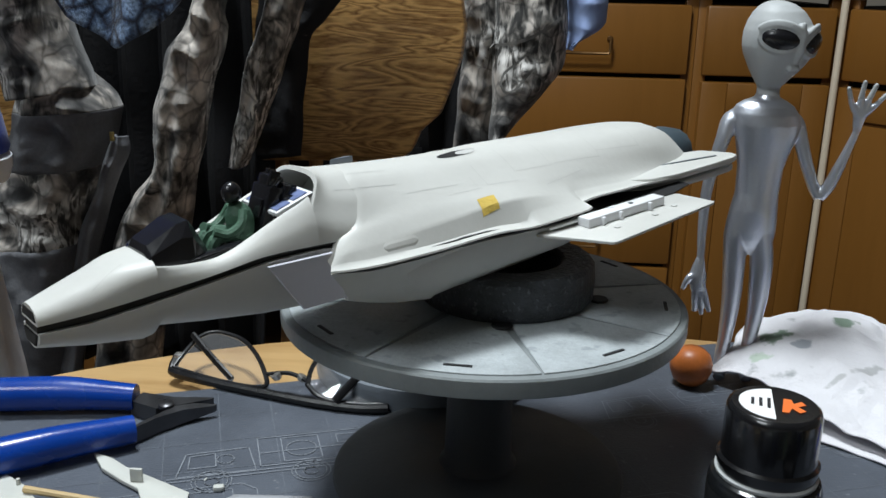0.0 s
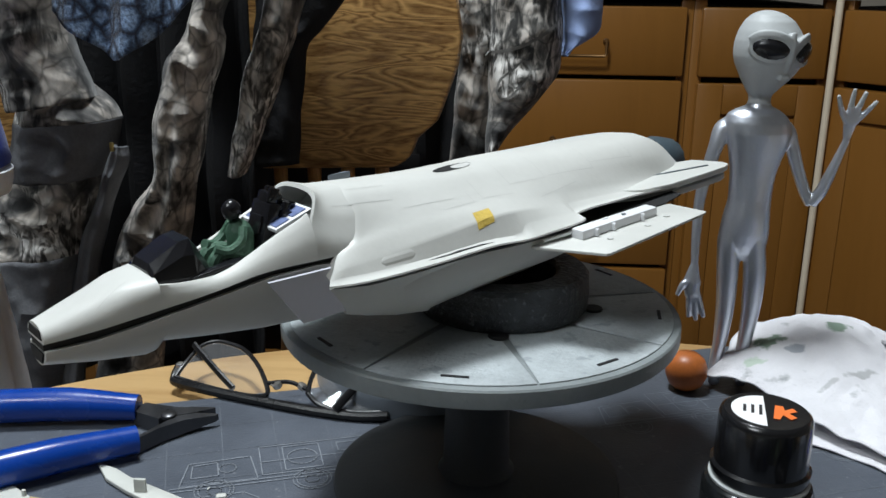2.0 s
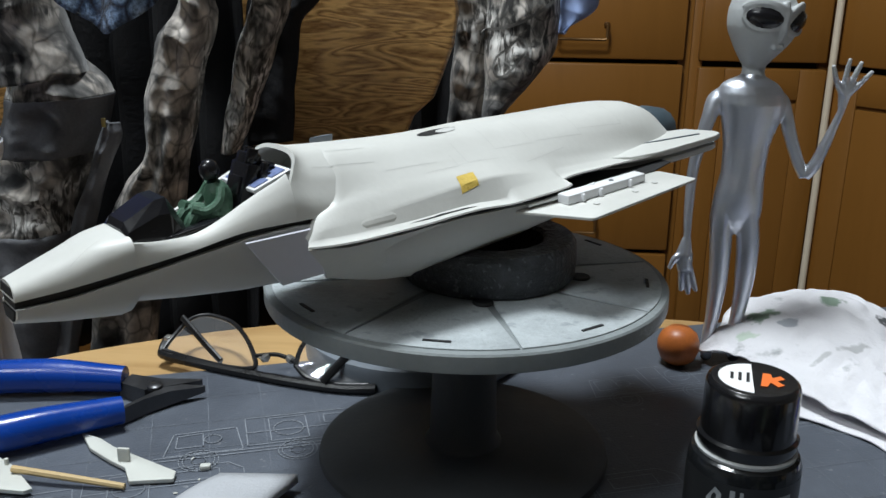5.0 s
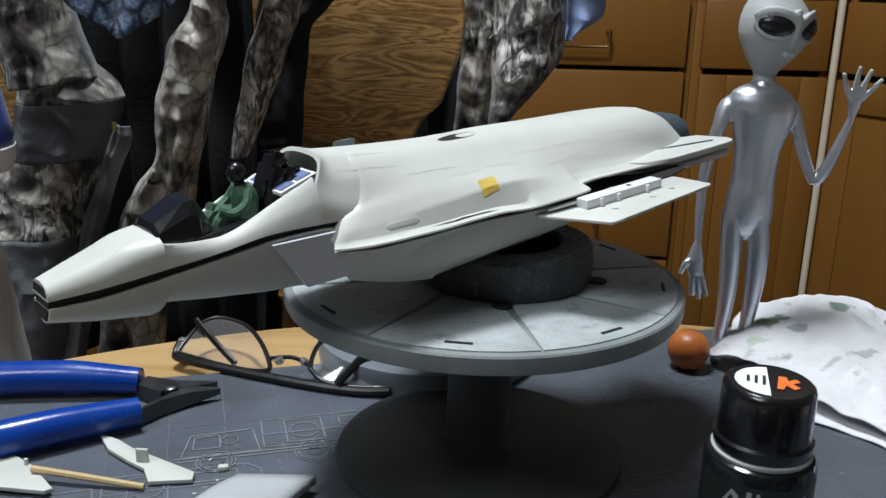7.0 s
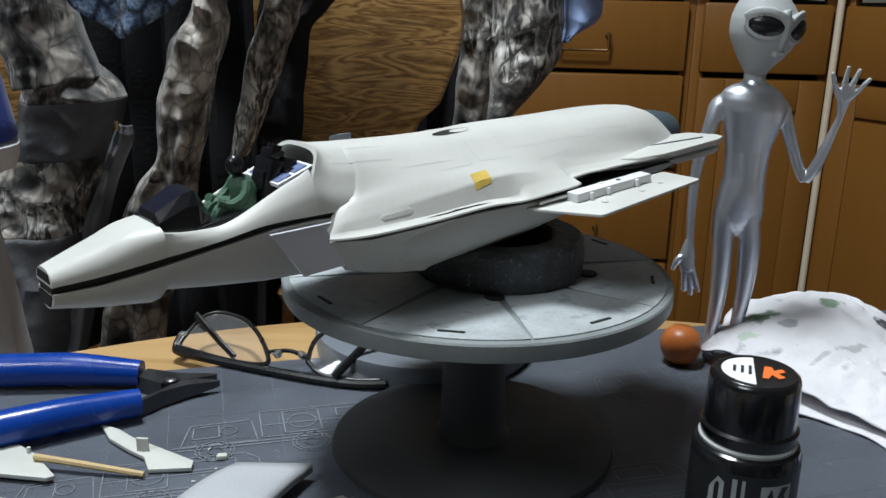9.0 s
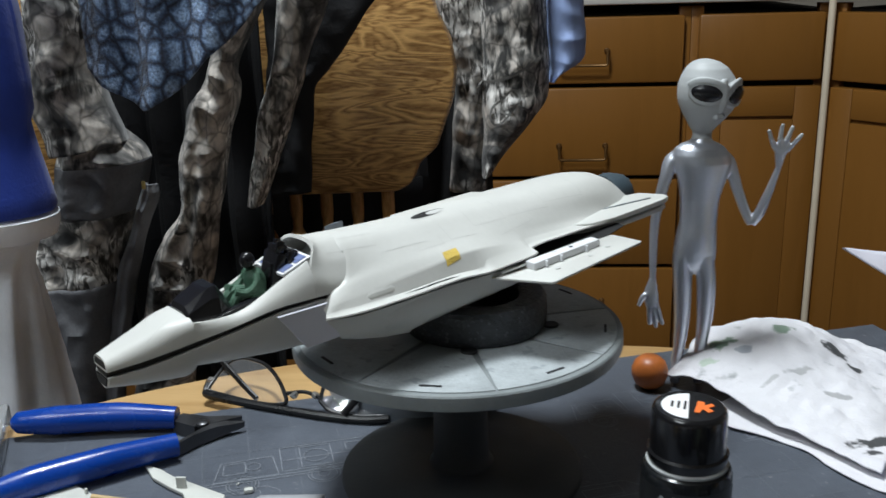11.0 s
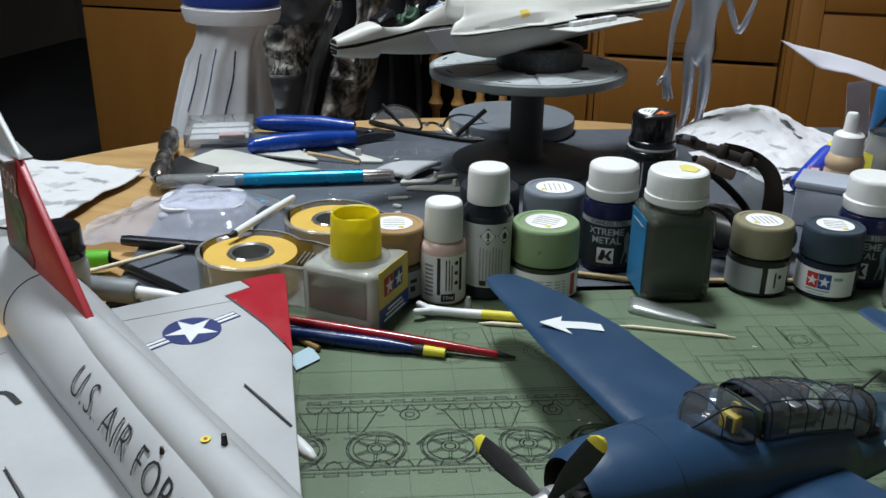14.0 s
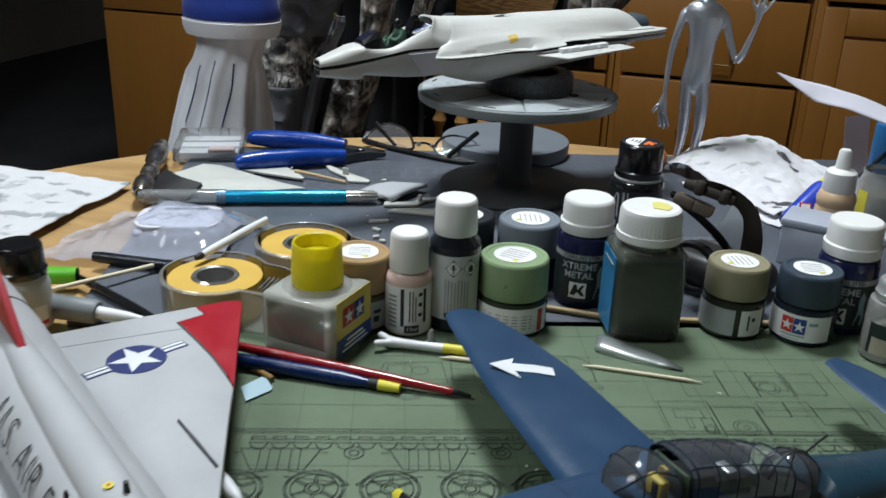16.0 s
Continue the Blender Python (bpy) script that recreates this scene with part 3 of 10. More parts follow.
part("printed_drawing", strips(end_views(), 0.00022, TOP + 0.0004), PRINTK, green, "black printed truck end views", smooth=False)
part("printed_drawing", strips(truck_lines(-0.12, 0.070, 0.040), 0.00024, TOP + 0.0004) , PRINTK, green, "black printed truck", smooth=False)
lines = []
for i in range(-11, 12):
    lines.append([(i * 0.0214, -0.13), (i * 0.0214, 0.13)])
for i in range(-6, 7):
    lines.append([(-0.245, i * 0.0214), (0.245, i * 0.0214)])
grid = part("printed_grid", strips(lines, 0.00025, TOP + 0.0002), mat("faint_grey_print", (0.13, 0.145, 0.17), 0.6, vary=0.4, scale=120, bump=0), grey, "thin pale printed grid", smooth=False)
grid["kind"] = "stuff"
g = strips(truck_lines(-0.145, 0.050, 0.036), 0.0004, TOP + 0.0004)
for lx, ly in ((-0.20, 0.02), (0.03, 0.06), (-0.05, -0.02), (0.10, 0.02), (0.15, 0.07)):
    strips(truck_lines(lx, ly, 0.034), 0.0003, TOP + 0.0004, g)
part("printed_drawing", g, PRINTW, grey, "pale printed vehicle drawings", smooth=False)

text_part("printed_words", "MEDIUM TANK", 0.0068, PRINTW, grey, Matrix.Translation((0, 0, TOP + 0.0005)) @ Matrix.Rotation(radians(180), 4, "Z") @ pose(-0.060, 0.055, 0), "pale printed words")

# ---- chair with clothes, behind the table ----
chair = thing("wooden_chair", "carved oak chair with a broad back board and turned spindles", "chair", pose(-0.03, 0.715, 0))
out = [(-0.20, 0.79), (-0.086, 0.7895), (0.010, 0.7925), (0.022, 0.800), (0.028, 0.815), (0.043, 0.829), (0.050, 0.848), (0.057, 0.868), (0.060, 0.89), (0.056, 0.915), (0.046, 0.935), (0.040, 0.96), (0.030, 0.99), (-0.05, 1.02), (-0.20, 1.03), (-0.34, 1.0), (-0.34, 0.80)]
bm = slab(out, -0.011, 0.011, 0.004)
bmesh.ops.rotate(bm, matrix=Matrix.Rotation(radians(90), 3, "X"), verts=bm.verts)
part("back_board", bm, OAK, chair, "oak back board with strong grain and a cut-out edge")
sp = [(0, 0.47), (0.006, 0.47), (0.006, 0.50), (0.0045, 0.52), (0.007, 0.55), (0.0045, 0.58), (0.0065, 0.62), (0.0045, 0.665), (0.0082, 0.672), (0.0045, 0.679), (0.0045, 0.690), (0.0085, 0.699), (0.0045, 0.709), (0.006, 0.724), (0.0042, 0.735), (0.0085, 0.744), (0.0088, 0.750), (0.0042, 0.760), (0.0055, 0.775), (0.0055, 0.792), (0, 0.792)]
for k in range(11):
    part("spindle", lathe(sp, 14), SPINDLE, chair, "turned spindle", place=pose(-0.262 + k * 0.0262, 0, 0))
part("seat", box(0.44, 0.42, 0.035, (-0.12, 0.16, 0.435), 0.014), OAK, chair)
for sx in (-0.31, 0.07):
    for sy in (-0.02, 0.34):
        part("leg", lathe([(0, 0), (0.012, 0), (0.017, 0.1), (0.014, 0.25), (0.02, 0.33), (0.015, 0.436), (0, 0.436)], 14, (sx, sy, 0)), SPINDLE, chair)

CAMO = woods_camo_mat("camouflage_cloth")
LINING = mat("black_lining_cloth", (0.010, 0.010, 0.012), 0.85, vary=0.3, scale=30, bump=0.4, bscale=300)
SNAKE = camo_mat("blue_snakeskin_print", [(0.0, (0.012, 0.016, 0.035)), (0.10, (0.06, 0.10, 0.18)), (0.17, (0.18, 0.27, 0.43)), (0.5, (0.34, 0.46, 0.66))], 78.0, (1, 1, 0.9), voronoi=True)
PALEBLUE = mat("pale_blue_shirt_cloth", (0.36, 0.47, 0.78), 0.8, vary=0.1, scale=20, bump=0.3, bscale=500)


def cl(px, py, d=0.0):
    """Places on the upright plane of the jacket's front, in units of the cloth plan."""
    return (-0.2642 + 0.0003761 * px - 4.52e-5 * py + 7.28e-8 * px * py - 5.5e-9 * py * py - 1.9e-8 * px * px, 0.62 + d, 0.9058 + 8.4e-6 * px - 0.000349 * py + 2.13e-8 * px * py - 7.02e-8 * py * py)


def rs(px, py, d=0.0):
    """Places on the upright plane of the jacket's other sleeve, behind the back board's edge."""
    return (-0.3595 + 0.0004981 * px - 5.908e-5 * py + 7.99e-8 * px * py + 2e-9 * py * py - 2.2e-8 * px * px, 0.765 + d, 0.9227 + 5.4e-6 * px - 0.0004637 * py + 2.28e-8 * px * py - 7.88e-8 * py * py)


def hanging(rows, plan, depth, bulge, seed, crease=1.0, n=34, steps=12):
    """A hanging tube of cloth between two edges (rows of left and right places), bulging to the front, with long folds and short creases."""
    own = bmesh.new()
    lines = spline([Vector(q) for q in rows], steps)
    for i, q in enumerate(lines):
        for j in range(n + 1):
            v = j / n
            x, y, z = plan(q[0] + (q[2] - q[0]) * v, q[1] + (q[3] - q[1]) * v)
            rise = max(0.0, 1 - (2 * v - 1) ** 2) ** 0.5
            long_fold = noise.noise(Vector((v * 3.2 + seed, z * 7, seed)))
            slant = 0.34 - abs(noise.noise(Vector((x * 24 + z * 30 + seed, z * 26 - x * 14, seed * 2))))
            short = 0.30 - abs(noise.noise(Vector((x * 50 - z * 44, z * 62 + x * 20 + seed, seed))))
            y += depth - rise * bulge - crease * rise * (0.010 * long_fold + 0.011 * slant + 0.004 * short)
            own.verts.new((x + 0.0016 * noise.noise(Vector((seed, z * 40, v * 2))), y, z))
    own.verts.ensure_lookup_table()
    w = n + 1
    for i in range(len(lines) - 1):
        for j in range(n):
            own.faces.new([own.verts[k] for k in (i * w + j, i * w + j + 1, (i + 1) * w + j + 1, (i + 1) * w + j)])
    return own


def cloth_part(name, bm, material, parent, words, thick=0.0018):
    ob = part(name, bm, material, parent, words)
    ob.modifiers.new("thick", "SOLIDIFY").thickness = thick
    return ob


GREYTRIM = mat("grey_woven_trim", (0.15, 0.153, 0.165), 0.7, vary=0.25, scale=60, bump=0.4, bscale=600)
jacket = thing("camouflage_jacket", "camouflage jacket with a black lining hung over the chair back", "jacket", pose(0, 0, 0))
cloth_part("sleeve", hanging([(-12, -150, 118, -150), (-8, 0, 128, 0), (-6, 60, 146, 60), (6, 112, 162, 106), (34, 172, 180, 152)], cl, -0.004, 0.030, 1.0), CAMO, jacket, "creased camouflage upper sleeve")
CHARCOAL = mat("charcoal_cloth", (0.15, 0.153, 0.166), 0.70, vary=0.4, scale=45, bump=0.35, bscale=700)
lower = [(44, 140, 160, 130), (32, 168, 196, 160), (24, 196, 213, 190), (18, 240, 205, 232), (2, 300, 186, 290), (-24, 360, 168, 350), (-44, 430, 172, 420), (-62, 520, 160, 520), (-76, 650, 140, 650), (-80, 800, 130, 800)]
for a, b, cloth, words in ((0, 3, CAMO, "camouflage band round the sleeve"), (2, 5, CHARCOAL, "plain charcoal elbow of the sleeve"), (4, 7, CAMO, "creased camouflage lower sleeve"), (6, 10, CHARCOAL, "plain charcoal sleeve end")):
    cloth_part("sleeve", hanging(lower[a:b], cl, 0.006, 0.034, 4.0, 1.2), cloth, jacket, words)
cloth_part("zip_edge", hanging([(216, 233, 239, 236), (205, 260, 242, 262), (190, 300, 226, 300), (176, 350, 211, 345), (152, 420, 192, 420), (132, 520, 176, 520), (118, 650, 160, 650), (112, 800, 150, 800)], cl, -0.010, 0.007, 2.0, 0.4), GREYTRIM, jacket, "smooth grey front edge with a zip")
part("zip_pull", box(0.0030, 0.0016, 0.0060, (0, 0, 0), 0.0006), mat("brass", (0.55, 0.42, 0.16), 0.3, 0.9, vary=0.1), jacket, "small brass zip pull", place=pose(*cl(224, 240, -0.022)))
cloth_part("front_panel", hanging([(380, -150, 476, -150), (346, 0, 402, 0), (326, 50, 402, 50), (297, 88, 396, 92), (292, 132, 381, 142), (279, 182, 371, 190), (275, 240, 364, 240), (275, 298, 350, 300), (240, 345, 345, 348), (206, 420, 335, 420), (190, 520, 304, 520), (170, 650, 284, 650), (160, 800, 276, 800)], cl, 0.002, 0.024, 7.0), CAMO, jacket, "hanging camouflage front panel")
cloth_part("front_panel", hanging([(470, -150, 590, -150), (458, 0, 530, 0), (441, 60, 514, 60), (426, 104, 496, 104), (412, 180, 472, 180), (400, 250, 446, 250), (396, 300, 424, 302)], cl, 0.020, 0.018, 11.0, 0.7), CAMO, jacket, "narrow camouflage front edge")
cloth_part("lining", hanging([(420, -150, 690, -150), (430, 0, 580, 0), (428, 40, 550, 40), (425, 80, 522, 80), (412, 180, 512, 180), (396, 305, 506, 296)], cl, 0.040, 0.004, 13.0, 0.5), LINING, jacket, "black lining beside the back board")
bm = bmesh.new()
for i in range(41):
    for j in range(31):
        x, y, z = -0.277 + i * 0.00418, 0.665, 1.023 - j * 0.01276
        bm.verts.new((x, y + 0.012 * math.sin(i * 0.9) + 0.012 * noise.noise(Vector((x * 20, z * 12, 1))), z))
bm.verts.ensure_lookup_table()
for i in range(40):
    for j in range(30):
        bm.faces.new([bm.verts[q] for q in (i * 31 + j, i * 31 + 31 + j, i * 31 + 32 + j, i * 31 + 1 + j)])
ln = part("lining", bm, LINING, jacket, "black lining in deep folds")
ln.modifiers.new("thick", "SOLIDIFY").thickness = 0.002


right = cloth_part("sleeve", hanging([(846, -150, 970, -150), (848, 0, 968, 0), (850, 60, 970, 60), (846, 108, 969, 102), (845, 150, 962, 148), (846, 190, 936, 188), (846, 230, 900, 228), (842, 280, 864, 272)], rs, -0.006, 0.030, 21.0, 0.8), CAMO, jacket, "hanging camouflage sleeve with a sewn patch")
cloth_part("cuff", hanging([(770, -150, 862, -150), (775, 0, 854, 0), (786, 50, 857, 55), (799, 105, 864, 100), (800, 140, 852, 138), (796, 190, 853, 190), (792, 240, 851, 240), (784, 310, 846, 310)], rs, 0.000, 0.014, 16.0, 0.7), CAMO, jacket, "hanging camouflage cuff")
patch = mat("patch_stitching", (0.16, 0.155, 0.145), 0.8, vary=0.3, scale=300, bump=0.5, bscale=900)
for line, r in (([(862, 172), (868, 155), (885, 140), (905, 124), (916, 139), (908, 152), (886, 178), (870, 184), (862, 172)], 0.0009), ([(912, 152), (924, 158), (930, 172), (920, 190), (902, 200), (890, 192)], 0.0008), ([(880, 160), (894, 166), (900, 158)], 0.0008), ([(846, 114), (880, 107), (905, 99), (936, 82), (956, 68)], 0.0012)):
    pts = [Vector(rs(*q)) + Vector((0, -0.065, -1.2)) for q in line]
    st = part("stitching", tube(spline(pts, 6), r, 6), patch, right, "raised pale stitching", place=pose(0, 0, 1.2))
    drape(st, [right], (0, 1, 0), 0.0022)
bm = bmesh.new()
for i in range(13):
    for j in range(19):
        x, y, z = -0.013 + i * 0.0056, 0.772, 0.914 - j * 0.00855
        bm.verts.new((x, y + 0.008 * math.sin(i * 1.3 + j * 0.2), z))
bm.verts.ensure_lookup_table()
for i in range(12):
    for j in range(18):
        bm.faces.new([bm.verts[q] for q in (i * 19 + j, i * 19 + 19 + j, i * 19 + 20 + j, i * 19 + 1 + j)])
ln = part("lining", bm, LINING, jacket, "black lining beside the back board")
ln.modifiers.new("thick", "SOLIDIFY").thickness = 0.002

bm = bmesh.new()
for i in range(25):
    for j in range(13):
        x, z = -0.275 + i * 0.0112, 0.62 + j * 0.0145
        bm.verts.new((x, 0.752 + 0.006 * math.sin(i * 1.1) + 0.004 * noise.noise(Vector((x * 40, z * 20, 7))), z))
bm.verts.ensure_lookup_table()
for i in range(24):
    for j in range(12):
        bm.faces.new([bm.verts[q] for q in (i * 13 + j, i * 13 + 13 + j, i * 13 + 14 + j, i * 13 + 1 + j)])
ln = part("lining", bm, LINING, jacket, "black lining hanging behind the spindles")
ln.modifiers.new("thick", "SOLIDIFY").thickness = 0.002

shirt = thing("pale_blue_shirt", "pale blue shirt sleeve hanging beside the camouflage jacket", "shirt", pose(0, 0, 0))
cloth_part("sleeve", hanging([(962, -150, 1042, -150), (962, 0, 1038, 0), (962, 60, 1038, 56), (962, 98, 1030, 86), (966, 124, 984, 114)], rs, 0.012, 0.022, 31.0, 0.5), PALEBLUE, shirt, "pale blue sleeve")

scarf = thing("blue_snakeskin_scarf", "blue scarf with a printed snakeskin pattern hung over the jacket", "scarf", pose(0, 0, 0))
bm = bmesh.new()
N, M = 44, 40
for i in range(N + 1):
    for j in range(M + 1):
        t, f = j / M, i / N
        x = -0.206 + 0.142 * f
        low = 0.882 + (0.027 * ((0.30 - f) / 0.30) ** 1.1 if f < 0.30 else 0.085 * ((f - 0.30) / 0.70) ** 1.25)
        z = 1.05 + (low - 1.05) * t
        y = 0.572 - 0.014 * math.sin(math.pi * f) + 0.005 * math.sin(i * 0.55 + 2 * t) + 0.004 * noise.noise(Vector((x * 50, z * 30, 4)))
        bm.verts.new((x, y, z))
bm.verts.ensure_lookup_table()
for i in range(N):
    for j in range(M):
        bm.faces.new([bm.verts[q] for q in (i * (M + 1) + j, (i + 1) * (M + 1) + j, (i + 1) * (M + 1) + j + 1, i * (M + 1) + j + 1)])
sc = part("cloth", bm, SNAKE, scarf)
sc.modifiers.new("thick", "SOLIDIFY").thickness = 0.0015

BLUECLOTH = mat("royal_blue_cloth", (0.012, 0.045, 0.34), 0.7, vary=0.15, scale=18, bump=0.3, bscale=400, sheen=0.2)
WHITECLOTH = mat("white_thin_cloth", (0.84, 0.86, 0.92), 0.75, vary=0.08, scale=18, bump=0.3, bscale=500)
INKBLUE = mat("dark_blue_print", (0.02, 0.03, 0.14), 0.6, vary=0.2, scale=80, bump=0)
bag = thing("blue_and_white_garment", "royal blue and white sports garment hanging beside the table", "garment", pose(-0.2485, 0.4955, 0.101) @ Matrix.Diagonal((0.86, 0.9, 0.9, 1)))


def hung_cloth(zs, rx, ry, folds, depth, cx=0.0):
    rings = []
    for k, z in enumerate(zs):
        ring = []
        for i in range(180):
            a = 2 * math.pi * i / 180
            f = 1 + depth[k] * (math.sin(folds * a + 0.5 * k) + 0.5 * math.sin(folds * 1.7 * a + k))
            ring.append((cx * k / len(zs) + rx[k] * f * math.cos(a), ry[k] * f * math.sin(a), z))
        rings.append(ring)
    return loft(rings)


part("upper", hung_cloth((0.812, 0.815, 0.826, 0.845, 0.862, 0.872, 0.880, 0.90, 0.94, 0.99, 1.03), (0.0535, 0.0545, 0.0530, 0.0495, 0.0465, 0.0455, 0.0490, 0.0500, 0.049, 0.045, 0.03), (0.0395, 0.0405, 0.0390, 0.0360, 0.0335, 0.0330, 0.0370, 0.0380, 0.037, 0.03, 0.02), 5, (0.0, 0.004, 0.008, 0.012, 0.015, 0.02, 0.02, 0.02, 0.02, 0.03, 0.03)), BLUECLOTH, bag, "royal blue cloth")
part("band", hung_cloth((0.793, 0.7945, 0.802, 0.809, 0.8125), (0.047, 0.0515, 0.0545, 0.0550, 0.050), (0.034, 0.0385, 0.0405, 0.0410, 0.036), 5, (0, 0, 0.004, 0.004, 0)), WHITECLOTH, bag, "white rounded hem")
skirt = part("skirt", hung_cloth((0.794, 0.780, 0.768, 0.755, 0.73, 0.70, 0.67, 0.62, 0.50), (0.040, 0.037, 0.038, 0.043, 0.048, 0.054, 0.060, 0.068, 0.074), (0.03, 0.028, 0.029, 0.033, 0.038, 0.043, 0.047, 0.052, 0.055), 9, (0.02, 0.03, 0.04, 0.05, 0.06, 0.06, 0.06, 0.06, 0.05), -0.030), WHITECLOTH, bag, "white pleated lower cloth")
for line in (((-0.006, 0.770), (-0.011, 0.735), (-0.020, 0.700), (-0.026, 0.672)), ((0.014, 0.768), (0.012, 0.740), (0.004, 0.705), (-0.002, 0.665)), ((-0.024, 0.764), (-0.030, 0.735), (-0.040, 0.705))):
    ink = part("print", tube([(p.x, -0.10, p.z - 1.2) for p in spline([(x, 0, z) for x, z in line], 6)], 0.0007, 6), INKBLUE, bag, "thin dark blue line along a fold", place=pose(0, 0, 1.2))
    drape(ink, [skirt], (0, 1, 0), 0.0004)
part("badge", band(0.0500, 0.884, 0.912, -38, -8, 16), mat("dull_white_badge", (0.50, 0.49, 0.48), 0.7, vary=0.3, scale=120, speck=((0.30, 0.06, 0.05), 70, 0.52)), bag, "worn white and red printed badge", place=Matrix.Diagonal((1.0, 0.80, 1, 1)))

PURPLE = mat("purple_grey_cloth", (0.10, 0.085, 0.17), 0.85, vary=0.2, scale=20, bump=0.4, bscale=300)
stool = thing("cushioned_chair", "chair with a dull purple cushion pushed behind the table", "chair", pose(0.47, 0.70, 0))
part("cushion", box(0.50, 0.13, 0.05, (0, 0, 0.585), 0.018), PURPLE, stool, "dull purple cushion")
part("seat", box(0.46, 0.12, 0.03, (0, 0, 0.555), 0.008), OAK, stool)
for sx in (-0.2, 0.2):
    for sy in (-0.045, 0.045):
        part("leg", lathe([(0, 0), (0.014, 0), (0.018, 0.3), (0.014, 0.555), (0, 0.555)], 12, (sx, sy, 0)), SPINDLE, stool)

# ---- turntable stand ----
STANDGREY = mat("grey_painted_stand", (0.044, 0.047, 0.050), 0.55, vary=0.15, scale=40, bump=0.1)
DISCGREY = mat("weathered_grey_disc", (0.36, 0.39, 0.405), 0.5, vary=0.30, scale=70, bump=0.45, bscale=700, speck=((0.27, 0.295, 0.31), 150, 0.60))
RIMGREY = mat("grey_disc_rim", (0.20, 0.22, 0.225), 0.5, vary=0.15, scale=50, bump=0.2, bscale=600)
FOAM = mat("dark_grey_foam", (0.050, 0.055, 0.062), 0.42, vary=0.5, scale=260, bump=1.0, bscale=620, speck=((0.12, 0.13, 0.145), 620, 0.60))
BLACK = mat("black_recess", (0.008, 0.008, 0.009), 0.6, vary=0.2, scale=60)
MIDGREY = mat("pale_grey_plastic", (0.145, 0.165, 0.19), 0.45, vary=0.1, scale=40, bump=0.1)

stand = thing("turntable_stand", "dark grey display stand with a round foot and a stout post", "stand", pose(0.057, 0.342, TOP))
part("foot", lathe([(0, 0), (0.0525, 0), (0.0535, 0.0012), (0.053, 0.003), (0.0515, 0.004), (0.018, 0.0052), (0, 0.0052)], 72), STANDGREY, stand)
part("post", lathe([(0, 0.005), (0.0145, 0.005), (0.0125, 0.008), (0.0118, 0.03), (0.0118, 0.054), (0.0135, 0.060), (0.02, 0.0630), (0.02, 0.0660), (0, 0.0660)], 40), STANDGREY, stand)

disc = thing("turntable_disc", "round grey weathered display disc with panel joints and black slots", "display disc", pose(0.0570, 0.3350, 0.8160))
RD = 0.0685
part("rim", lathe([(0, 0.0), (RD - 0.0016, 0.0), (RD - 0.0004, 0.0005), (RD, 0.0014), (RD, 0.0058), (RD - 0.0005, 0.0064), (RD - 0.0020, 0.0066), (0, 0.0064)], 96), RIMGREY, disc)
for k in range(8):
    a0, a1 = radians(-73.4 + 45 * k + 0.28), radians(-73.4 + 45 * k + 44.72)
    o = [(0.006 * math.cos((a0 + a1) / 2), 0.006 * math.sin((a0 + a1) / 2))]
    o += [((RD - 0.0026) * math.cos(a0 + (a1 - a0) * i / 10), (RD - 0.0026) * math.sin(a0 + (a1 - a0) * i / 10)) for i in range(11)]
    seg = part("plate", slab(o, 0.0064, 0.0071, 0.0002), DISCGREY, disc)
    for q in (0.53,):
        am = a0 + (a1 - a0) * q
        part("slot", box(0.0082, 0.0011, 0.0003, (0, 0, 0.0071)), BLACK, seg, "black slot", smooth=False, place=pose(0.0612 * math.cos(am), 0.0612 * math.sin(am), 0, 0, 0, math.degrees(am) + 90))
for k in range(8):
    part("lug", box(0.0125, 0.004, 0.0032, (0, 0, -0.0030), 0.0006), RIMGREY, disc, place=pose(0.055 * math.cos(radians(45 * k - 100)), 0.055 * math.sin(radians(45 * k - 100)), 0, 0, 0, 45 * k - 10))

for px_, py_ in ((0.0150, -0.0300), (0.0470, -0.0020)):
    part("port", lathe([(0, 0), (0.0032, 0), (0.0034, 0.0004), (0.0030, 0.0009), (0, 0.0009)], 24, (px_ - 0.008, py_, 0.0071)), BLACK, disc, "black round port", smooth=False)
foam = thing("foam_ring", "thick dark grey foam ring lying on the disc", "foam ring", pose(0.0645, 0.3360, 0.8232))
rings = []
for r, z in ((0.0185, 0.0005), (0.0288, 0.0), (0.0298, 0.0015), (0.0300, 0.007), (0.0296, 0.0125), (0.0284, 0.0138), (0.0200, 0.0138), (0.0185, 0.0126), (0.0185, 0.0005)):
    ring = []
    for i in range(96):
        a = 2 * math.pi * i / 96
        q = r + 0.00035 * noise.noise(Vector((9 * math.cos(a), 9 * math.sin(a), z * 900)))
        ring.append((q * math.cos(a), q * math.sin(a), z))
    rings.append(ring)
part("ring", loft(rings, False), FOAM, foam)

lid = thing("grey_round_tray", "flat pale grey round plastic tray turned over on the mat", "tray", pose(0.0295, 0.4345, TOP))
part("shell", lathe([(0, 0), (0.0505, 0), (0.0515, 0.001), (0.052, 0.009), (0.0515, 0.0112), (0.049, 0.012), (0, 0.0122)], 72), MIDGREY, lid)

# ---- unfinished jet model on the stand ----
CREAM = mat("bare_cream_plastic", (0.555, 0.555, 0.53), 0.45, vary=0.05, scale=50, bump=0.06, bscale=500)
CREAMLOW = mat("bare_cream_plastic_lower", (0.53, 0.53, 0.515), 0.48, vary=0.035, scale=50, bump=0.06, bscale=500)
LILAC = mat("pale_lilac_plastic", (0.52, 0.52, 0.58), 0.4, vary=0.04, scale=60)
GLOSSBLACK = mat("gloss_black_plastic", (0.010, 0.010, 0.012), 0.22, vary=0.2, scale=80)
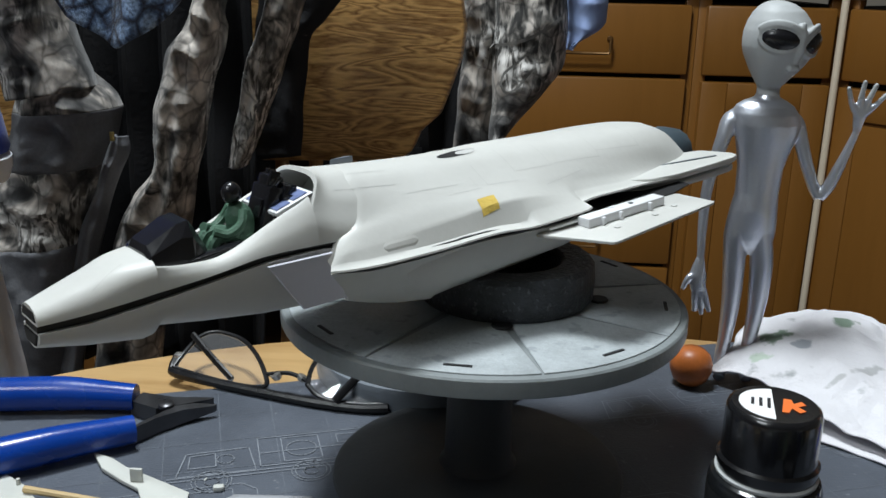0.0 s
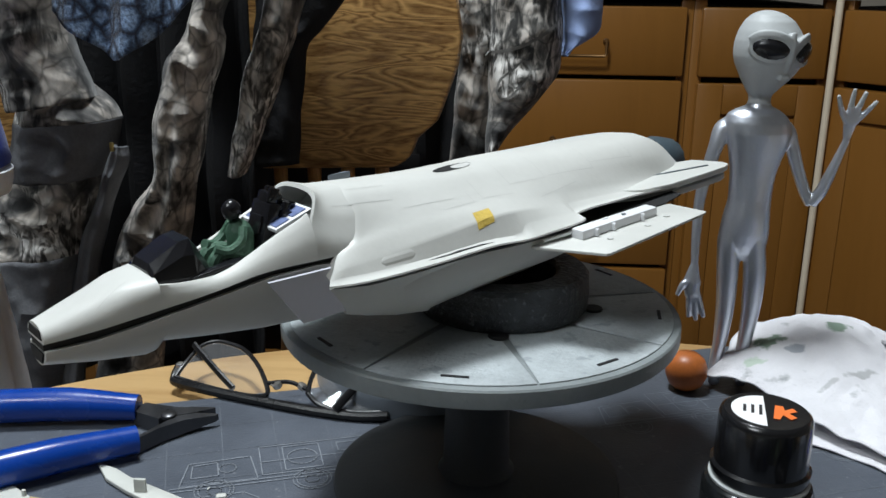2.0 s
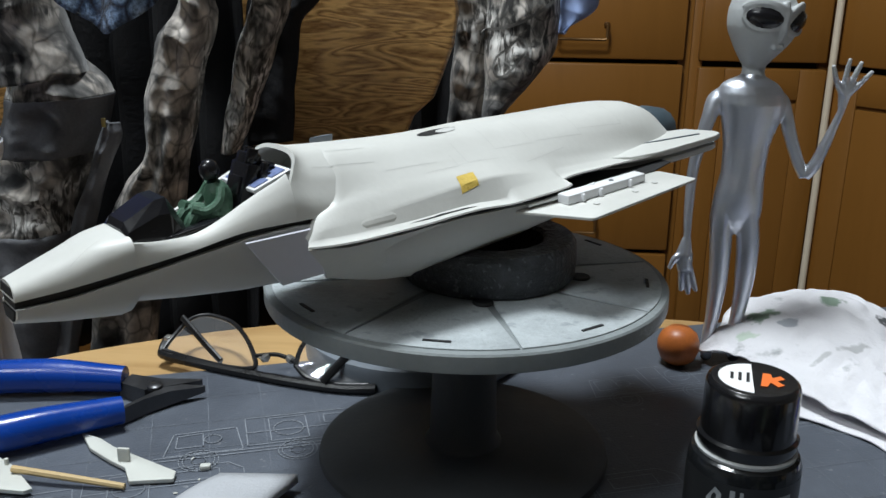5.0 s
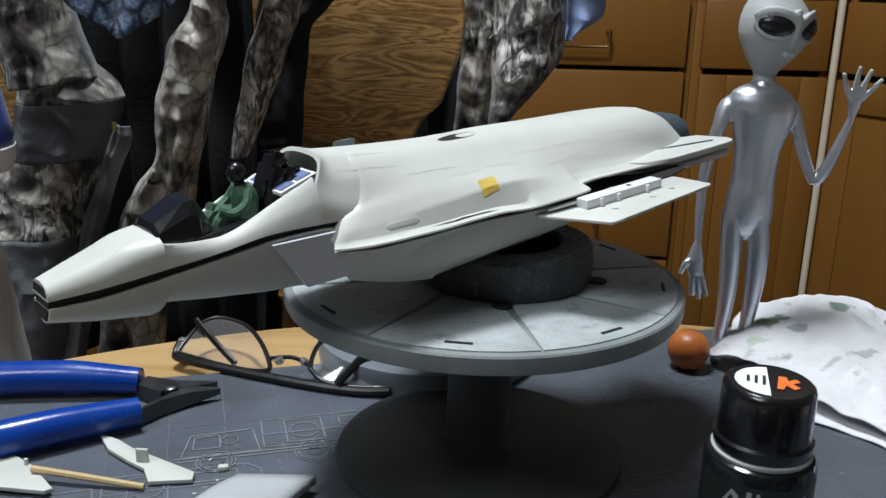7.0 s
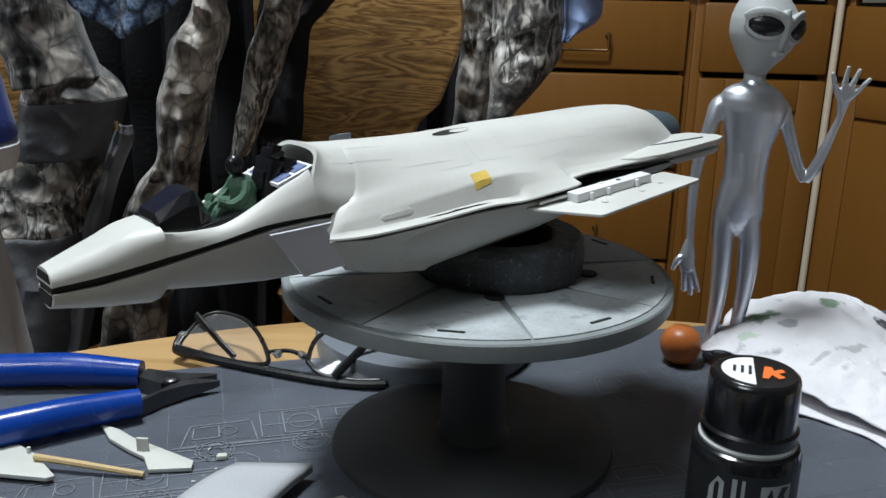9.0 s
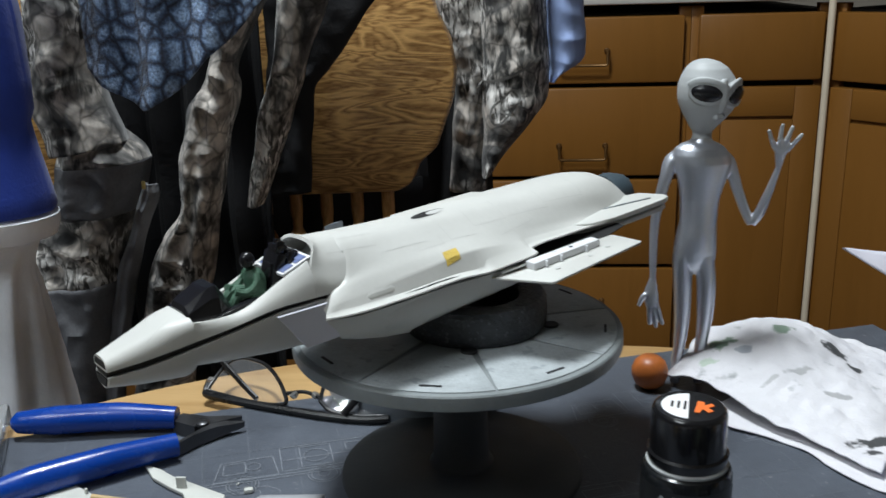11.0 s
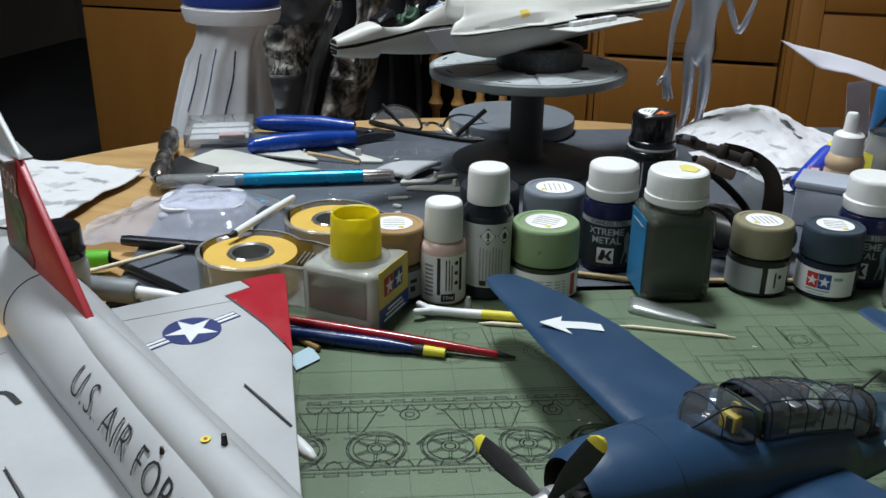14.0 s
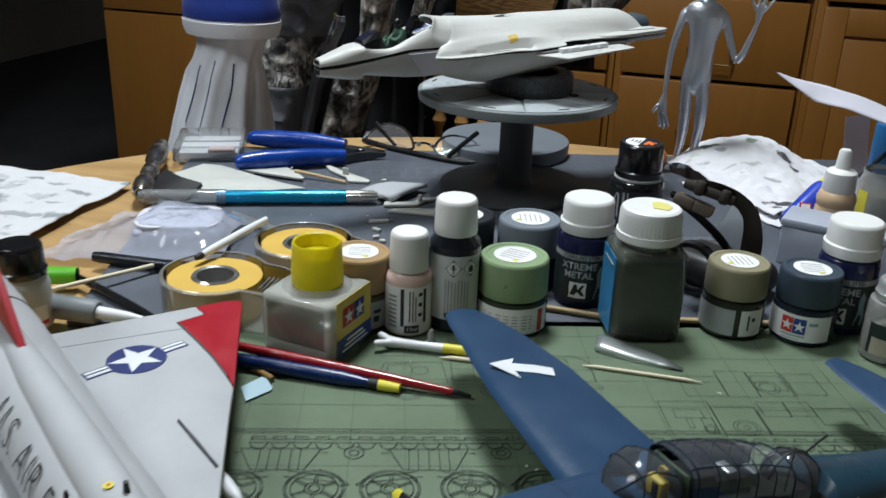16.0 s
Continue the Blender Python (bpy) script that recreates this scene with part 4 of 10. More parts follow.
BLUEGREY = mat("dark_blue_grey_plastic", (0.045, 0.065, 0.08), 0.45, vary=0.12, scale=80)
OLIVEFIG = mat("green_painted_figure", (0.06, 0.13, 0.085), 0.6, vary=0.3, scale=300, bump=0.4, bscale=1200)
MASKING = mat("yellow_masking_tape", (0.62, 0.44, 0.09), 0.7, vary=0.12, scale=200, bump=0.3, bscale=900)
WHITEPL = mat("white_plastic", (0.74, 0.75, 0.77), 0.35, vary=0.03, scale=60)

jet = thing("jet_fighter_model", "unpainted cream plastic jet fighter model without wings, nose tip missing", "model aircraft", Matrix.Translation((-0.046, 0.233, 0)) @ Matrix.Rotation(radians(45), 4, "Z"))


def along_stations(table, steps):
    """Rows that run smoothly through the stations of a table (first column: place along the body)."""
    t = np.array(table, float)
    x = t[:, 0]
    slope = np.gradient(t, x, axis=0)
    out = []
    for i in range(len(x) - 1):
        h = x[i + 1] - x[i]
        n = max(1, int(math.ceil(h / steps)))
        for k in range(n):
            f = k / n
            d = (t[i + 1] - t[i]) / h
            m0, m1 = slope[i].copy(), slope[i + 1].copy()
            for m in (m0, m1):
                m[:] = np.where(d * m <= 0, 0, np.sign(m) * np.minimum(abs(m), 3 * abs(d)))
            out.append((2 * f ** 3 - 3 * f * f + 1) * t[i] + (f ** 3 - 2 * f * f + f) * h * m0 + (3 * f * f - 2 * f ** 3) * t[i + 1] + (f ** 3 - f * f) * h * m1)
    out.append(t[-1])
    return out


def both_sides(half, under):
    """A closed section: the near half from its lower edge to the middle, the far half, and the inner underside."""
    near = [(u, -v, z) for u, v, z in half]
    far = [(u, v, z) for u, v, z in reversed(half[:-1])]
    u, v, z = half[0]
    mid = half[-1][0]
    return near + far + [(0.2 * mid + 0.8 * u if abs(k) > 0.5 else mid, k * v, z - under) for k in (0.92, 0.4, -0.4, -0.92)]


def nose_section(row, pit):
    u, w, ze, ws, zs, wt, zt = row
    if pit:
        pts = [(w, ze), (w - 0.16 * (w - ws), ze + 0.42 * (zs - ze)), (w - 0.38 * (w - ws), ze + 0.62 * (zs - ze)), (w - 0.64 * (w - ws), ze + 0.80 * (zs - ze)), (ws + 0.0001, zs - 0.0002), (ws - 0.0003, zs), (ws - 0.0011, zs - 0.0003), (ws - 0.0016, ze + 0.0005), (0, ze + 0.0004)]
    else:
        n = ws
        pts = [(w * max(0.0, math.cos(a)) ** (2 / n), ze + (zt - ze) * math.sin(a) ** (2 / n)) for a in [math.pi / 2 * (i / 16) ** 0.9 for i in range(17)]]
    return both_sides([(u, a, z) for a, z in pts], 0.0002)


fore = [(-0.0010, 0.0057, 0.8479, 2.3, 0, 0, 0.8519), (0.0073, 0.0077, 0.8489, 2.4, 0, 0, 0.8550), (0.0143, 0.0091, 0.8499, 2.6, 0, 0, 0.8575), (0.0190, 0.0100, 0.8507, 3.2, 0, 0, 0.8590), (0.0230, 0.0107, 0.8514, 3.8, 0, 0, 0.8595), (0.0264, 0.0112, 0.8520, 4.2, 0, 0, 0.8598)]
rim = [(0.0264, 0.0112, 0.8520, 0.0104, 0.8584, 0, 0), (0.0300, 0.0119, 0.8526, 0.0106, 0.8579, 0, 0), (0.0367, 0.0129, 0.8537, 0.0108, 0.8576, 0, 0), (0.0415, 0.0136, 0.8546, 0.0109, 0.8578, 0, 0), (0.0460, 0.0142, 0.8556, 0.0110, 0.8590, 0, 0), (0.0514, 0.0148, 0.8567, 0.0111, 0.8614, 0, 0), (0.0566, 0.0154, 0.8573, 0.0112, 0.8640, 0, 0), (0.0636, 0.0161, 0.8576, 0.0114, 0.8672, 0, 0), (0.0670, 0.0165, 0.8577, 0.0116, 0.8687, 0, 0), (0.0690, 0.0167, 0.8578, 0.0118, 0.8700, 0, 0)]
nose_skin = part("nose_shell", loft([nose_section(q, False) for q in along_stations(fore, 0.0025)]), CREAM, jet, "cream nose half, open at its tip")
part("cockpit_tub", loft([nose_section(q, True) for q in along_stations(rim, 0.002)]), CREAM, jet, "cream cockpit sides with a swept sill")
# the body behind the cockpit: a hollow arch, then the spine between the intakes
arch_rows = [(0.0690, 0.0167, 0.8578, 0.0158, 0.8632, 0.0134, 0.8682, 0.0117, 0.8714, 0.0098, 0.8739, 0.0058, 0.8752, 0.8755), (0.0740, 0.0173, 0.8580, 0.0162, 0.8621, 0.0138, 0.8662, 0.0114, 0.8698, 0.0074, 0.8732, 0.0038, 0.8746, 0.8750), (0.0830, 0.0180, 0.8585, 0.0169, 0.8616, 0.0146, 0.8653, 0.0122, 0.8687, 0.0068, 0.8731, 0.0034, 0.8742, 0.8745), (0.0900, 0.0178, 0.8585, 0.0167, 0.8616, 0.0144, 0.8652, 0.0119, 0.8684, 0.0066, 0.8726, 0.0033, 0.8737, 0.8740)]


def arch_section(q, inset=1.0):
    ctrl = [(q[k], q[k + 1]) for k in range(1, 13, 2)] + [(0, q[13])]
    pts = [(p.x, p.y) for p in spline([(a * inset, 0.860 + (z - 0.860) * inset, 0) for a, z in ctrl], 3)]
    lean = 0.62 * max(0.0, min(1.0, (0.083 - q[0]) / 0.014))
    return both_sides([(q[0] + lean * max(0.0, z - 0.8675), a, z) for a, z in pts], 0.0002)


rows = along_stations(arch_rows, 0.002)
deep = list(arch_rows[2])
deep[0] = 0.0815
arch_skin = part("canopy_arch", loft([arch_section(deep, 0.86), arch_section(rows[0], 0.93)] + [arch_section(q) for q in rows]), CREAM, jet, "hollow arch behind the cockpit")
# stations: place, then width and height of edge, ledge, crest, slope and three points up to the spine, then the spine's height
wide = [
    (0.0830, 0.0263, 0.8529, 0.0243, 0.8541, 0.0224, 0.8556, 0.0184, 0.8588, 0.0170, 0.8618, 0.0123, 0.8687, 0.0069, 0.8732, 0.8747),
    (0.0900, 0.0277, 0.8524, 0.0252, 0.8541, 0.0227, 0.8564, 0.0196, 0.8604, 0.0172, 0.8635, 0.0126, 0.8688, 0.0070, 0.8730, 0.8745),
    (0.1000, 0.0298, 0.8534, 0.0272, 0.8556, 0.0243, 0.8589, 0.0210, 0.8622, 0.0178, 0.8649, 0.0130, 0.8688, 0.0073, 0.8727, 0.8742),
    (0.1120, 0.0313, 0.8548, 0.0286, 0.8567, 0.0254, 0.8609, 0.0222, 0.8636, 0.0189, 0.8657, 0.0139, 0.8690, 0.0074, 0.8725, 0.8740),
    (0.1240, 0.0324, 0.8556, 0.0296, 0.8577, 0.0263, 0.8627, 0.0232, 0.8646, 0.0195, 0.8663, 0.0141, 0.8693, 0.0076, 0.8726, 0.8739),
    (0.1320, 0.0338, 0.8556, 0.0299, 0.8591, 0.0267, 0.8633, 0.0235, 0.8648, 0.0198, 0.8666, 0.0143, 0.8697, 0.0078, 0.8731, 0.8744),
    (0.1440, 0.0352, 0.8568, 0.0302, 0.8599, 0.0270, 0.8627, 0.0237, 0.8646, 0.0201, 0.8668, 0.0145, 0.8706, 0.0082, 0.8745, 0.8762),
    (0.1540, 0.0358, 0.8578, 0.0306, 0.8602, 0.0270, 0.8621, 0.0237, 0.8642, 0.0203, 0.8667, 0.0148, 0.8709, 0.0084, 0.8747, 0.8762),
    (0.1580, 0.0354, 0.8584, 0.0303, 0.8602, 0.0267, 0.8619, 0.0236, 0.8640, 0.0203, 0.8666, 0.0149, 0.8710, 0.0085, 0.8748, 0.8762),
    (0.1586, 0.0312, 0.8592, 0.0285, 0.8603, 0.0262, 0.8618, 0.0235, 0.8640, 0.0203, 0.8666, 0.0149, 0.8710, 0.0085, 0.8748, 0.8762),
    (0.1780, 0.0303, 0.8601, 0.0276, 0.8606, 0.0252, 0.8615, 0.0226, 0.8634, 0.0200, 0.8662, 0.0152, 0.8713, 0.0088, 0.8751, 0.8763),
    (0.2000, 0.0300, 0.8606, 0.0272, 0.8608, 0.0246, 0.8612, 0.0220, 0.8624, 0.0196, 0.8650, 0.0155, 0.8710, 0.0092, 0.8756, 0.8769),
    (0.2100, 0.0300, 0.8608, 0.0268, 0.8609, 0.0240, 0.8611, 0.0214, 0.8620, 0.0192, 0.8645, 0.0155, 0.8707, 0.0094, 0.8755, 0.8770),
    (0.2180, 0.0230, 0.8606, 0.0222, 0.8608, 0.0212, 0.8611, 0.0202, 0.8618, 0.0188, 0.8640, 0.0152, 0.8702, 0.0092, 0.8752, 0.8767),
    (0.2270, 0.0205, 0.8604, 0.0202, 0.8608, 0.0197, 0.8612, 0.0188, 0.8620, 0.0174, 0.8640, 0.0138, 0.8688, 0.0084, 0.8732, 0.8746),
    (0.2350, 0.0180, 0.8602, 0.0178, 0.8606, 0.0172, 0.8612, 0.0164, 0.8618, 0.0150, 0.8632, 0.0118, 0.8660, 0.0072, 0.8690, 0.8702),
    (0.2405, 0.0150, 0.8600, 0.0148, 0.8604, 0.0142, 0.8608, 0.0134, 0.8612, 0.0122, 0.8620, 0.0096, 0.8636, 0.0060, 0.8654, 0.8662),
]
SWEEP = (-0.0168, -0.0155, -0.0132, -0.0088, -0.0030, 0.0, 0.0, 0.0)


def wide_section(q):
    """The broad section with its edge, ledge, crest and slope; the intake lip is swept forward to its outer edge."""
    fade = max(0.0, min(1.0, (0.106 - q[0]) / 0.023))
    fade = fade * fade * (3 - 2 * fade)
    key = [(SWEEP[k // 2] * fade, q[k + 1], q[k + 2]) for k in range(0, 14, 2)] + [(0.0, 0.0, q[15])]
    if 0.086 < q[0] < 0.136:
        key[1] = (key[1][0], key[0][1] - 0.0033, key[0][2] + 0.0013)
    low_spine = 0.0011 * max(0.0, min(1.0, (q[0] - 0.128) / 0.016)) * max(0.0, min(1.0, (0.232 - q[0]) / 0.012))
    key = key[:5] + [(a, v, z - low_spine * f) for (a, v, z), f in zip(key[5:], (0.5, 1.0, 1.0))]
    if q[0] < 0.0835:
        key = key[:4] + [(a, max(0.0, v - 0.0003), z - 0.0004) for a, v, z in key[4:]]
    half = [key[0], (key[0][0] - 0.0001, key[0][1] - 0.0002, key[0][2] + 0.0005)]
    half += [tuple(0.55 * a + 0.45 * c for a, c in zip(key[0], key[1])), key[1], tuple(0.92 * a + 0.08 * c for a, c in zip(key[1], key[2])), tuple(0.1 * a + 0.9 * c for a, c in zip(key[1], key[2]))]
    up = [tuple(p) for p in spline([key[2], key[3], key[4], key[5], key[6], key[7]], 4)]
    return both_sides([(q[0] + a, b, c) for a, b, c in half + up], 0.0004)


upper = part("upper_shell", loft([wide_section(q) for q in along_stations(wide, 0.0022)]), CREAM, jet, "cream upper fuselage half with swept intake lips")
low = [(-0.0008, 0.0057, 0.8458, 0.8414, 0.0030), (0.0109, 0.0081, 0.8468, 0.8397, 0.0045), (0.0236, 0.0106, 0.8492, 0.8386, 0.0060), (0.0262, 0.0110, 0.8497, 0.8392, 0.0062), (0.0278, 0.0113, 0.8500, 0.8414, 0.0064), (0.0397, 0.0131, 0.8524, 0.8402, 0.0078), (0.0557, 0.0152, 0.8554, 0.8390, 0.0095), (0.0690, 0.0166, 0.8564, 0.8388, 0.0105), (0.0775, 0.0180, 0.8562, 0.8400, 0.0125), (0.083, 0.0245, 0.8518, 0.8386, 0.0150), (0.095, 0.0282, 0.8519, 0.8355, 0.0166), (0.1065, 0.0300, 0.8530, 0.8338, 0.0168), (0.1100, 0.0304, 0.8535, 0.8343, 0.0168), (0.118, 0.0312, 0.8541, 0.8355, 0.0172), (0.128, 0.0320, 0.8542, 0.8367, 0.0180), (0.150, 0.0326, 0.8545, 0.8388, 0.0185), (0.158, 0.0328, 0.8556, 0.8398, 0.0180), (0.162, 0.0225, 0.8560, 0.8410, 0.0160), (0.20, 0.0205, 0.8562, 0.8450, 0.0140), (0.225, 0.0190, 0.8565, 0.8500, 0.0120), (0.238, 0.0150, 0.8580, 0.8540, 0.0100)]
rings = []
for u, w, ze, zb, hb in low:
    half = [(w, ze), (w * 0.995, ze - 0.25 * (ze - zb)), (0.72 * w + 0.28 * hb, 0.42 * ze + 0.58 * zb), (hb + 0.0012, zb + 0.0016), (hb - 0.001, zb), (0, zb - 0.0003)]
    rings.append([(u, -a, b) for a, b in half] + [(u, a, b) for a, b in reversed(half[:-1])] + [(u, a * w * 0.9, ze) for a in (0.8, 0.0, -0.8)])
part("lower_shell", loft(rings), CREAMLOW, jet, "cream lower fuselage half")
rings = []
for u, w, ze, zb, hb in low:
    rings.append([(u, s * (w - 0.0013), z) for s, z in ((-1, ze - 0.001), (1, ze - 0.001), (1, ze + 0.0022), (-1, ze + 0.0022))])
part("joint_gap", loft(rings), BLACK, jet, "dark open joint between the halves", smooth=False)
for z0, z1, w0, w1 in ((0.8486, 0.8509, 0.0046, 0.0036), (0.8423, 0.8452, 0.0030, 0.0046)):
    bm = bmesh.new()
    vs = [bm.verts.new((u, k * w, z)) for u in (-0.00125, -0.0004) for k, w, z in ((-1, w0, z0), (1, w0, z0), (1, w1, z1), (-1, w1, z1))]
    for f in ((0, 1, 2, 3), (4, 5, 6, 7), (0, 1, 5, 4), (1, 2, 6, 5), (2, 3, 7, 6), (3, 0, 4, 7)):
        bm.faces.new([vs[q] for q in f])
    part("nose_opening", bm, BLACK, jet, "dark open nose end", smooth=False)
for s in (-1, 1):
    rings = []
    for ut, w, z, ub, hb, b in ((0.0664, 0.0259, 0.8524, 0.0784, 0.0165, 0.8395), (0.0790, 0.0271, 0.8512, 0.0860, 0.0168, 0.8374), (0.0950, 0.0291, 0.8523, 0.0960, 0.0170, 0.8352), (0.108, 0.0305, 0.8536, 0.108, 0.0172, 0.8337)):
        rings.append([(ut, s * w, z), (0.5 * (ut + ub), s * (0.5 * (w + hb) + 0.0022), 0.5 * (z + b)), (ub - 0.001, s * (hb + 0.0012), b + 0.0012), (ub, s * (hb - 0.001), b), (ub + 0.002, s * (hb - 0.008), b + 0.0004), (ut + 0.008, s * (w - 0.010), z - 0.001)])
    part("intake_duct", loft(rings), CREAM, jet)
    o = [(0.0535, 0.8545), (0.0630, 0.8413), (0.0790, 0.8430), (0.0780, 0.8562)]
    bm = bmesh.new()
    vs = [bm.verts.new((u, s * (0.0158 + 0.35 * (u - 0.055) * 0.4 + d), z)) for d in (0, 0.0012) for u, z in o]
    for f in ((0, 1, 2, 3), (4, 5, 6, 7), (0, 1, 5, 4), (1, 2, 6, 5), (2, 3, 7, 6), (3, 0, 4, 7)):
        bm.faces.new([vs[q] for q in f])
    part("splitter_panel", bm, LILAC, jet, "pale lilac panel beside the intake", smooth=False)
    o = [(0.180, 0.010), (0.180, 0.0200), (0.196, 0.0285), (0.209, 0.0305), (0.230, 0.0312), (0.2420, 0.0312), (0.2465, 0.0300), (0.2475, 0.0268), (0.243, 0.0160), (0.228, 0.010)]
    bm = slab([(a, s * b) for a, b in (o if s > 0 else reversed(o))], 0, 0.0024, 0.0006)
    for v in bm.verts:
        v.co.z += 0.8592 + 0.0032 * max(0, (v.co.x - 0.20) / 0.045)
    boom = part("tail_boom", bm, CREAM, jet, "flat tail boom")
    o2 = [(a - 0.0004, b - 0.0012) for a, b in o]
    bm = slab([(a, s * b) for a, b in (o2 if s > 0 else reversed(o2))], 0, 0.0022, 0.0003)
    for v in bm.verts:
        v.co.z += 0.8556 + 0.0032 * max(0, (v.co.x - 0.20) / 0.045)
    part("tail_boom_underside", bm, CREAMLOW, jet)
    bm = slab([(a, s * b) for a, b in ((0.212, 0.0188), (0.2385, 0.0255), (0.2385, 0.0262), (0.2115, 0.0197))], 0.0, 0.0004)
    for v in bm.verts:
        v.co.z += 0.8616 + 0.0032 * max(0, (v.co.x - 0.20) / 0.045)
    part("groove", bm, BLUEGREY, boom, "dark hinge groove", smooth=False)
    o = [(0.1360, 0.0280), (0.1366, 0.0332), (0.1466, 0.0535), (0.1480, 0.0540), (0.2000, 0.0515), (0.2015, 0.0508), (0.2007, 0.0368), (0.1970, 0.0340), (0.1900, 0.0300), (0.1600, 0.0280)]
    bm = slab([(a, s * b) for a, b in (o if s > 0 else reversed(o))], 0.8522, 0.8532, 0.0003)
    for v in bm.verts:
        v.co.z += 0.0042 * (v.co.x - 0.14) / 0.06
    stub = part("wing_stub", bm, CREAM, jet, "thin lower wing root plate")
    sp_ = part("spar", box(0.036, 0.0050, 0.0030, (0, 0, 0), 0.0004), WHITEPL, stub, "white wing spar insert", place=pose(0.1690, s * 0.0385, 0.8552, 0, -4, s * 2))
    part("pin_hole", lathe([(0, 0.0), (0.0008, 0.0), (0.0008, 0.0002), (0, 0.0002)], 12, (0.004, 0, 0.0030)), BLUEGREY, sp_, "dark round pin hole", smooth=False)
    for q in (-0.012, -0.004, 0.010):
        part("rib", box(0.0012, 0.0012, 0.0024, (q, s * 0.0031, 0.0002), 0.0002), WHITEPL, sp_)
    part("strut", tube([(0.140, s * 0.0338, 0.8542), (0.152, s * 0.0355, 0.8556), (0.166, s * 0.0372, 0.8580)], 0.0006, 6), WHITEPL, stub, "thin white strut")
    for x, y in ((0.158, 0.0455), (0.176, 0.0460), (0.188, 0.0445)):
        part("pin_mark", lathe([(0, 0), (0.0011, 0), (0.0011, 0.0002), (0, 0.0002)], 12), CREAMLOW, stub, "round moulding mark", smooth=False, place=pose(x, s * y, 0.8533 + 0.0042 * (x - 0.14) / 0.06, 0, -4, 0))
    # black block fills the bay as its inner shade
    part("bay", box(0.058, 0.0105, 0.0055, (0, 0, 0)), BLACK, jet, "black block for the shade inside the empty wing bay", smooth=False, place=pose(0.190, s * 0.0158, 0.8520))
    # added black plate on the stub, the bay's shade carried outwards
    o = [(0.1600, 0.022), (0.1600, 0.0335), (0.1860, 0.0352), (0.1990, 0.0362), (0.2115, 0.0335), (0.2135, 0.022)]
    bm = slab([(a, s * b) for a, b in (o if s > 0 else reversed(o))], 0.8533, 0.8537)
    for v in bm.verts:
        v.co.z += 0.0042 * (v.co.x - 0.14) / 0.06
    part("bay_shade_plate", bm, BLACK, jet, "black plate for the shade in the empty wing bay", smooth=False)
part("far_wing_plate", slab([(0.125, 0.018), (0.1376, 0.033), (0.190, 0.0405), (0.200, 0.030), (0.200, 0.018)], 0.8636, 0.8650, 0.0004), CREAM, jet, "upper wing root plate")
part("nozzle", lathe([(0, 0), (0.0098, 0), (0.0104, 0.003), (0.0098, 0.008), (0.0088, 0.0125), (0.0078, 0.0125), (0.0070, 0.006), (0, 0.006)], 30, ribs=1, depth=0.0003, tilt=Matrix.Translation((0.2365, 0, 0.8615)) @ Matrix.Rotation(radians(90), 4, "Y")), BLUEGREY, jet, "dark blue-grey engine nozzle")


def patch_disc(cx, cy, rx, ry, turn=0.0, rings=5, seg=24):
    """A flat oval of many small faces, to be laid on a curved skin."""
    bm = bmesh.new()
    c, d = math.cos(radians(turn)), math.sin(radians(turn))
    rows = []
    for k in range(1, rings + 1):
        rows.append([bm.verts.new((cx + k / rings * (rx * math.cos(q) * c - ry * math.sin(q) * d), cy + k / rings * (rx * math.cos(q) * d + ry * math.sin(q) * c), 0)) for q in [2 * math.pi * i / seg for i in range(seg)]])
    bm.faces.new(rows[0])
    for a, b in zip(rows, rows[1:]):
        for i in range(seg):
            j = (i + 1) % seg
            bm.faces.new((a[i], a[j], b[j], b[i]))
    return bm


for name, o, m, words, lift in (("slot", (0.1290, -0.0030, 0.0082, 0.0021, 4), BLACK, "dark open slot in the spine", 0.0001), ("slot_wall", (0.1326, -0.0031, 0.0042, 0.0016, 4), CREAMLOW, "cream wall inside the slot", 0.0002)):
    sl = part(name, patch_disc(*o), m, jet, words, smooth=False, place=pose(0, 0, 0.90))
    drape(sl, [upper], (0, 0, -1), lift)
part("tab", slab([(0.0885, 0.0072), (0.0950, 0.0078), (0.0978, 0.0086), (0.0950, 0.0090)], 0.8715, 0.8748, 0.0002), MIDGREY, jet, "small grey tab beside the spine")
bm = bmesh.new()
bmesh.ops.create_grid(bm, x_segments=8, y_segments=8, size=1.0)
for v in bm.verts:
    v.co = Vector((0.0033 * v.co.x + 0.0003 * v.co.y, 0.0019 * v.co.y + 0.0001 * v.co.x, 0))
tape = part("tape_square", bm, MASKING, jet, "small square of yellow masking tape", smooth=False, place=pose(0.1226, -0.0252, 0.90, 0, 0, -2))
drape(tape, [upper], (0, 0, -1), 0.0002)
st = part("raised_strip", tube([(0.0850 + 0.0011 * k, -0.0240 - 0.00012 * k, 0) for k in range(11)], [0.0002] + [0.0007] * 9 + [0.0002], 8), CREAM, jet, "thin raised strip on the intake side", place=pose(0, 0, 0.90))
drape(st, [upper], (0, 0, -1), 0.0)
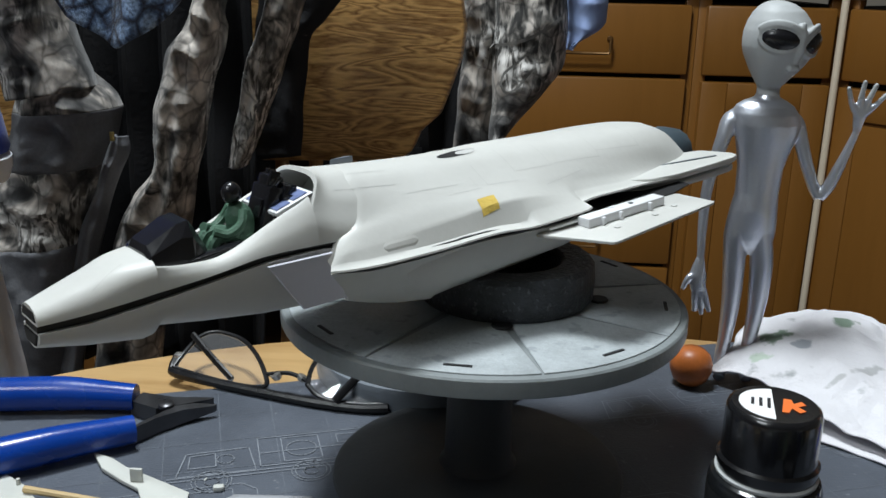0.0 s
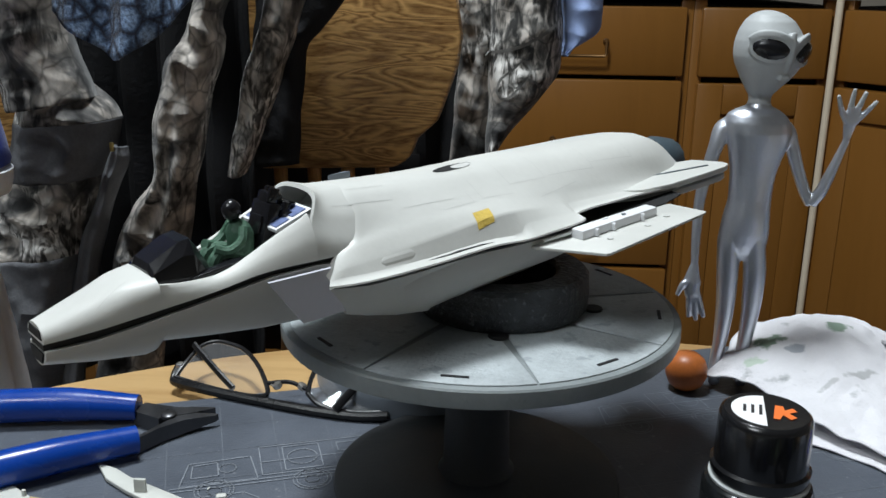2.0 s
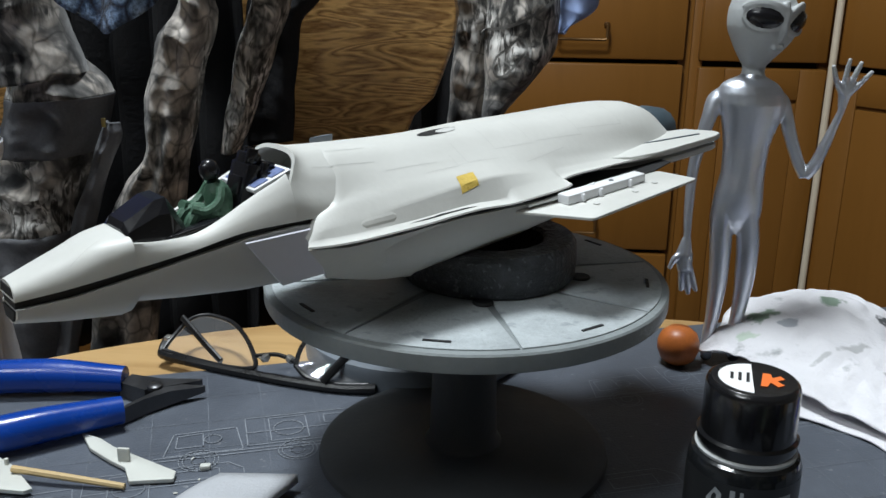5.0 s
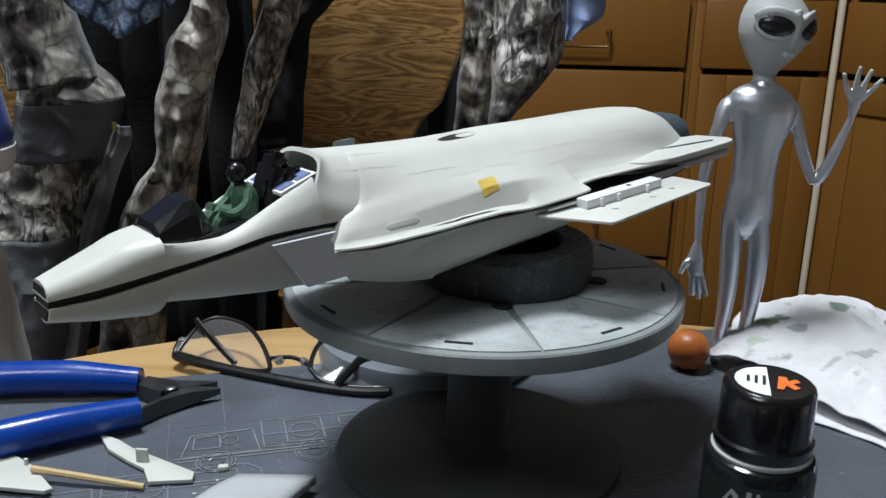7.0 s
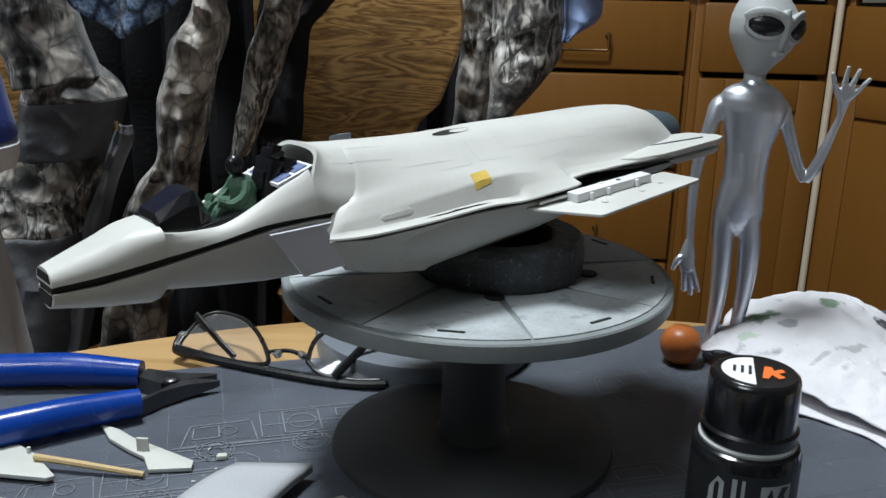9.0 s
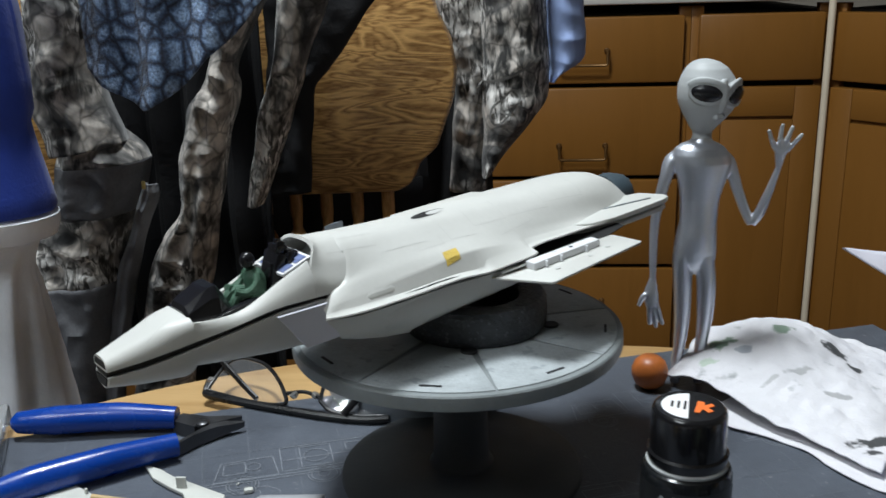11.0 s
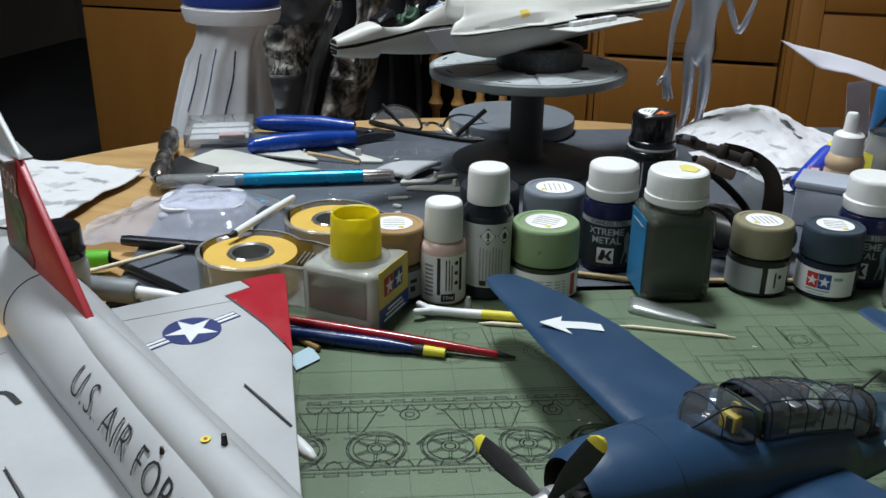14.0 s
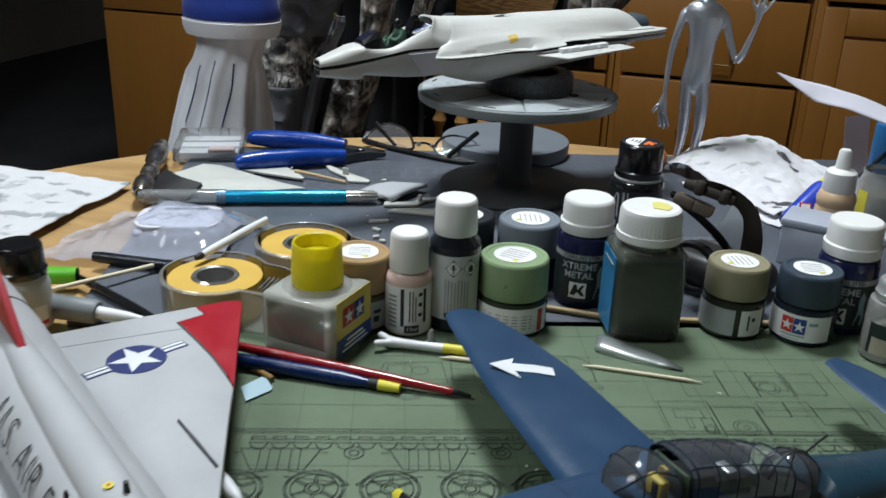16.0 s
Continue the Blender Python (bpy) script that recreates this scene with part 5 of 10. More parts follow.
# fine engraved joints and small fittings on the upper skin
JOINT = mat("engraved_joint", (0.505, 0.505, 0.485), 0.6, vary=0.1, bump=0)
for line in (((0.078, -0.0105), (0.098, -0.0120)), ((0.085, -0.0065), (0.098, -0.0070)), ((0.100, -0.0150), (0.118, -0.0165)), ((0.112, -0.019), (0.124, -0.0195)), ((0.124, -0.0195), (0.124, -0.0150)), ((0.142, -0.0060), (0.142, -0.0165), (0.158, -0.0170), (0.158, -0.0060)), ((0.160, -0.0165), (0.182, -0.0170), (0.182, -0.0070)), ((0.182, -0.0150), (0.205, -0.0155)), ((0.128, -0.0110), (0.128, -0.0190), (0.140, -0.0200)), ((0.205, -0.0165), (0.205, -0.0040)), ((0.222, -0.016), (0.222, 0.0)), ((0.012, -0.0070), (0.020, -0.0050)), ((0.150, -0.0230), (0.170, -0.0200))):
    pts = []
    for a, b in zip(line, line[1:]):
        pts += [(a[0] + (b[0] - a[0]) * k / 8, a[1] + (b[1] - a[1]) * k / 8) for k in range(9)]
    j = part("panel_joint", strips([pts], 0.0002), JOINT, jet, "fine engraved joint", smooth=False, place=pose(0, 0, 0.90))
    drape(j, [upper, arch_skin, nose_skin], (0, 0, -1), 0.00006)
# cockpit
part("deck", box(0.0125, 0.0180, 0.0012, (0, 0, 0), 0.0002), WHITEPL, jet, "white cockpit deck", smooth=False, place=pose(0.0668, 0, 0.8672, 0, -20))
for q, (a, b) in enumerate(((-0.0031, -0.0045), (-0.0031, 0.0045), (0.0027, -0.0042), (0.0027, 0.0042))):
    part("decal", box(0.0046, 0.0074, 0.0002, (0, 0, 0)), mat("blue_decal", (0.14, 0.18, 0.34), 0.4, vary=0.4, scale=500, bump=0), jet, "blue and white decal", smooth=False, place=pose(0.0668, 0, 0.8672, 0, -20) @ pose(a, b, 0.0013))
hood = []
for u, w, z0, wm, zm, wt, z1 in ((0.0258, 0.0078, 0.8575, 0.0072, 0.8592, 0.0045, 0.8604), (0.0266, 0.0082, 0.8570, 0.0076, 0.8602, 0.0046, 0.8622), (0.0345, 0.0086, 0.8560, 0.0076, 0.8635, 0.0048, 0.8666), (0.0376, 0.0086, 0.8555, 0.0074, 0.8632, 0.0048, 0.8671), (0.0384, 0.0084, 0.8552, 0.0072, 0.8622, 0.0046, 0.8660), (0.0405, 0.0082, 0.8550, 0.0070, 0.8590, 0.0044, 0.8625), (0.0425, 0.0080, 0.8548, 0.0066, 0.8570, 0.0042, 0.8590)):
    hood.append([(u, -w, z0), (u, -wm, zm), (u, -wt, z1), (u, wt, z1), (u, wm, zm), (u, w, z0)])
part("instrument_hood", loft(hood), GLOSSBLACK, jet, "gloss black faceted instrument hood", smooth=False)
part("display", box(0.0048, 0.0062, 0.0004, (0, 0, 0), 0.0001), BLUEGREY, jet, "dark instrument display", smooth=False, place=pose(0.0398, 0, 0.8638, 0, 58))
part("console", box(0.016, 0.0035, 0.0035, (0, 0, 0), 0.0004), GLOSSBLACK, jet, "black side console", place=pose(0.044, -0.0072, 0.8553, 0, -8))
seat = part("ejection_seat", box(0.0050, 0.0095, 0.0150, (0, 0, 0), 0.0008), GLOSSBLACK, jet, "black ejection seat", place=pose(0.0600, 0, 0.8575, 0, 16))
part("headrest", box(0.0045, 0.0066, 0.0048, (0, 0, 0.0130), 0.0008), GLOSSBLACK, seat, "black seat headrest")
for s in (-1, 1):
    part("rail", box(0.0022, 0.0016, 0.0125, (0.0030, s * 0.0042, 0.0035), 0.0003), GLOSSBLACK, seat)
for q, (x, y, z, sx, sy, sz) in enumerate(((-0.0010, -0.0030, 0.0150, 0.0030, 0.0014, 0.0040), (0.0012, 0.0028, 0.0160, 0.0026, 0.0016, 0.0030), (-0.0028, 0, 0.0060, 0.0012, 0.0060, 0.0050), (0.0030, -0.0052, 0.0070, 0.0050, 0.0012, 0.0030), (0.0036, -0.0050, 0.0118, 0.0040, 0.0014, 0.0018), (0.0045, 0, 0.0150, 0.0040, 0.0070, 0.0012))):
    part("seat_fitting", box(sx, sy, sz, (x, y, z), 0.0002), GLOSSBLACK, seat)
part("seat_pan", box(0.0100, 0.0085, 0.0040, (0, 0, 0), 0.0008), GLOSSBLACK, jet, "black seat pan", place=pose(0.0530, 0, 0.8545))

figure = bmesh.new()
tube(spline([(0.0545, 0, 0.8585), (0.0548, 0, 0.8625), (0.0540, 0, 0.8660), (0.0532, 0, 0.8682)], 5), [0.0032, 0.0034, 0.0036, 0.0036, 0.0036, 0.0037, 0.0037, 0.0037, 0.0036, 0.0035, 0.0033, 0.003, 0.0026, 0.0022, 0.0018, 0.0016], 14, figure, 1.1)
for s in (-1, 1):
    tube(spline([(0.0540, s * 0.0036, 0.8668), (0.0525, s * 0.0050, 0.8635), (0.0490, s * 0.0042, 0.8612), (0.0455, s * 0.0030, 0.8622)], 5), 0.0014, 9, figure)
    tube(spline([(0.0545, s * 0.0020, 0.8590), (0.0500, s * 0.0028, 0.8605), (0.0460, s * 0.0028, 0.8600), (0.0440, s * 0.0028, 0.8560)], 5), 0.0017, 9, figure)
bmesh.ops.create_uvsphere(figure, u_segments=18, v_segments=12, radius=0.0027, matrix=Matrix.Translation((0.0525, 0, 0.8712)) @ Matrix.Diagonal((1, 0.92, 1.1, 1)))
fig = part("pilot_figurine", figure, OLIVEFIG, None, place=jet.matrix_basis.copy())
tagged(fig, "tiny green-painted pilot figurine seated in the cockpit", "figurine")
fig.data.materials.append(GLOSSBLACK)
for p in fig.data.polygons:
    if p.center.z > 0.8686:
        p.material_index = 1

# ---- alien figure ----
SILVER = mat("silver_painted_plastic", (0.66, 0.69, 0.76), 0.37, 0.80, vary=0.06, scale=60, bump=0.1, bscale=500)
HEADGREY = mat("matt_grey_plastic", (0.40, 0.415, 0.42), 0.55, vary=0.06, scale=60, bump=0.1, bscale=500)
ORANGE = mat("orange_plastic", (0.44, 0.125, 0.028), 0.45, vary=0.3, scale=90)


def al(px, py, d=0.0):
    """A place on the figure's upright plane, in the units of its drawing."""
    q = (py - 3.4) * (0.892 + 0.000163 * (py - 3.4))
    return Vector((0.17026 + (px - 1379.5) * 0.0002371 + q * 0.00002882, 0.442 + d, 0.9205 - q * 0.000255))


ALU = 0.0002371


def limb(bm, pts, radii, n=6, seg=16, flat=1.0):
    """A limb through places of the drawing; radii in its units."""
    path = spline([al(*p) for p in pts], n)
    k = len(pts) - 1
    r = []
    for i in range(len(path)):
        t = min(i / n, k - 1e-6)
        q = int(t)
        f = t - q
        r.append((radii[q] * (1 - f) + radii[q + 1] * f) * ALU)
    tube(path, r, seg, bm, flat)


def stacked(bm, rows, depth, seg=36, back=0.0):
    """A body of level rings: height, middle, half width."""
    rings = []
    for py, cx, w, *own in rows:
        c, deep = al(cx, py, back), own[0] if own else depth
        rings.append([c + Vector((w * ALU * math.cos(a), w * ALU * deep * math.sin(a), 0)) for a in [2 * math.pi * i / seg for i in range(seg)]])
    loft(rings, True, bm)


bm = bmesh.new()
stacked(bm, [(6, 1390, 7), (9, 1390, 19), (14, 1391, 30), (25, 1392, 43), (42, 1392, 53.5), (60, 1392, 60.5), (75, 1391.5, 62.5), (88, 1390, 62), (102, 1388, 58), (116, 1386, 51), (130, 1382, 42), (143, 1378, 32), (154, 1375, 24), (162, 1373, 15), (166, 1373, 6)], 1.03)
eye_frames = []
head_mid = al(1391.5, 68)
for turn, tilt, drop in ((-12, 9, 0.0004), (57, -12, -0.0012)):
    n_ = Vector((math.sin(radians(turn)), -math.cos(radians(turn)), -0.08)).normalized()
    s_ = Vector((-n_.y, n_.x, 0)).normalized()
    m = Matrix((s_, n_.cross(s_), n_)).transposed() @ Matrix.Rotation(radians(-tilt), 3, "Z")
    c = head_mid + n_ * 0.0146 + Vector((0, 0, drop))
    eye_frames.append((c, m))
    m4 = Matrix.Translation(c) @ m.to_4x4()
    bmesh.ops.create_uvsphere(bm, u_segments=24, v_segments=14, radius=1, matrix=m4 @ Matrix.Diagonal((0.0072, 0.0040, 0.0026, 1)))
    lid_line = [m4 @ Vector((0.0085 * math.cos(a), 0.0053 * math.sin(a), 0.0006 - 0.0020 * math.cos(a) ** 2)) for a in [2 * math.pi * i / 28 for i in range(29)]]
    tube(lid_line, 0.0009, 6, bm)
    brow = [m4 @ Vector((0.0100 * math.cos(a), 0.0068 * math.sin(a), 0.0000 - 0.0022 * math.cos(a) ** 2)) for a in [math.pi * (0.1 + 0.8 * i / 14) for i in range(15)]]
    tube(brow, 0.0011, 6, bm)
face = Vector((math.sin(radians(21)), -math.cos(radians(21)), 0))
tube([head_mid + face * 0.0150 + Vector((0, 0, 0.006)), head_mid + face * 0.0157 + Vector((0, 0, 0.0005)), head_mid + face * 0.0150 + Vector((0, 0, -0.0055)), head_mid + face * 0.0128 + Vector((0, 0, -0.0105))], [0.0014, 0.0015, 0.0017, 0.0010], 10, bm)
side = Vector((face.y, -face.x, 0))
for k in (-1, 1):
    tube([head_mid + face * 0.0125 + side * 0.0026 * k + Vector((0, 0, -0.0128)), head_mid + face * 0.0118 + side * 0.0004 * k + Vector((0, 0, -0.0132))], [0.0012, 0.0016], 8, bm)
limb(bm, [(1380, 140, 0.002), (1374, 168, 0.001), (1371, 190, 0)], [23, 20, 25])
stacked(bm, [(176, 1371, 22), (184, 1369, 40), (192, 1368, 52), (206, 1369, 60), (225, 1370, 61), (245, 1370, 56), (272, 1365, 48), (300, 1360, 42), (345, 1354, 40), (375, 1348, 44, 0.62), (405, 1343, 47, 0.54), (425, 1340, 46, 0.48), (440, 1339, 36, 0.48), (450, 1338, 18, 0.5), (455, 1338, 8, 0.5)], 0.64)
limb(bm, [(1322, 385, 0), (1315, 420), (1312, 470), (1308, 520), (1303, 557), (1294, 605), (1287, 632), (1280, 654, -0.003), (1273, 663, -0.009)], [18, 22, 21, 19, 17, 13.5, 12.5, 13, 11])
limb(bm, [(1355, 385, 0), (1361, 420), (1363, 470), (1358, 520), (1352, 557), (1341, 605), (1332, 632), (1327, 654, -0.003), (1326, 663, -0.009)], [18, 22, 22, 20, 17, 13, 12, 13, 11])
limb(bm, [(1330, 212, 0.001), (1308, 222, 0.001), (1294, 250, 0), (1276, 300, 0), (1262, 348, 0), (1252, 410, -0.002), (1245, 466, -0.005)], [20, 18, 14, 12, 10.5, 9, 7])
limb(bm, [(1245, 460, -0.005), (1239, 488, -0.006), (1238, 512, -0.007)], [9, 17, 15], flat=0.6)
for p, q in (((1222, 492), (1208, 512)), ((1232, 520), (1229, 550)), ((1241, 522), (1243, 556)), ((1249, 516), (1258, 550))):
    limb(bm, [(1240, 490, -0.006), (*p, -0.007), (*q, -0.008)], [9, 7, 5])
limb(bm, [(1404, 212, 0.001), (1424, 224, 0.002), (1434, 250, 0.002), (1443, 288, 0.001), (1456, 330, 0), (1465, 350, -0.001)], [20, 17, 13.5, 12, 11, 10.5])
limb(bm, [(1465, 350, -0.001), (1481, 328, -0.002), (1497, 294, -0.003), (1513, 256, -0.004), (1523, 230, -0.005)], [10.5, 11.5, 10, 7.5, 6.5])
limb(bm, [(1522, 233, -0.005), (1527, 206, -0.005), (1530, 190, -0.005)], [6.5, 12, 11], flat=0.6)
for p, q in (((1513, 184), (1503, 151)), ((1527, 176), (1532, 139)), ((1539, 178), (1552, 144)), ((1545, 190), (1571, 160))):
    limb(bm, [(1527, 204, -0.005), (*p, -0.006), (*q, -0.008)], [8, 6, 4.2])
me = bpy.data.meshes.new("alien_tmp")
bm.to_mesh(me)
bm.free()
tmp = new("alien_tmp", me)
rm = tmp.modifiers.new("remesh", "REMESH")
rm.mode, rm.voxel_size = "VOXEL", 0.00045
sm = tmp.modifiers.new("smooth", "SMOOTH")
sm.factor, sm.iterations = 0.5, 16
me2 = bpy.data.meshes.new_from_object(tmp.evaluated_get(bpy.context.evaluated_depsgraph_get()))
bpy.data.objects.remove(tmp)
me2.name = "alien_figurine"
me2.materials.clear()
for q in (SILVER, HEADGREY, GLOSSBLACK):
    me2.materials.append(q)
for p in me2.polygons:
    p.use_smooth = True
    if p.center.z > al(0, 172).z:
        p.material_index = 1
        for c, m in eye_frames:
            v = m.transposed() @ (p.center - c)
            if (v.x / 0.0074) ** 2 + (v.y / 0.0041) ** 2 < 1 and abs(v.z) < 0.006:
                p.material_index = 2
alien = new("alien_figurine", me2)
tagged(alien, "silver grey alien figurine waving, with large glossy black eyes", "figurine")
egg = part("orange_egg", lathe([(0, 0), (0.0042, 0.0004), (0.0076, 0.0030), (0.0094, 0.0075), (0.0094, 0.0112), (0.0080, 0.0148), (0.0050, 0.0174), (0, 0.0184)], 32), ORANGE, None, place=pose(0.1505, 0.430, TOP))
tagged(egg, "glossy orange egg-shaped plastic piece beside the figurine's feet", "plastic egg")

# ---- paint jars and bottles ----
LABELW = mat("white_paper_label", (0.78, 0.78, 0.78), 0.55, vary=0.05, scale=120, bump=0.05)
LABELG = mat("grey_paper_label", (0.36, 0.38, 0.39), 0.55, vary=0.12, scale=120, bump=0.05)
INK = mat("black_print", (0.02, 0.02, 0.022), 0.5, vary=0.2, scale=200, bump=0)
YELLOWINK = mat("yellow_print", (0.68, 0.60, 0.05), 0.5, vary=0.1, scale=200, bump=0)
WHITECAP = mat("white_bottle_cap", (0.74, 0.74, 0.73), 0.42, vary=0.04, scale=80, bump=0.05)
REDINK = mat("red_print", (0.50, 0.035, 0.03), 0.5, vary=0.1, scale=200, bump=0)
BLUEINK = mat("blue_print", (0.025, 0.06, 0.24), 0.5, vary=0.1, scale=200, bump=0)
SKYINK = mat("bright_blue_label", (0.03, 0.20, 0.42), 0.4, vary=0.2, scale=60, bump=0.05)
CLEAR = glass_mat("clear_plastic", (0.75, 0.78, 0.80), 0.08, 0.22)
CLEARFILM = glass_mat("clear_film", (0.68, 0.72, 0.86), 0.12, 0.38)
SMOKE = glass_mat("smoky_clear_plastic", (0.55, 0.55, 0.52), 0.15, 0.42)
EYE = (0.15, -0.26)


def facing(x, y, z=TOP, extra=0.0):
    """A place on the mat, its -y side turned to where the walk ends."""
    return pose(x, y, z, 0, 0, math.degrees(math.atan2(EYE[0] - x, y - EYE[1])) + extra)


def star(cx, cy, r, turn=90):
    return [(cx + (r if k % 2 == 0 else r * 0.4) * math.cos(radians(turn + 36 * k)), cy + (r if k % 2 == 0 else r * 0.4) * math.sin(radians(turn + 36 * k))) for k in range(10)]


def flat_on_band(outline, radius, height, material, parent, name, label=""):
    """A printed shape laid round a bottle: outline in metres, x round it, y up."""
    bm = bmesh.new()
    f = bm.faces.new([bm.verts.new((x, y, 0)) for x, y in outline])
    bmesh.ops.triangulate(bm, faces=[f])
    for v in bm.verts:
        a = v.co.x / radius
        v.co = Vector((radius * math.sin(a), -radius * math.cos(a), height + v.co.y))
    return part(name, bm, material, parent, label, smooth=False)


def rect(x0, y0, x1, y1, n=6):
    return [(x0 + (x1 - x0) * i / n, y0) for i in range(n + 1)] + [(x1 - (x1 - x0) * i / n, y1) for i in range(n + 1)]


def print_bars(parent, radius, rows, material=None):
    """Unreadable print as plain bars: rows of (x0, z0, x1, z1)."""
    for x0, z0, x1, z1 in rows:
        flat_on_band(rect(x0, z0, x1, z1), radius, 0, material or INK, parent, "print_bar")


def lid_sticker(parent, r, z, turn, lines=True):
    s = part("lid_sticker", lathe([(0, z), (r, z), (r, z + 0.0002), (0, z + 0.0002)], 32), LABELW, parent, "round white sticker", smooth=False)
    if lines:
        for k in range(5):
            w = 0.74 * r * math.sqrt(1 - (0.2 * (k - 2)) ** 2)
            part("print_bar", box(2 * w * 0.8, r * 0.055, 0.00012, (0, (k - 2) * r * 0.26, z + 0.0002)), mat("grey_print", (0.30, 0.30, 0.32), 0.6, vary=0.2, scale=300, bump=0), s, smooth=False, place=pose(0, 0, 0, 0, 0, turn))
    part("warning_mark", slab([(-0.16 * r, -0.14 * r), (0.16 * r, -0.14 * r), (0, 0.16 * r)], z + 0.0002, z + 0.0004), YELLOWINK, s, "small yellow triangle", smooth=False, place=pose(0, 0, 0, 0, 0, turn) @ pose(0.35 * r, -0.62 * r, 0))
    return s


def paint_jar(label, place, r, h, lid_mat, glass_mat_, sticker_turn, lid_h=0.45, ribs=0):
    j = thing("paint_jar", label, "paint jar", place, "paint jars and bottles on the mat")
    hb = h * (1 - lid_h)
    rb = r * 1.02
    part("glass", lathe([(0, 0.0008), (rb * 0.86, 0), (rb * 0.97, 0.0012), (rb, 0.003), (rb, hb - 0.003), (rb * 0.97, hb - 0.001), (rb * 0.88, hb), (rb * 0.88, hb + 0.001), (0, hb + 0.001)], 44), glass_mat_, j, "glass jar body full of paint")
    l = part("lid", lathe([(0, hb + 0.0006), (r * 0.98, hb + 0.0006), (r, hb + 0.0014), (r * 0.985, h - 0.0018), (r * 0.965, h - 0.0006), (r * 0.93, h), (r * 0.80, h), (r * 0.79, h - 0.0003), (0, h - 0.0003)], 60, ribs=ribs, depth=0.0002), lid_mat, j, "screw lid in the paint's colour")
    lid_sticker(l, r * 0.60, h - 0.0002, sticker_turn)
    return j, rb, hb


def lidmat(name, col):
    return mat(name, col, 0.45, vary=0.07, scale=80, bump=0.08, speck=(tuple(c * 0.45 for c in col), 150, 0.70))


jar, rb, hb = paint_jar("paint jar with a matt blue-grey lid, red and blue starred label", facing(0.2425, 0.166), 0.0150, 0.0362, lidmat("blue_grey_lid", (0.035, 0.052, 0.075)), mat("dark_blue_paint_glass", (0.012, 0.018, 0.028), 0.12, vary=0.1), 20)
part("label", band(rb + 0.0001, 0.003, 0.0165, -80, 60), LABELW, jar, "white wrap label")
flat_on_band(rect(-0.0085, 0.0068, -0.0028, 0.0148), rb + 0.0002, 0, REDINK, jar, "logo_field", "red square with a white star")
flat_on_band(rect(-0.0026, 0.0068, 0.0034, 0.0148), rb + 0.0002, 0, BLUEINK, jar, "logo_field", "blue square with a white star")
flat_on_band(star(-0.0056, 0.0106, 0.0030), rb + 0.0003, 0, LABELW, jar, "white_star")
flat_on_band(star(0.0004, 0.0106, 0.0030), rb + 0.0003, 0, LABELW, jar, "white_star")
print_bars(jar, rb + 0.0002, [(-0.0085, 0.0052, 0.0034, 0.0060), (0.0046, 0.0118, 0.0090, 0.0135), (-0.0075, 0.0038, 0.0010, 0.0043)], mat("grey_green_print", (0.25, 0.38, 0.36), 0.6, vary=0.1, bump=0))

jar, rb, hb = paint_jar("paint jar with a khaki lid and a worn grey label", facing(0.2083, 0.1612), 0.0152, 0.0368, lidmat("khaki_lid", (0.26, 0.235, 0.15)), mat("khaki_paint_glass", (0.02, 0.022, 0.016), 0.12, vary=0.1), -60)
part("label", band(rb + 0.0001, 0.0028, 0.0165, -95, 12), LABELG, jar, "faded grey label")
part("label", band(rb + 0.0001, 0.0028, 0.0165, 22, 70), LABELW, jar, "pale label end")
print_bars(jar, rb + 0.0002, [(0.0098, 0.006, 0.0108, 0.014), (0.012, 0.0105, 0.014, 0.0125)])

jar, rb, hb = paint_jar("paint jar with a pale green lid and white label", facing(0.1028, 0.1272), 0.0172, 0.0372, lidmat("pale_green_lid", (0.235, 0.33, 0.18)), mat("green_paint_glass", (0.03, 0.04, 0.026), 0.12, vary=0.1), -20, 0.52)
part("label", band(rb + 0.0001, 0.0022, 0.0155, -70, 75), LABELW, jar, "white wrap label")
print_bars(jar, rb + 0.0002, [(-0.014, 0.0050 + 0.0016 * k, 0.012, 0.0055 + 0.0016 * k) for k in range(5)], mat("grey_print", (0.3, 0.3, 0.32)))
print_bars(jar, rb + 0.0002, [(0.0155, 0.003, 0.0190, 0.0145)], REDINK)

jar, rb, hb = paint_jar("paint jar with a grey lid and round white sticker", facing(0.0995, 0.1815), 0.0172, 0.0372, lidmat("steel_grey_lid", (0.18, 0.205, 0.24)), mat("grey_paint_glass", (0.03, 0.04, 0.045), 0.12, vary=0.1), -80, 0.52)
jar, rb, hb = paint_jar("paint jar with a black lid and round white sticker", facing(0.0645, 0.1745), 0.0168, 0.0372, lidmat("black_lid", (0.012, 0.014, 0.020)), mat("black_paint_glass", (0.01, 0.01, 0.012), 0.12, vary=0.1), 30, 0.52)
jar, rb, hb = paint_jar("paint jar with a tan lid and white label", facing(0.0312, 0.1035), 0.0155, 0.0372, lidmat("tan_lid", (0.36, 0.235, 0.115)), mat("tan_paint_glass", (0.08, 0.06, 0.04), 0.12, vary=0.1), 0, 0.48)
part("label", band(rb + 0.0001, 0.0025, 0.0165, -70, 75), LABELG, jar, "grey wrap label")
print_bars(jar, rb + 0.0002, [(0.008, 0.006, 0.011, 0.009), (0.008, 0.0105, 0.012, 0.0125)])


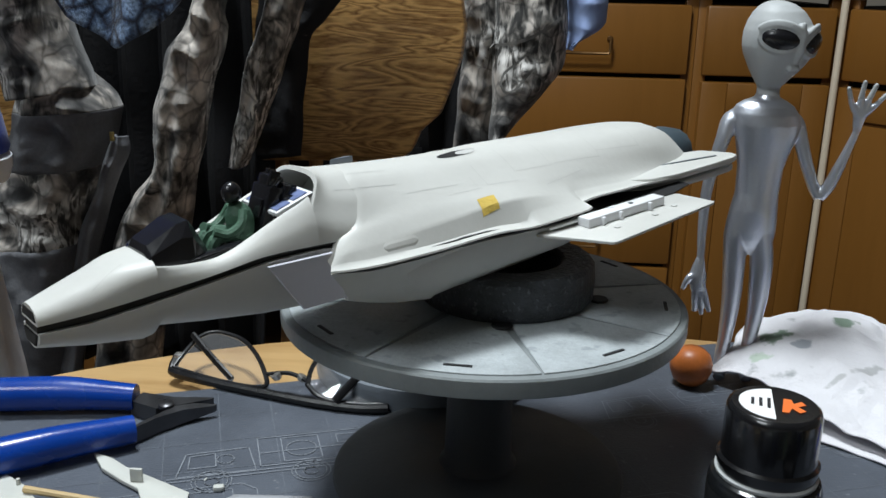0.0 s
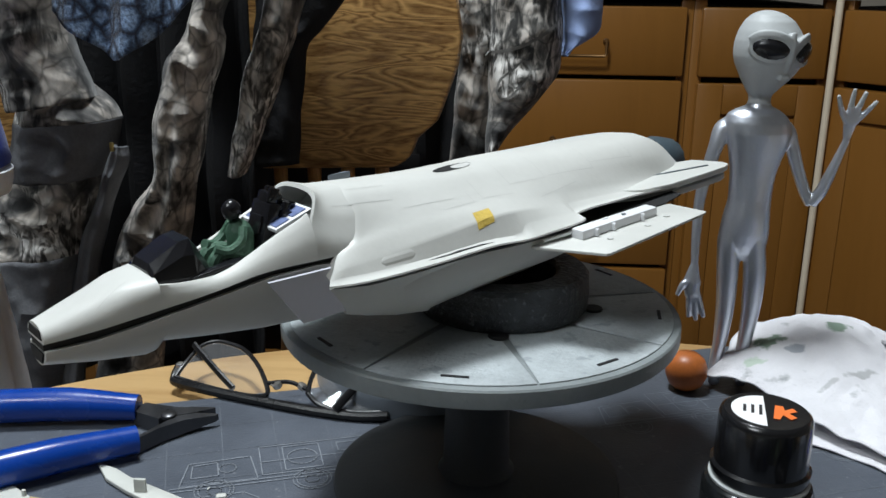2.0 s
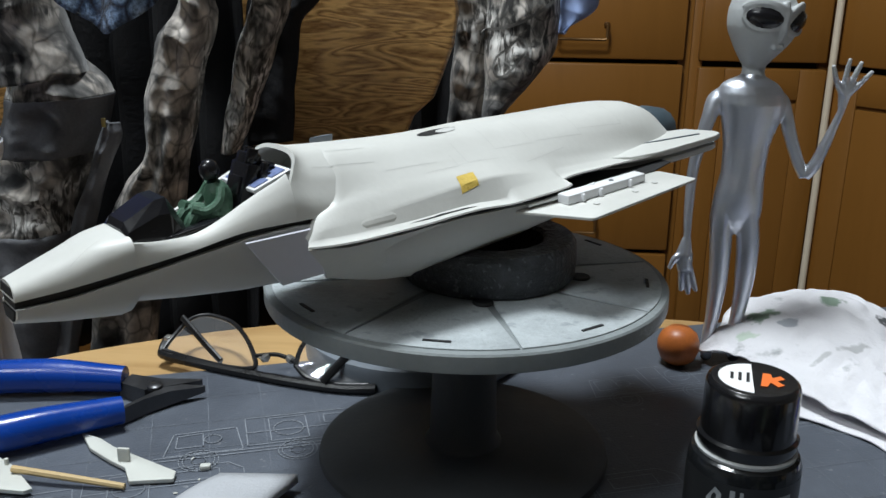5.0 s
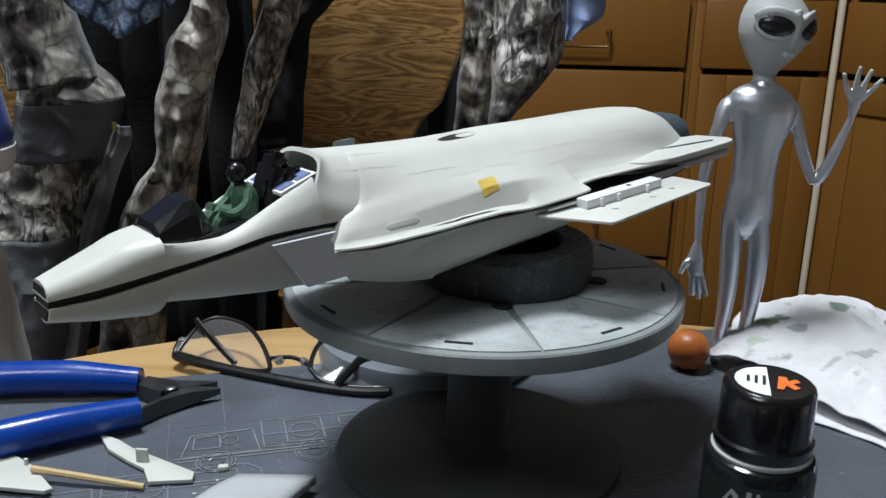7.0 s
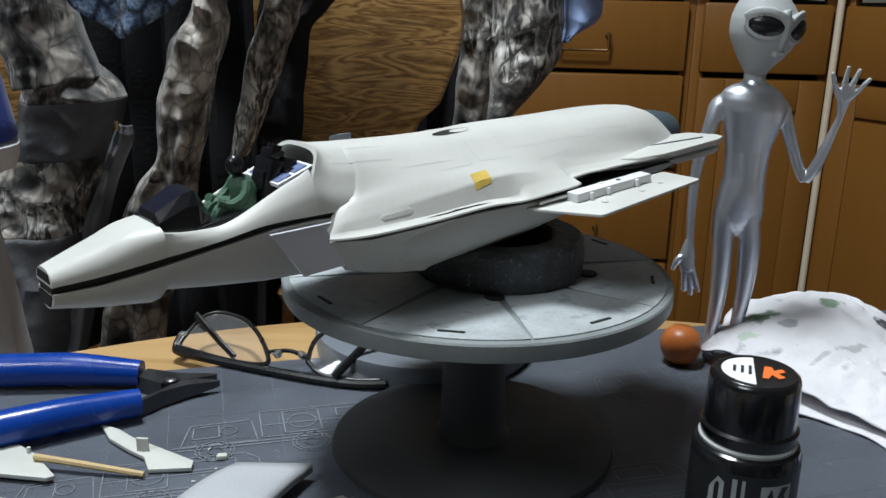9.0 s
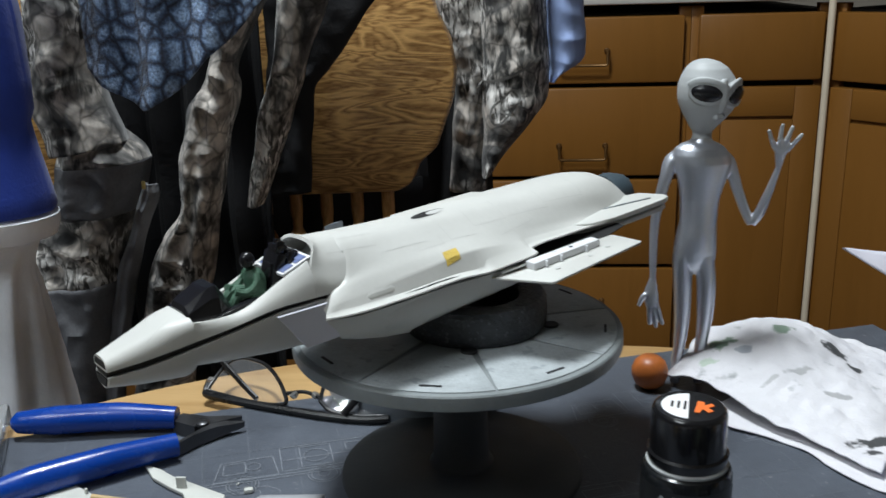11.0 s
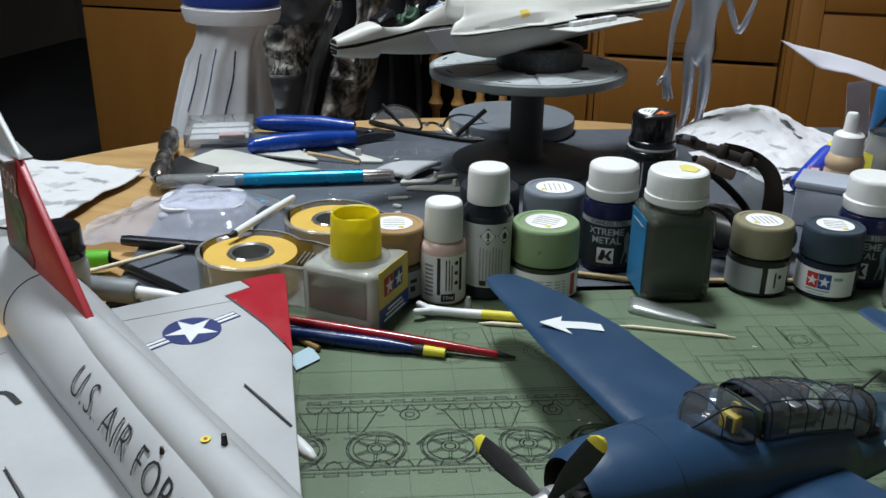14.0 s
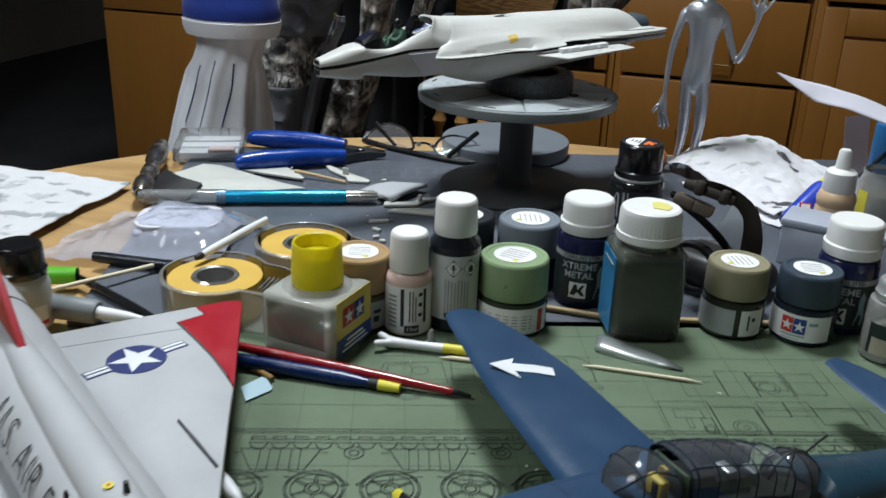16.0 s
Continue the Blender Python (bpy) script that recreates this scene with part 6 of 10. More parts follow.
def round_bottle(label, place, rb, h, rc, cap_z, cap_mat, body_mat, shoulder, ribs=0, ring=None, group="paint jars and bottles on the mat"):
    b = thing("paint_bottle", label, "paint bottle", place, group)
    part("body", lathe([(0, 0.0008), (rb * 0.85, 0), (rb * 0.97, 0.0010), (rb, 0.003), (rb, shoulder), (rb * 0.95, shoulder + 0.0025), (rc * 0.92, cap_z - 0.0005), (rc * 0.9, cap_z + 0.001), (0, cap_z + 0.001)], 44), body_mat, b)
    prof = [(0, cap_z), (rc * 1.0, cap_z), (rc * 1.02, cap_z + 0.0006)]
    if ring:
        prof += [(rc * 1.05, cap_z + ring), (rc * 0.98, cap_z + ring + 0.0008)]
    prof += [(rc * 0.965, h - 0.0022), (rc * 0.93, h - 0.0007), (rc * 0.86, h), (rc * 0.6, h - 0.0003), (0, h - 0.0003)]
    part("cap", lathe(prof, 72, ribs=ribs, depth=0.00035), cap_mat, b, "screw cap")
    return b


b = round_bottle("slim bottle of pale pink paint with a white cap", facing(0.0562, 0.1044), 0.0113, 0.0510, 0.0094, 0.0325, WHITECAP, mat("pale_pink_plastic", (0.62, 0.45, 0.40), 0.35, vary=0.05), 0.0275)
part("label", band(0.0114, 0.002, 0.0262, -110, 100), LABELW, b, "white printed label")
print_bars(b, 0.01152, [(-0.0030, 0.0060, -0.0013, 0.0255), (0.0012, 0.0085, 0.0018, 0.0245), (0.0028, 0.0085, 0.0033, 0.0245), (0.0042, 0.0085, 0.0047, 0.0215), (0.0085, 0.0075, 0.0102, 0.0250)])
print_bars(b, 0.01152, [(-0.010, 0.005 + 0.0022 * k, -0.005, 0.0062 + 0.0022 * k) for k in range(8)], mat("grey_print", (0.3, 0.3, 0.32)))
flat_on_band(rect(-0.0010, 0.0026, 0.0062, 0.0066), 0.01155, 0, INK, b, "volume_box", "black rounded box")
t = text_part("volume", "17ml", 0.0028, LABELW, b, Matrix(), bold=0.00004)
for v in t.data.vertices:
    v.co.x += 0.0026
bend_text(t, 0.01165, 0.0046)
for k in range(3):
    flat_on_band(ring_line(0.0068, 0.0225 - 0.0052 * k, 0.0011, 10)[:-1], 0.01155, 0, INK, b, "symbol")

b = round_bottle("tall dark bottle with a white cap and hazard label", facing(0.0752, 0.1172), 0.0127, 0.0660, 0.0103, 0.0490, WHITECAP, mat("dark_slate_paint_bottle", (0.014, 0.018, 0.024), 0.2, vary=0.1), 0.0425)
part("label", band(0.0128, 0.0075, 0.0405, -62, 70), mat("pale_printed_label", (0.52, 0.54, 0.55), 0.5, vary=0.08, scale=120), b, "pale grey printed label")
part("label", band(0.0128, 0.0075, 0.0405, -110, -62), mat("fading_blue_label", (0.10, 0.22, 0.32), 0.5, vary=0.3, scale=60), b, "blue label edge")
for cx in (0.0005, 0.0092):
    flat_on_band([(cx, 0.0300), (cx + 0.0040, 0.0345), (cx, 0.0390), (cx - 0.0040, 0.0345)], 0.01295, 0, INK, b, "hazard_sign", "black diamond outline")
    flat_on_band([(cx, 0.0310), (cx + 0.0031, 0.0345), (cx, 0.0380), (cx - 0.0031, 0.0345)], 0.01302, 0, LABELW, b, "hazard_sign", "white diamond field")
flat_on_band(rect(0.0000, 0.0334, 0.0010, 0.0366, 2), 0.0131, 0, INK, b, "hazard_sign")
flat_on_band(rect(0.0000, 0.0320, 0.0010, 0.0329, 2), 0.0131, 0, INK, b, "hazard_sign")
flat_on_band([(0.0080, 0.0325), (0.0104, 0.0325), (0.0107, 0.0345), (0.0095, 0.0366), (0.0082, 0.0347)], 0.0131, 0, INK, b, "hazard_sign")
print_bars(b, 0.01295, [(-0.0035 + 0.0016 * k, 0.0095 + 0.0004 * (k % 3), -0.0028 + 0.0016 * k, 0.0290 - 0.0006 * (k % 4)) for k in range(8)], mat("grey_print", (0.3, 0.3, 0.32)))
flat_on_band(rect(-0.0032, 0.0085, 0.0, 0.0112), 0.01297, 0, INK, b, "print_bar")

NAVYB = mat("navy_paint_bottle", (0.012, 0.014, 0.055), 0.15, vary=0.1)
DARKLAB = mat("dark_green_label", (0.016, 0.026, 0.028), 0.4, vary=0.2, scale=80)
for x, y, tr in ((0.1315, 0.1698, 0), (0.2615, 0.1862, 4)):
    b = round_bottle("navy metal paint bottle with a ridged white cap and dark label", facing(x, y, TOP, tr), 0.0146, 0.0572, 0.0134, 0.0395, WHITECAP, NAVYB, 0.0355, ring=0.0055)
    part("label", band(0.0147, 0.004, 0.0305, -95, 85), DARKLAB, b, "dark label with pale lettering")
    flat_on_band(rect(-0.020, 0.0272, 0.020, 0.0300, 16), 0.01485, 0, LABELG, b, "stripe", "pale stripe")
    t = text_part("lettering", "STAINLESS STEEL", 0.0028, INK, b, Matrix(), bold=0.00004)
    bend_text(t, 0.0150, 0.0286)
    for words, z in (("XTREME", 0.0236), ("METAL", 0.0188)):
        t = text_part("lettering", words, 0.0052, LABELG, b, Matrix(), "pale grey lettering", bold=0.0001, spacing=1.0)
        for v in t.data.vertices:
            v.co.x -= 0.001
        bend_text(t, 0.0149, z)
    flat_on_band(rect(-0.0055, 0.0062, 0.0035, 0.0148), 0.01485, 0, LABELW, b, "logo_field", "pale logo field")
    flat_on_band([(-0.0048, 0.0078), (-0.0028, 0.0138), (-0.0012, 0.0138), (-0.0008, 0.0108), (0.0014, 0.0138), (0.0028, 0.0138), (0.0010, 0.0108), (0.0030, 0.0078), (0.0012, 0.0078), (-0.0010, 0.0098), (-0.0022, 0.0078)], 0.0150, 0, INK, b, "logo_shape", "black angular logo shape")
    flat_on_band([(0.0075, 0.006), (0.0125, 0.006), (0.0130, 0.012), (0.0118, 0.017), (0.0125, 0.021), (0.0105, 0.024), (0.0088, 0.020), (0.0092, 0.014)], 0.01485, 0, mat("pale_blue_print", (0.22, 0.30, 0.36), 0.5, vary=0.3, scale=300, bump=0), b, "printed_picture", "pale printed shape")

AKGLASS = mat("near_black_glass_bottle", (0.010, 0.011, 0.012), 0.12, vary=0.15)
b = round_bottle("black paint bottle with a glossy black cap and round sticker", facing(0.1470, 0.2968) @ Matrix.Diagonal((1.07, 1.07, 1.0, 1)), 0.0160, 0.0556, 0.0136, 0.0338, mat("glossy_black_cap", (0.008, 0.008, 0.009), 0.2, vary=0.2, coat=0.3), AKGLASS, 0.029, ribs=0, ring=0.004)
part("collar_ring", lathe([(0.0132, 0.0322), (0.0142, 0.0324), (0.0144, 0.0334), (0.0138, 0.0340), (0.0130, 0.0338)], 48), mat("grey_cap_ring", (0.42, 0.43, 0.43), 0.4), b, "pale ring under the cap")
cap_sticker = part("cap_sticker", slab([(0.0098 * math.cos(radians(a)), 0.0098 * math.sin(radians(a))) for a in range(95, 282, 11)], 0.0554, 0.0556), LABELW, b, "white half-round sticker", smooth=False, place=pose(0, 0, 0, 0, 0, -14))
for k in range(3):
    part("print_bar", box(0.0009, 0.0066 - 0.001 * k, 0.0001, (-0.0016 - 0.0022 * k, 0, 0.0556)), INK, cap_sticker, smooth=False)
part("logo_shape", slab([(0.0008, -0.0052), (0.0026, -0.0052), (0.0035, -0.002), (0.0056, -0.0045), (0.0072, -0.0028), (0.0052, -0.0006), (0.0074, 0.0012), (0.0062, 0.0030), (0.0040, 0.0010), (0.0036, 0.0036), (0.0014, 0.0036)], 0.0554, 0.0556), mat("orange_print", (0.75, 0.16, 0.03), 0.5, bump=0), b, "orange angular logo shape", smooth=False, place=pose(0, 0, 0, 0, 0, -14) @ pose(0.001, 0.0008, 0))
part("label", band(0.01605, 0.004, 0.0275, -110, 95), mat("black_label", (0.016, 0.017, 0.018), 0.4, vary=0.2), b, "black label with pale shapes")
flat_on_band([(-0.0145, 0.009), (-0.0095, 0.009), (-0.0095, 0.024), (-0.0115, 0.0255), (-0.014, 0.021)], 0.01615, 0, LABELG, b, "printed_picture", "pale printed shape")
print_bars(b, 0.01615, [(-0.0072, 0.008, -0.0058, 0.026), (-0.0045, 0.008, -0.0035, 0.026), (0.001, 0.017, 0.011, 0.0245)], LABELG)
flat_on_band([(0.0020, 0.018), (0.0042, 0.0240), (0.0055, 0.018), (0.0075, 0.0240), (0.0100, 0.0235), (0.0085, 0.021), (0.0098, 0.018)], 0.0162, 0, INK, b, "logo_shape")

# square glass jar of metallic paint
g = thing("square_glass_jar", "square glass jar of grey-green fluid with a ribbed white cap", "glass jar", pose(0.1640, 0.1418, TOP, 0, 0, 19.5), "paint jars and bottles on the mat")
part("glass", box(0.0345, 0.0300, 0.0470, (0, 0, 0), 0.0042, seg=3), glass_mat("thick_jar_glass", (0.26, 0.29, 0.24), 0.03, 0.20), g, "thick clear glass")
part("fluid", box(0.0305, 0.0260, 0.0405, (0, 0, 0.0025), 0.0035, seg=3), mat("settled_metal_paint", (0.045, 0.050, 0.038), 0.5, 0.2, vary=0.25, scale=50, bump=0.2), g, "grey-green fluid")
part("neck", lathe([(0, 0.045), (0.0125, 0.045), (0.0120, 0.0505), (0, 0.0505)], 32), SMOKE, g)
part("cap", lathe([(0, 0.0495), (0.0150, 0.0495), (0.0156, 0.0502), (0.0156, 0.0535), (0.0149, 0.0540), (0.0147, 0.0628), (0.0140, 0.0648), (0.0128, 0.0655), (0.0115, 0.0652), (0, 0.0652)], 96, ribs=1, depth=0.0003), WHITECAP, g, "ribbed white screw cap")
part("sticker", slab([(0.0000, -0.0030), (0.0060, -0.0062), (0.0095, -0.0020), (0.0085, 0.0030), (0.0050, 0.0062), (0.0012, 0.0050)], 0.0653, 0.0656), mat("pale_yellow_sticker", (0.66, 0.60, 0.18), 0.6, vary=0.1), g, "pale yellow sticker", smooth=False)
lab = part("label", box(0.0003, 0.0235, 0.0390, (-0.0174, 0, 0.004)), SKYINK, g, "bright blue label on one side", smooth=False)
part("print_bar", box(0.0002, 0.016, 0.0006, (-0.0177, 0, 0.038)), LABELG, lab, smooth=False)

# cement bottle
g = thing("cement_bottle", "square clear cement bottle with a tall yellow cap", "glue bottle", pose(0.0215, 0.0755, TOP, 0, 0, -9), "paint jars and bottles on the mat")
part("glass", box(0.0385, 0.0375, 0.0300, (0, 0, 0), 0.0035, seg=3), glass_mat("cement_bottle_glass", (0.88, 0.90, 0.84), 0.06, 0.42), g, "clear bottle body")
part("fluid", box(0.0345, 0.0335, 0.0170, (0, 0, 0.0025), 0.003, seg=2), glass_mat("cement_fluid", (0.72, 0.70, 0.64), 0.1, 0.42), g, "thin residue of cement")
part("shoulder", lathe([(0, 0.0298), (0.0165, 0.0298), (0.0145, 0.0312), (0.0100, 0.0318), (0, 0.0318)], 36), SMOKE, g)
part("back_label", box(0.0300, 0.0003, 0.0190, (0, -0.0190, 0.008)), glass_mat("faded_label_film", (0.70, 0.70, 0.64), 0.4, 0.12), g, "faded translucent label", smooth=False)
lab = part("label", box(0.0003, 0.0300, 0.0270, (0.0194, 0, 0.003)), mat("yellow_label", (0.68, 0.52, 0.10), 0.5, vary=0.08), g, "yellow label with a blue foot", smooth=False)
part("label_foot", box(0.0002, 0.0300, 0.0085, (0.0197, 0, 0.003)), BLUEINK, lab, "blue label foot", smooth=False)
for q, (yy, m) in enumerate(((-0.0055, REDINK), (0.0040, BLUEINK))):
    f = part("logo_field", box(0.0002, 0.0088, 0.0090, (0.0197, yy, 0.0165)), m, lab, smooth=False)
    bm = slab(star(0, 0, 0.0040), 0, 0.0002)
    part("white_star", bm, LABELW, f, "white star", smooth=False, place=Matrix.Translation((0.0200, yy, 0.0208)) @ Matrix(((0, 0, 1, 0), (1, 0, 0, 0), (0, 1, 0, 0), (0, 0, 0, 1))))
for k in range(3):
    part("print_bar", box(0.0002, 0.022 - 0.004 * k, 0.0010, (0.0200, 0, 0.0045 + 0.0022 * k)), LABELW, lab, smooth=False)
YEL = mat("translucent_yellow_cap", (0.95, 0.82, 0.012), 0.42, vary=0.05, scale=40, trans=0.5)
part("cap", lathe([(0, 0.0295), (0.0112, 0.0295), (0.0120, 0.0300), (0.0119, 0.0400), (0.0117, 0.0410), (0.0114, 0.0505), (0.0108, 0.0515), (0.0100, 0.0510), (0.0098, 0.0450), (0.0060, 0.0453), (0, 0.0455)], 60), YEL, g, "tall yellow cap with a sunk top")

# small vial with a silver lid, at the row's end
b = round_bottle("small clear jar with a silver lid and dark label", facing(0.2800, 0.1560), 0.0118, 0.0400, 0.0095, 0.0305, mat("silver_lid_metal", (0.55, 0.56, 0.57), 0.35, 0.6, vary=0.1), SMOKE, 0.0270, ribs=1, ring=0.003)
part("label", band(0.0119, 0.0045, 0.0200, -40, 70), DARKLAB, b, "dark label")
part("label", band(0.01195, 0.0045, 0.0130, -30, 60), mat("tan_label", (0.40, 0.36, 0.28), 0.5), b, "tan lower label")
part("paint", lathe([(0, 0.001), (0.0105, 0.001), (0.0105, 0.016), (0, 0.016)], 30), mat("white_dried_paint", (0.45, 0.45, 0.43), 0.6, vary=0.3, scale=90), b, "pale paint inside")

b = round_bottle("dark paint bottle with a glossy black cap", facing(0.3090, 0.1930), 0.0135, 0.0470, 0.0125, 0.0300, mat("glossy_black_cap", (0.008, 0.008, 0.009)), mat("dark_slate_paint_bottle", (0.014, 0.018, 0.024), 0.2, vary=0.1), 0.0260, ring=0.003)
part("label", band(0.0136, 0.0040, 0.0220, -70, 80), DARKLAB, b, "dark label")

# jar with a black cap behind the delta-wing model
b = round_bottle("small white paint jar with a black cap", pose(-0.1150, 0.0440, TOP), 0.0120, 0.0420, 0.0112, 0.0265, mat("glossy_black_cap", (0.008, 0.008, 0.009)), mat("milky_jar_glass", (0.52, 0.53, 0.52), 0.3, vary=0.1), 0.0215, ring=0.003)
part("label", band(0.0121, 0.0035, 0.0130, -90, 90), LABELW, b, "white label with a red edge")
part("label_edge", band(0.0122, 0.0035, 0.0055, -90, 90), REDINK, b, "red label edge")

# dropper bottle, glue tube, cup and boxes on the far side
b = thing("dropper_bottle", "white dropper bottle of peach-coloured paint", "paint bottle", facing(0.2705, 0.3265), "paint jars and bottles on the mat")
part("body", lathe([(0, 0), (0.0112, 0), (0.0120, 0.001), (0.0120, 0.0185), (0.0112, 0.0205), (0.0120, 0.0225), (0.0122, 0.0255), (0.0105, 0.0300), (0.0080, 0.0320), (0, 0.0320)], 40), mat("peach_bottle", (0.62, 0.44, 0.28), 0.4, vary=0.12, scale=40), b, "milky bottle with peach paint")
part("label", band(0.0121, 0.002, 0.0175, -120, 120), LABELW, b, "white label")
part("cap", lathe([(0, 0.0300), (0.0100, 0.0300), (0.0102, 0.0310), (0.0094, 0.0425), (0.0080, 0.0440), (0.0046, 0.0450), (0.0038, 0.0560), (0.0030, 0.0572), (0, 0.0575)], 48, ribs=1, depth=0.0002), WHITECAP, b, "white nozzle cap")
tube_a, tube_b = Vector((0.2455, 0.3240, TOP + 0.0075)), Vector((0.2765, 0.3610, 0.7860))
tb = thing("glue_tube", "blue glue tube with a yellow nozzle leaning on the napkin", "glue tube", Matrix.Translation(tube_a) @ (tube_b - tube_a).to_track_quat("X", "Z").to_matrix().to_4x4())
part("tube", lathe([(0, -0.003), (0.0066, -0.003), (0.0070, 0.001), (0.0070, 0.030), (0.0062, 0.034), (0, 0.034)], 26, tilt=Matrix.Rotation(radians(90), 4, "Y")), mat("glossy_blue_tube", (0.015, 0.045, 0.40), 0.3, vary=0.1), tb, "glossy blue tube")
part("nozzle", lathe([(0, 0.033), (0.0056, 0.033), (0.0050, 0.044), (0.0032, 0.058), (0, 0.059)], 22, tilt=Matrix.Rotation(radians(90), 4, "Y")), mat("yellow_nozzle", (0.72, 0.60, 0.04), 0.35), tb, "yellow nozzle")
part("hazard_sign", slab([(0, -0.0055), (0.0055, 0), (0, 0.0055), (-0.0055, 0)], 0, 0.0003), REDINK, tb, "red hazard diamond", smooth=False, place=pose(0.009, -0.0055, 0.0047, 50))
part("hazard_sign", slab([(0, -0.0042), (0.0042, 0), (0, 0.0042), (-0.0042, 0)], 0.0003, 0.0005), LABELW, tb, "white hazard field", smooth=False, place=pose(0.009, -0.0055, 0.0047, 50))
c = thing("blue_plastic_cup", "blue plastic cylinder with a dark handle line", "cup", pose(0.3150, 0.4320, TOP))
part("body", lathe([(0, 0), (0.0120, 0), (0.0126, 0.001), (0.0122, 0.052), (0.0116, 0.0535), (0, 0.0535)], 40), mat("mid_blue_plastic", (0.02, 0.14, 0.34), 0.45, vary=0.1), c)
part("handle", tube([(-0.0190, -0.016, 0.016), (-0.004, -0.0145, 0.036)], 0.0016, 8), BLACK, c, "dark slanting stick")
c = thing("clear_jar", "clear plastic jar with a yellow label edge", "jar", pose(0.3080, 0.3780, TOP))
part("body", lathe([(0, 0), (0.0170, 0), (0.0180, 0.001), (0.0180, 0.024), (0.0160, 0.030), (0.0165, 0.033), (0.0155, 0.033), (0.015, 0.030)], 40), SMOKE, c)
part("label", band(0.0182, 0.002, 0.020, -75, -45), YELLOWINK, c, "yellow label edge")
part("contents", lathe([(0, 0.001), (0.016, 0.001), (0.016, 0.017), (0, 0.017)], 30), mat("dark_mixed_contents", (0.06, 0.06, 0.035), 0.6, vary=0.5, scale=140), c, "dark mixed contents")
bx = thing("grey_plastic_box", "long pale grey plastic box behind the paint jars", "box", pose(0.2780, 0.2650, TOP, 0, 0, -15))
part("body", box(0.095, 0.0270, 0.0240, (0.006, 0, 0), 0.0015), mat("pale_blue_grey_plastic", (0.36, 0.39, 0.46), 0.45, vary=0.06), bx)
part("lid", box(0.097, 0.0290, 0.0050, (0.006, 0, 0.0236), 0.0015), mat("pale_blue_grey_plastic", (0.36, 0.39, 0.46)), bx, "box lid")
part("label", slab([(0.011 * math.copysign(abs(math.cos(a)) ** 0.6, math.cos(a)), 0.0058 * math.copysign(abs(math.sin(a)) ** 0.7, math.sin(a))) for a in [2 * math.pi * i / 32 for i in range(32)]], 0, 0.0004), mat("pale_frosted_label", (0.55, 0.57, 0.60), 0.5), bx, "pale round-cornered label", smooth=False, place=pose(-0.004, -0.0136, 0.0090, 90))
bk = thing("smoky_bin", "smoky grey plastic bin with black print before the glue bottle", "bin", pose(0.3420, 0.3430, TABLE, 0, 0, 10))
part("body", loft([[(s * a, t_ * b, z) for s, t_ in ((-1, -1), (1, -1), (1, 1), (-1, 1))] for a, b, z in ((0.023, 0.019, 0.0), (0.027, 0.022, 0.063), (0.0258, 0.0208, 0.063), (0.022, 0.018, 0.004))]), mat("smoky_printed_plastic", (0.30, 0.30, 0.34), 0.3, vary=0.3, scale=60, speck=((0.02, 0.02, 0.025), 36, 0.47)), bk, smooth=False)
wb = thing("glue_bottle", "white plastic glue bottle with an orange cap behind the bin", "bottle", pose(0.3610, 0.4030, TABLE))
part("body", lathe([(0, 0), (0.0275, 0), (0.0300, 0.003), (0.0300, 0.066), (0.0285, 0.075), (0.0235, 0.081), (0.0220, 0.083), (0, 0.083)], 44), WHITECAP, wb)
part("collar", lathe([(0, 0.083), (0.0220, 0.083), (0.0220, 0.092), (0.0205, 0.097), (0, 0.097)], 40), WHITECAP, wb, "white screw collar")
part("cap", lathe([(0, 0.097), (0.0125, 0.097), (0.0110, 0.118), (0.0055, 0.126), (0, 0.127)], 30), mat("orange_cap_plastic", (0.72, 0.16, 0.02), 0.4, vary=0.05), wb, "orange nozzle cap")
for zz, a0, a1 in ((0.066, -62, -40), (0.054, -60, -28), (0.050, -48, -20)):
    part("print", band(0.0302, zz - 0.003, zz + (0.004 if zz > 0.05 else 0.002), a0, a1), mat("grey_print", (0.12, 0.12, 0.14), 0.5, bump=0), wb, "grey printed line")

# head magnifier: black body with a brown strap
STRAP = mat("dark_brown_webbing", (0.020, 0.014, 0.010), 0.62, vary=0.2, scale=120, bump=0.15, bscale=1500)
hm = thing("head_magnifier", "black head magnifier with a dark brown webbing strap", "head magnifier", pose(0, 0, 0))
part("housing", box(0.056, 0.036, 0.019, (0, 0, 0), 0.009, seg=4), mat("black_rubber", (0.010, 0.010, 0.011), 0.45, vary=0.2), hm, "black plastic housing", place=pose(0.203, 0.2150, TOP, 0, 0, -32))
part("lens_rim", lathe([(0.0125, 0), (0.015, 0), (0.015, 0.006), (0.0125, 0.006), (0.0125, 0)], 30, tilt=Matrix.Rotation(radians(90), 4, "X")), GLOSSBLACK, hm, "black lens rim", place=pose(0.188, 0.2010, TOP + 0.0145, 0, 0, -25))


def ribbon(points, width, thick, up=(0, 0, 1), n=8):
    path = spline(points, n)
    rings = []
    for i, p in enumerate(path):
        d = (path[min(i + 1, len(path) - 1)] - path[max(i - 1, 0)]).normalized()
        s = Vector(up)
        s = (s - d * s.dot(d)).normalized()
        nrm = d.cross(s)
        rings.append([p + s * a * width / 2 + nrm * b * thick / 2 for a, b in ((-1, -1), (1, -1), (1, 1), (-1, 1))])
    return loft(rings)


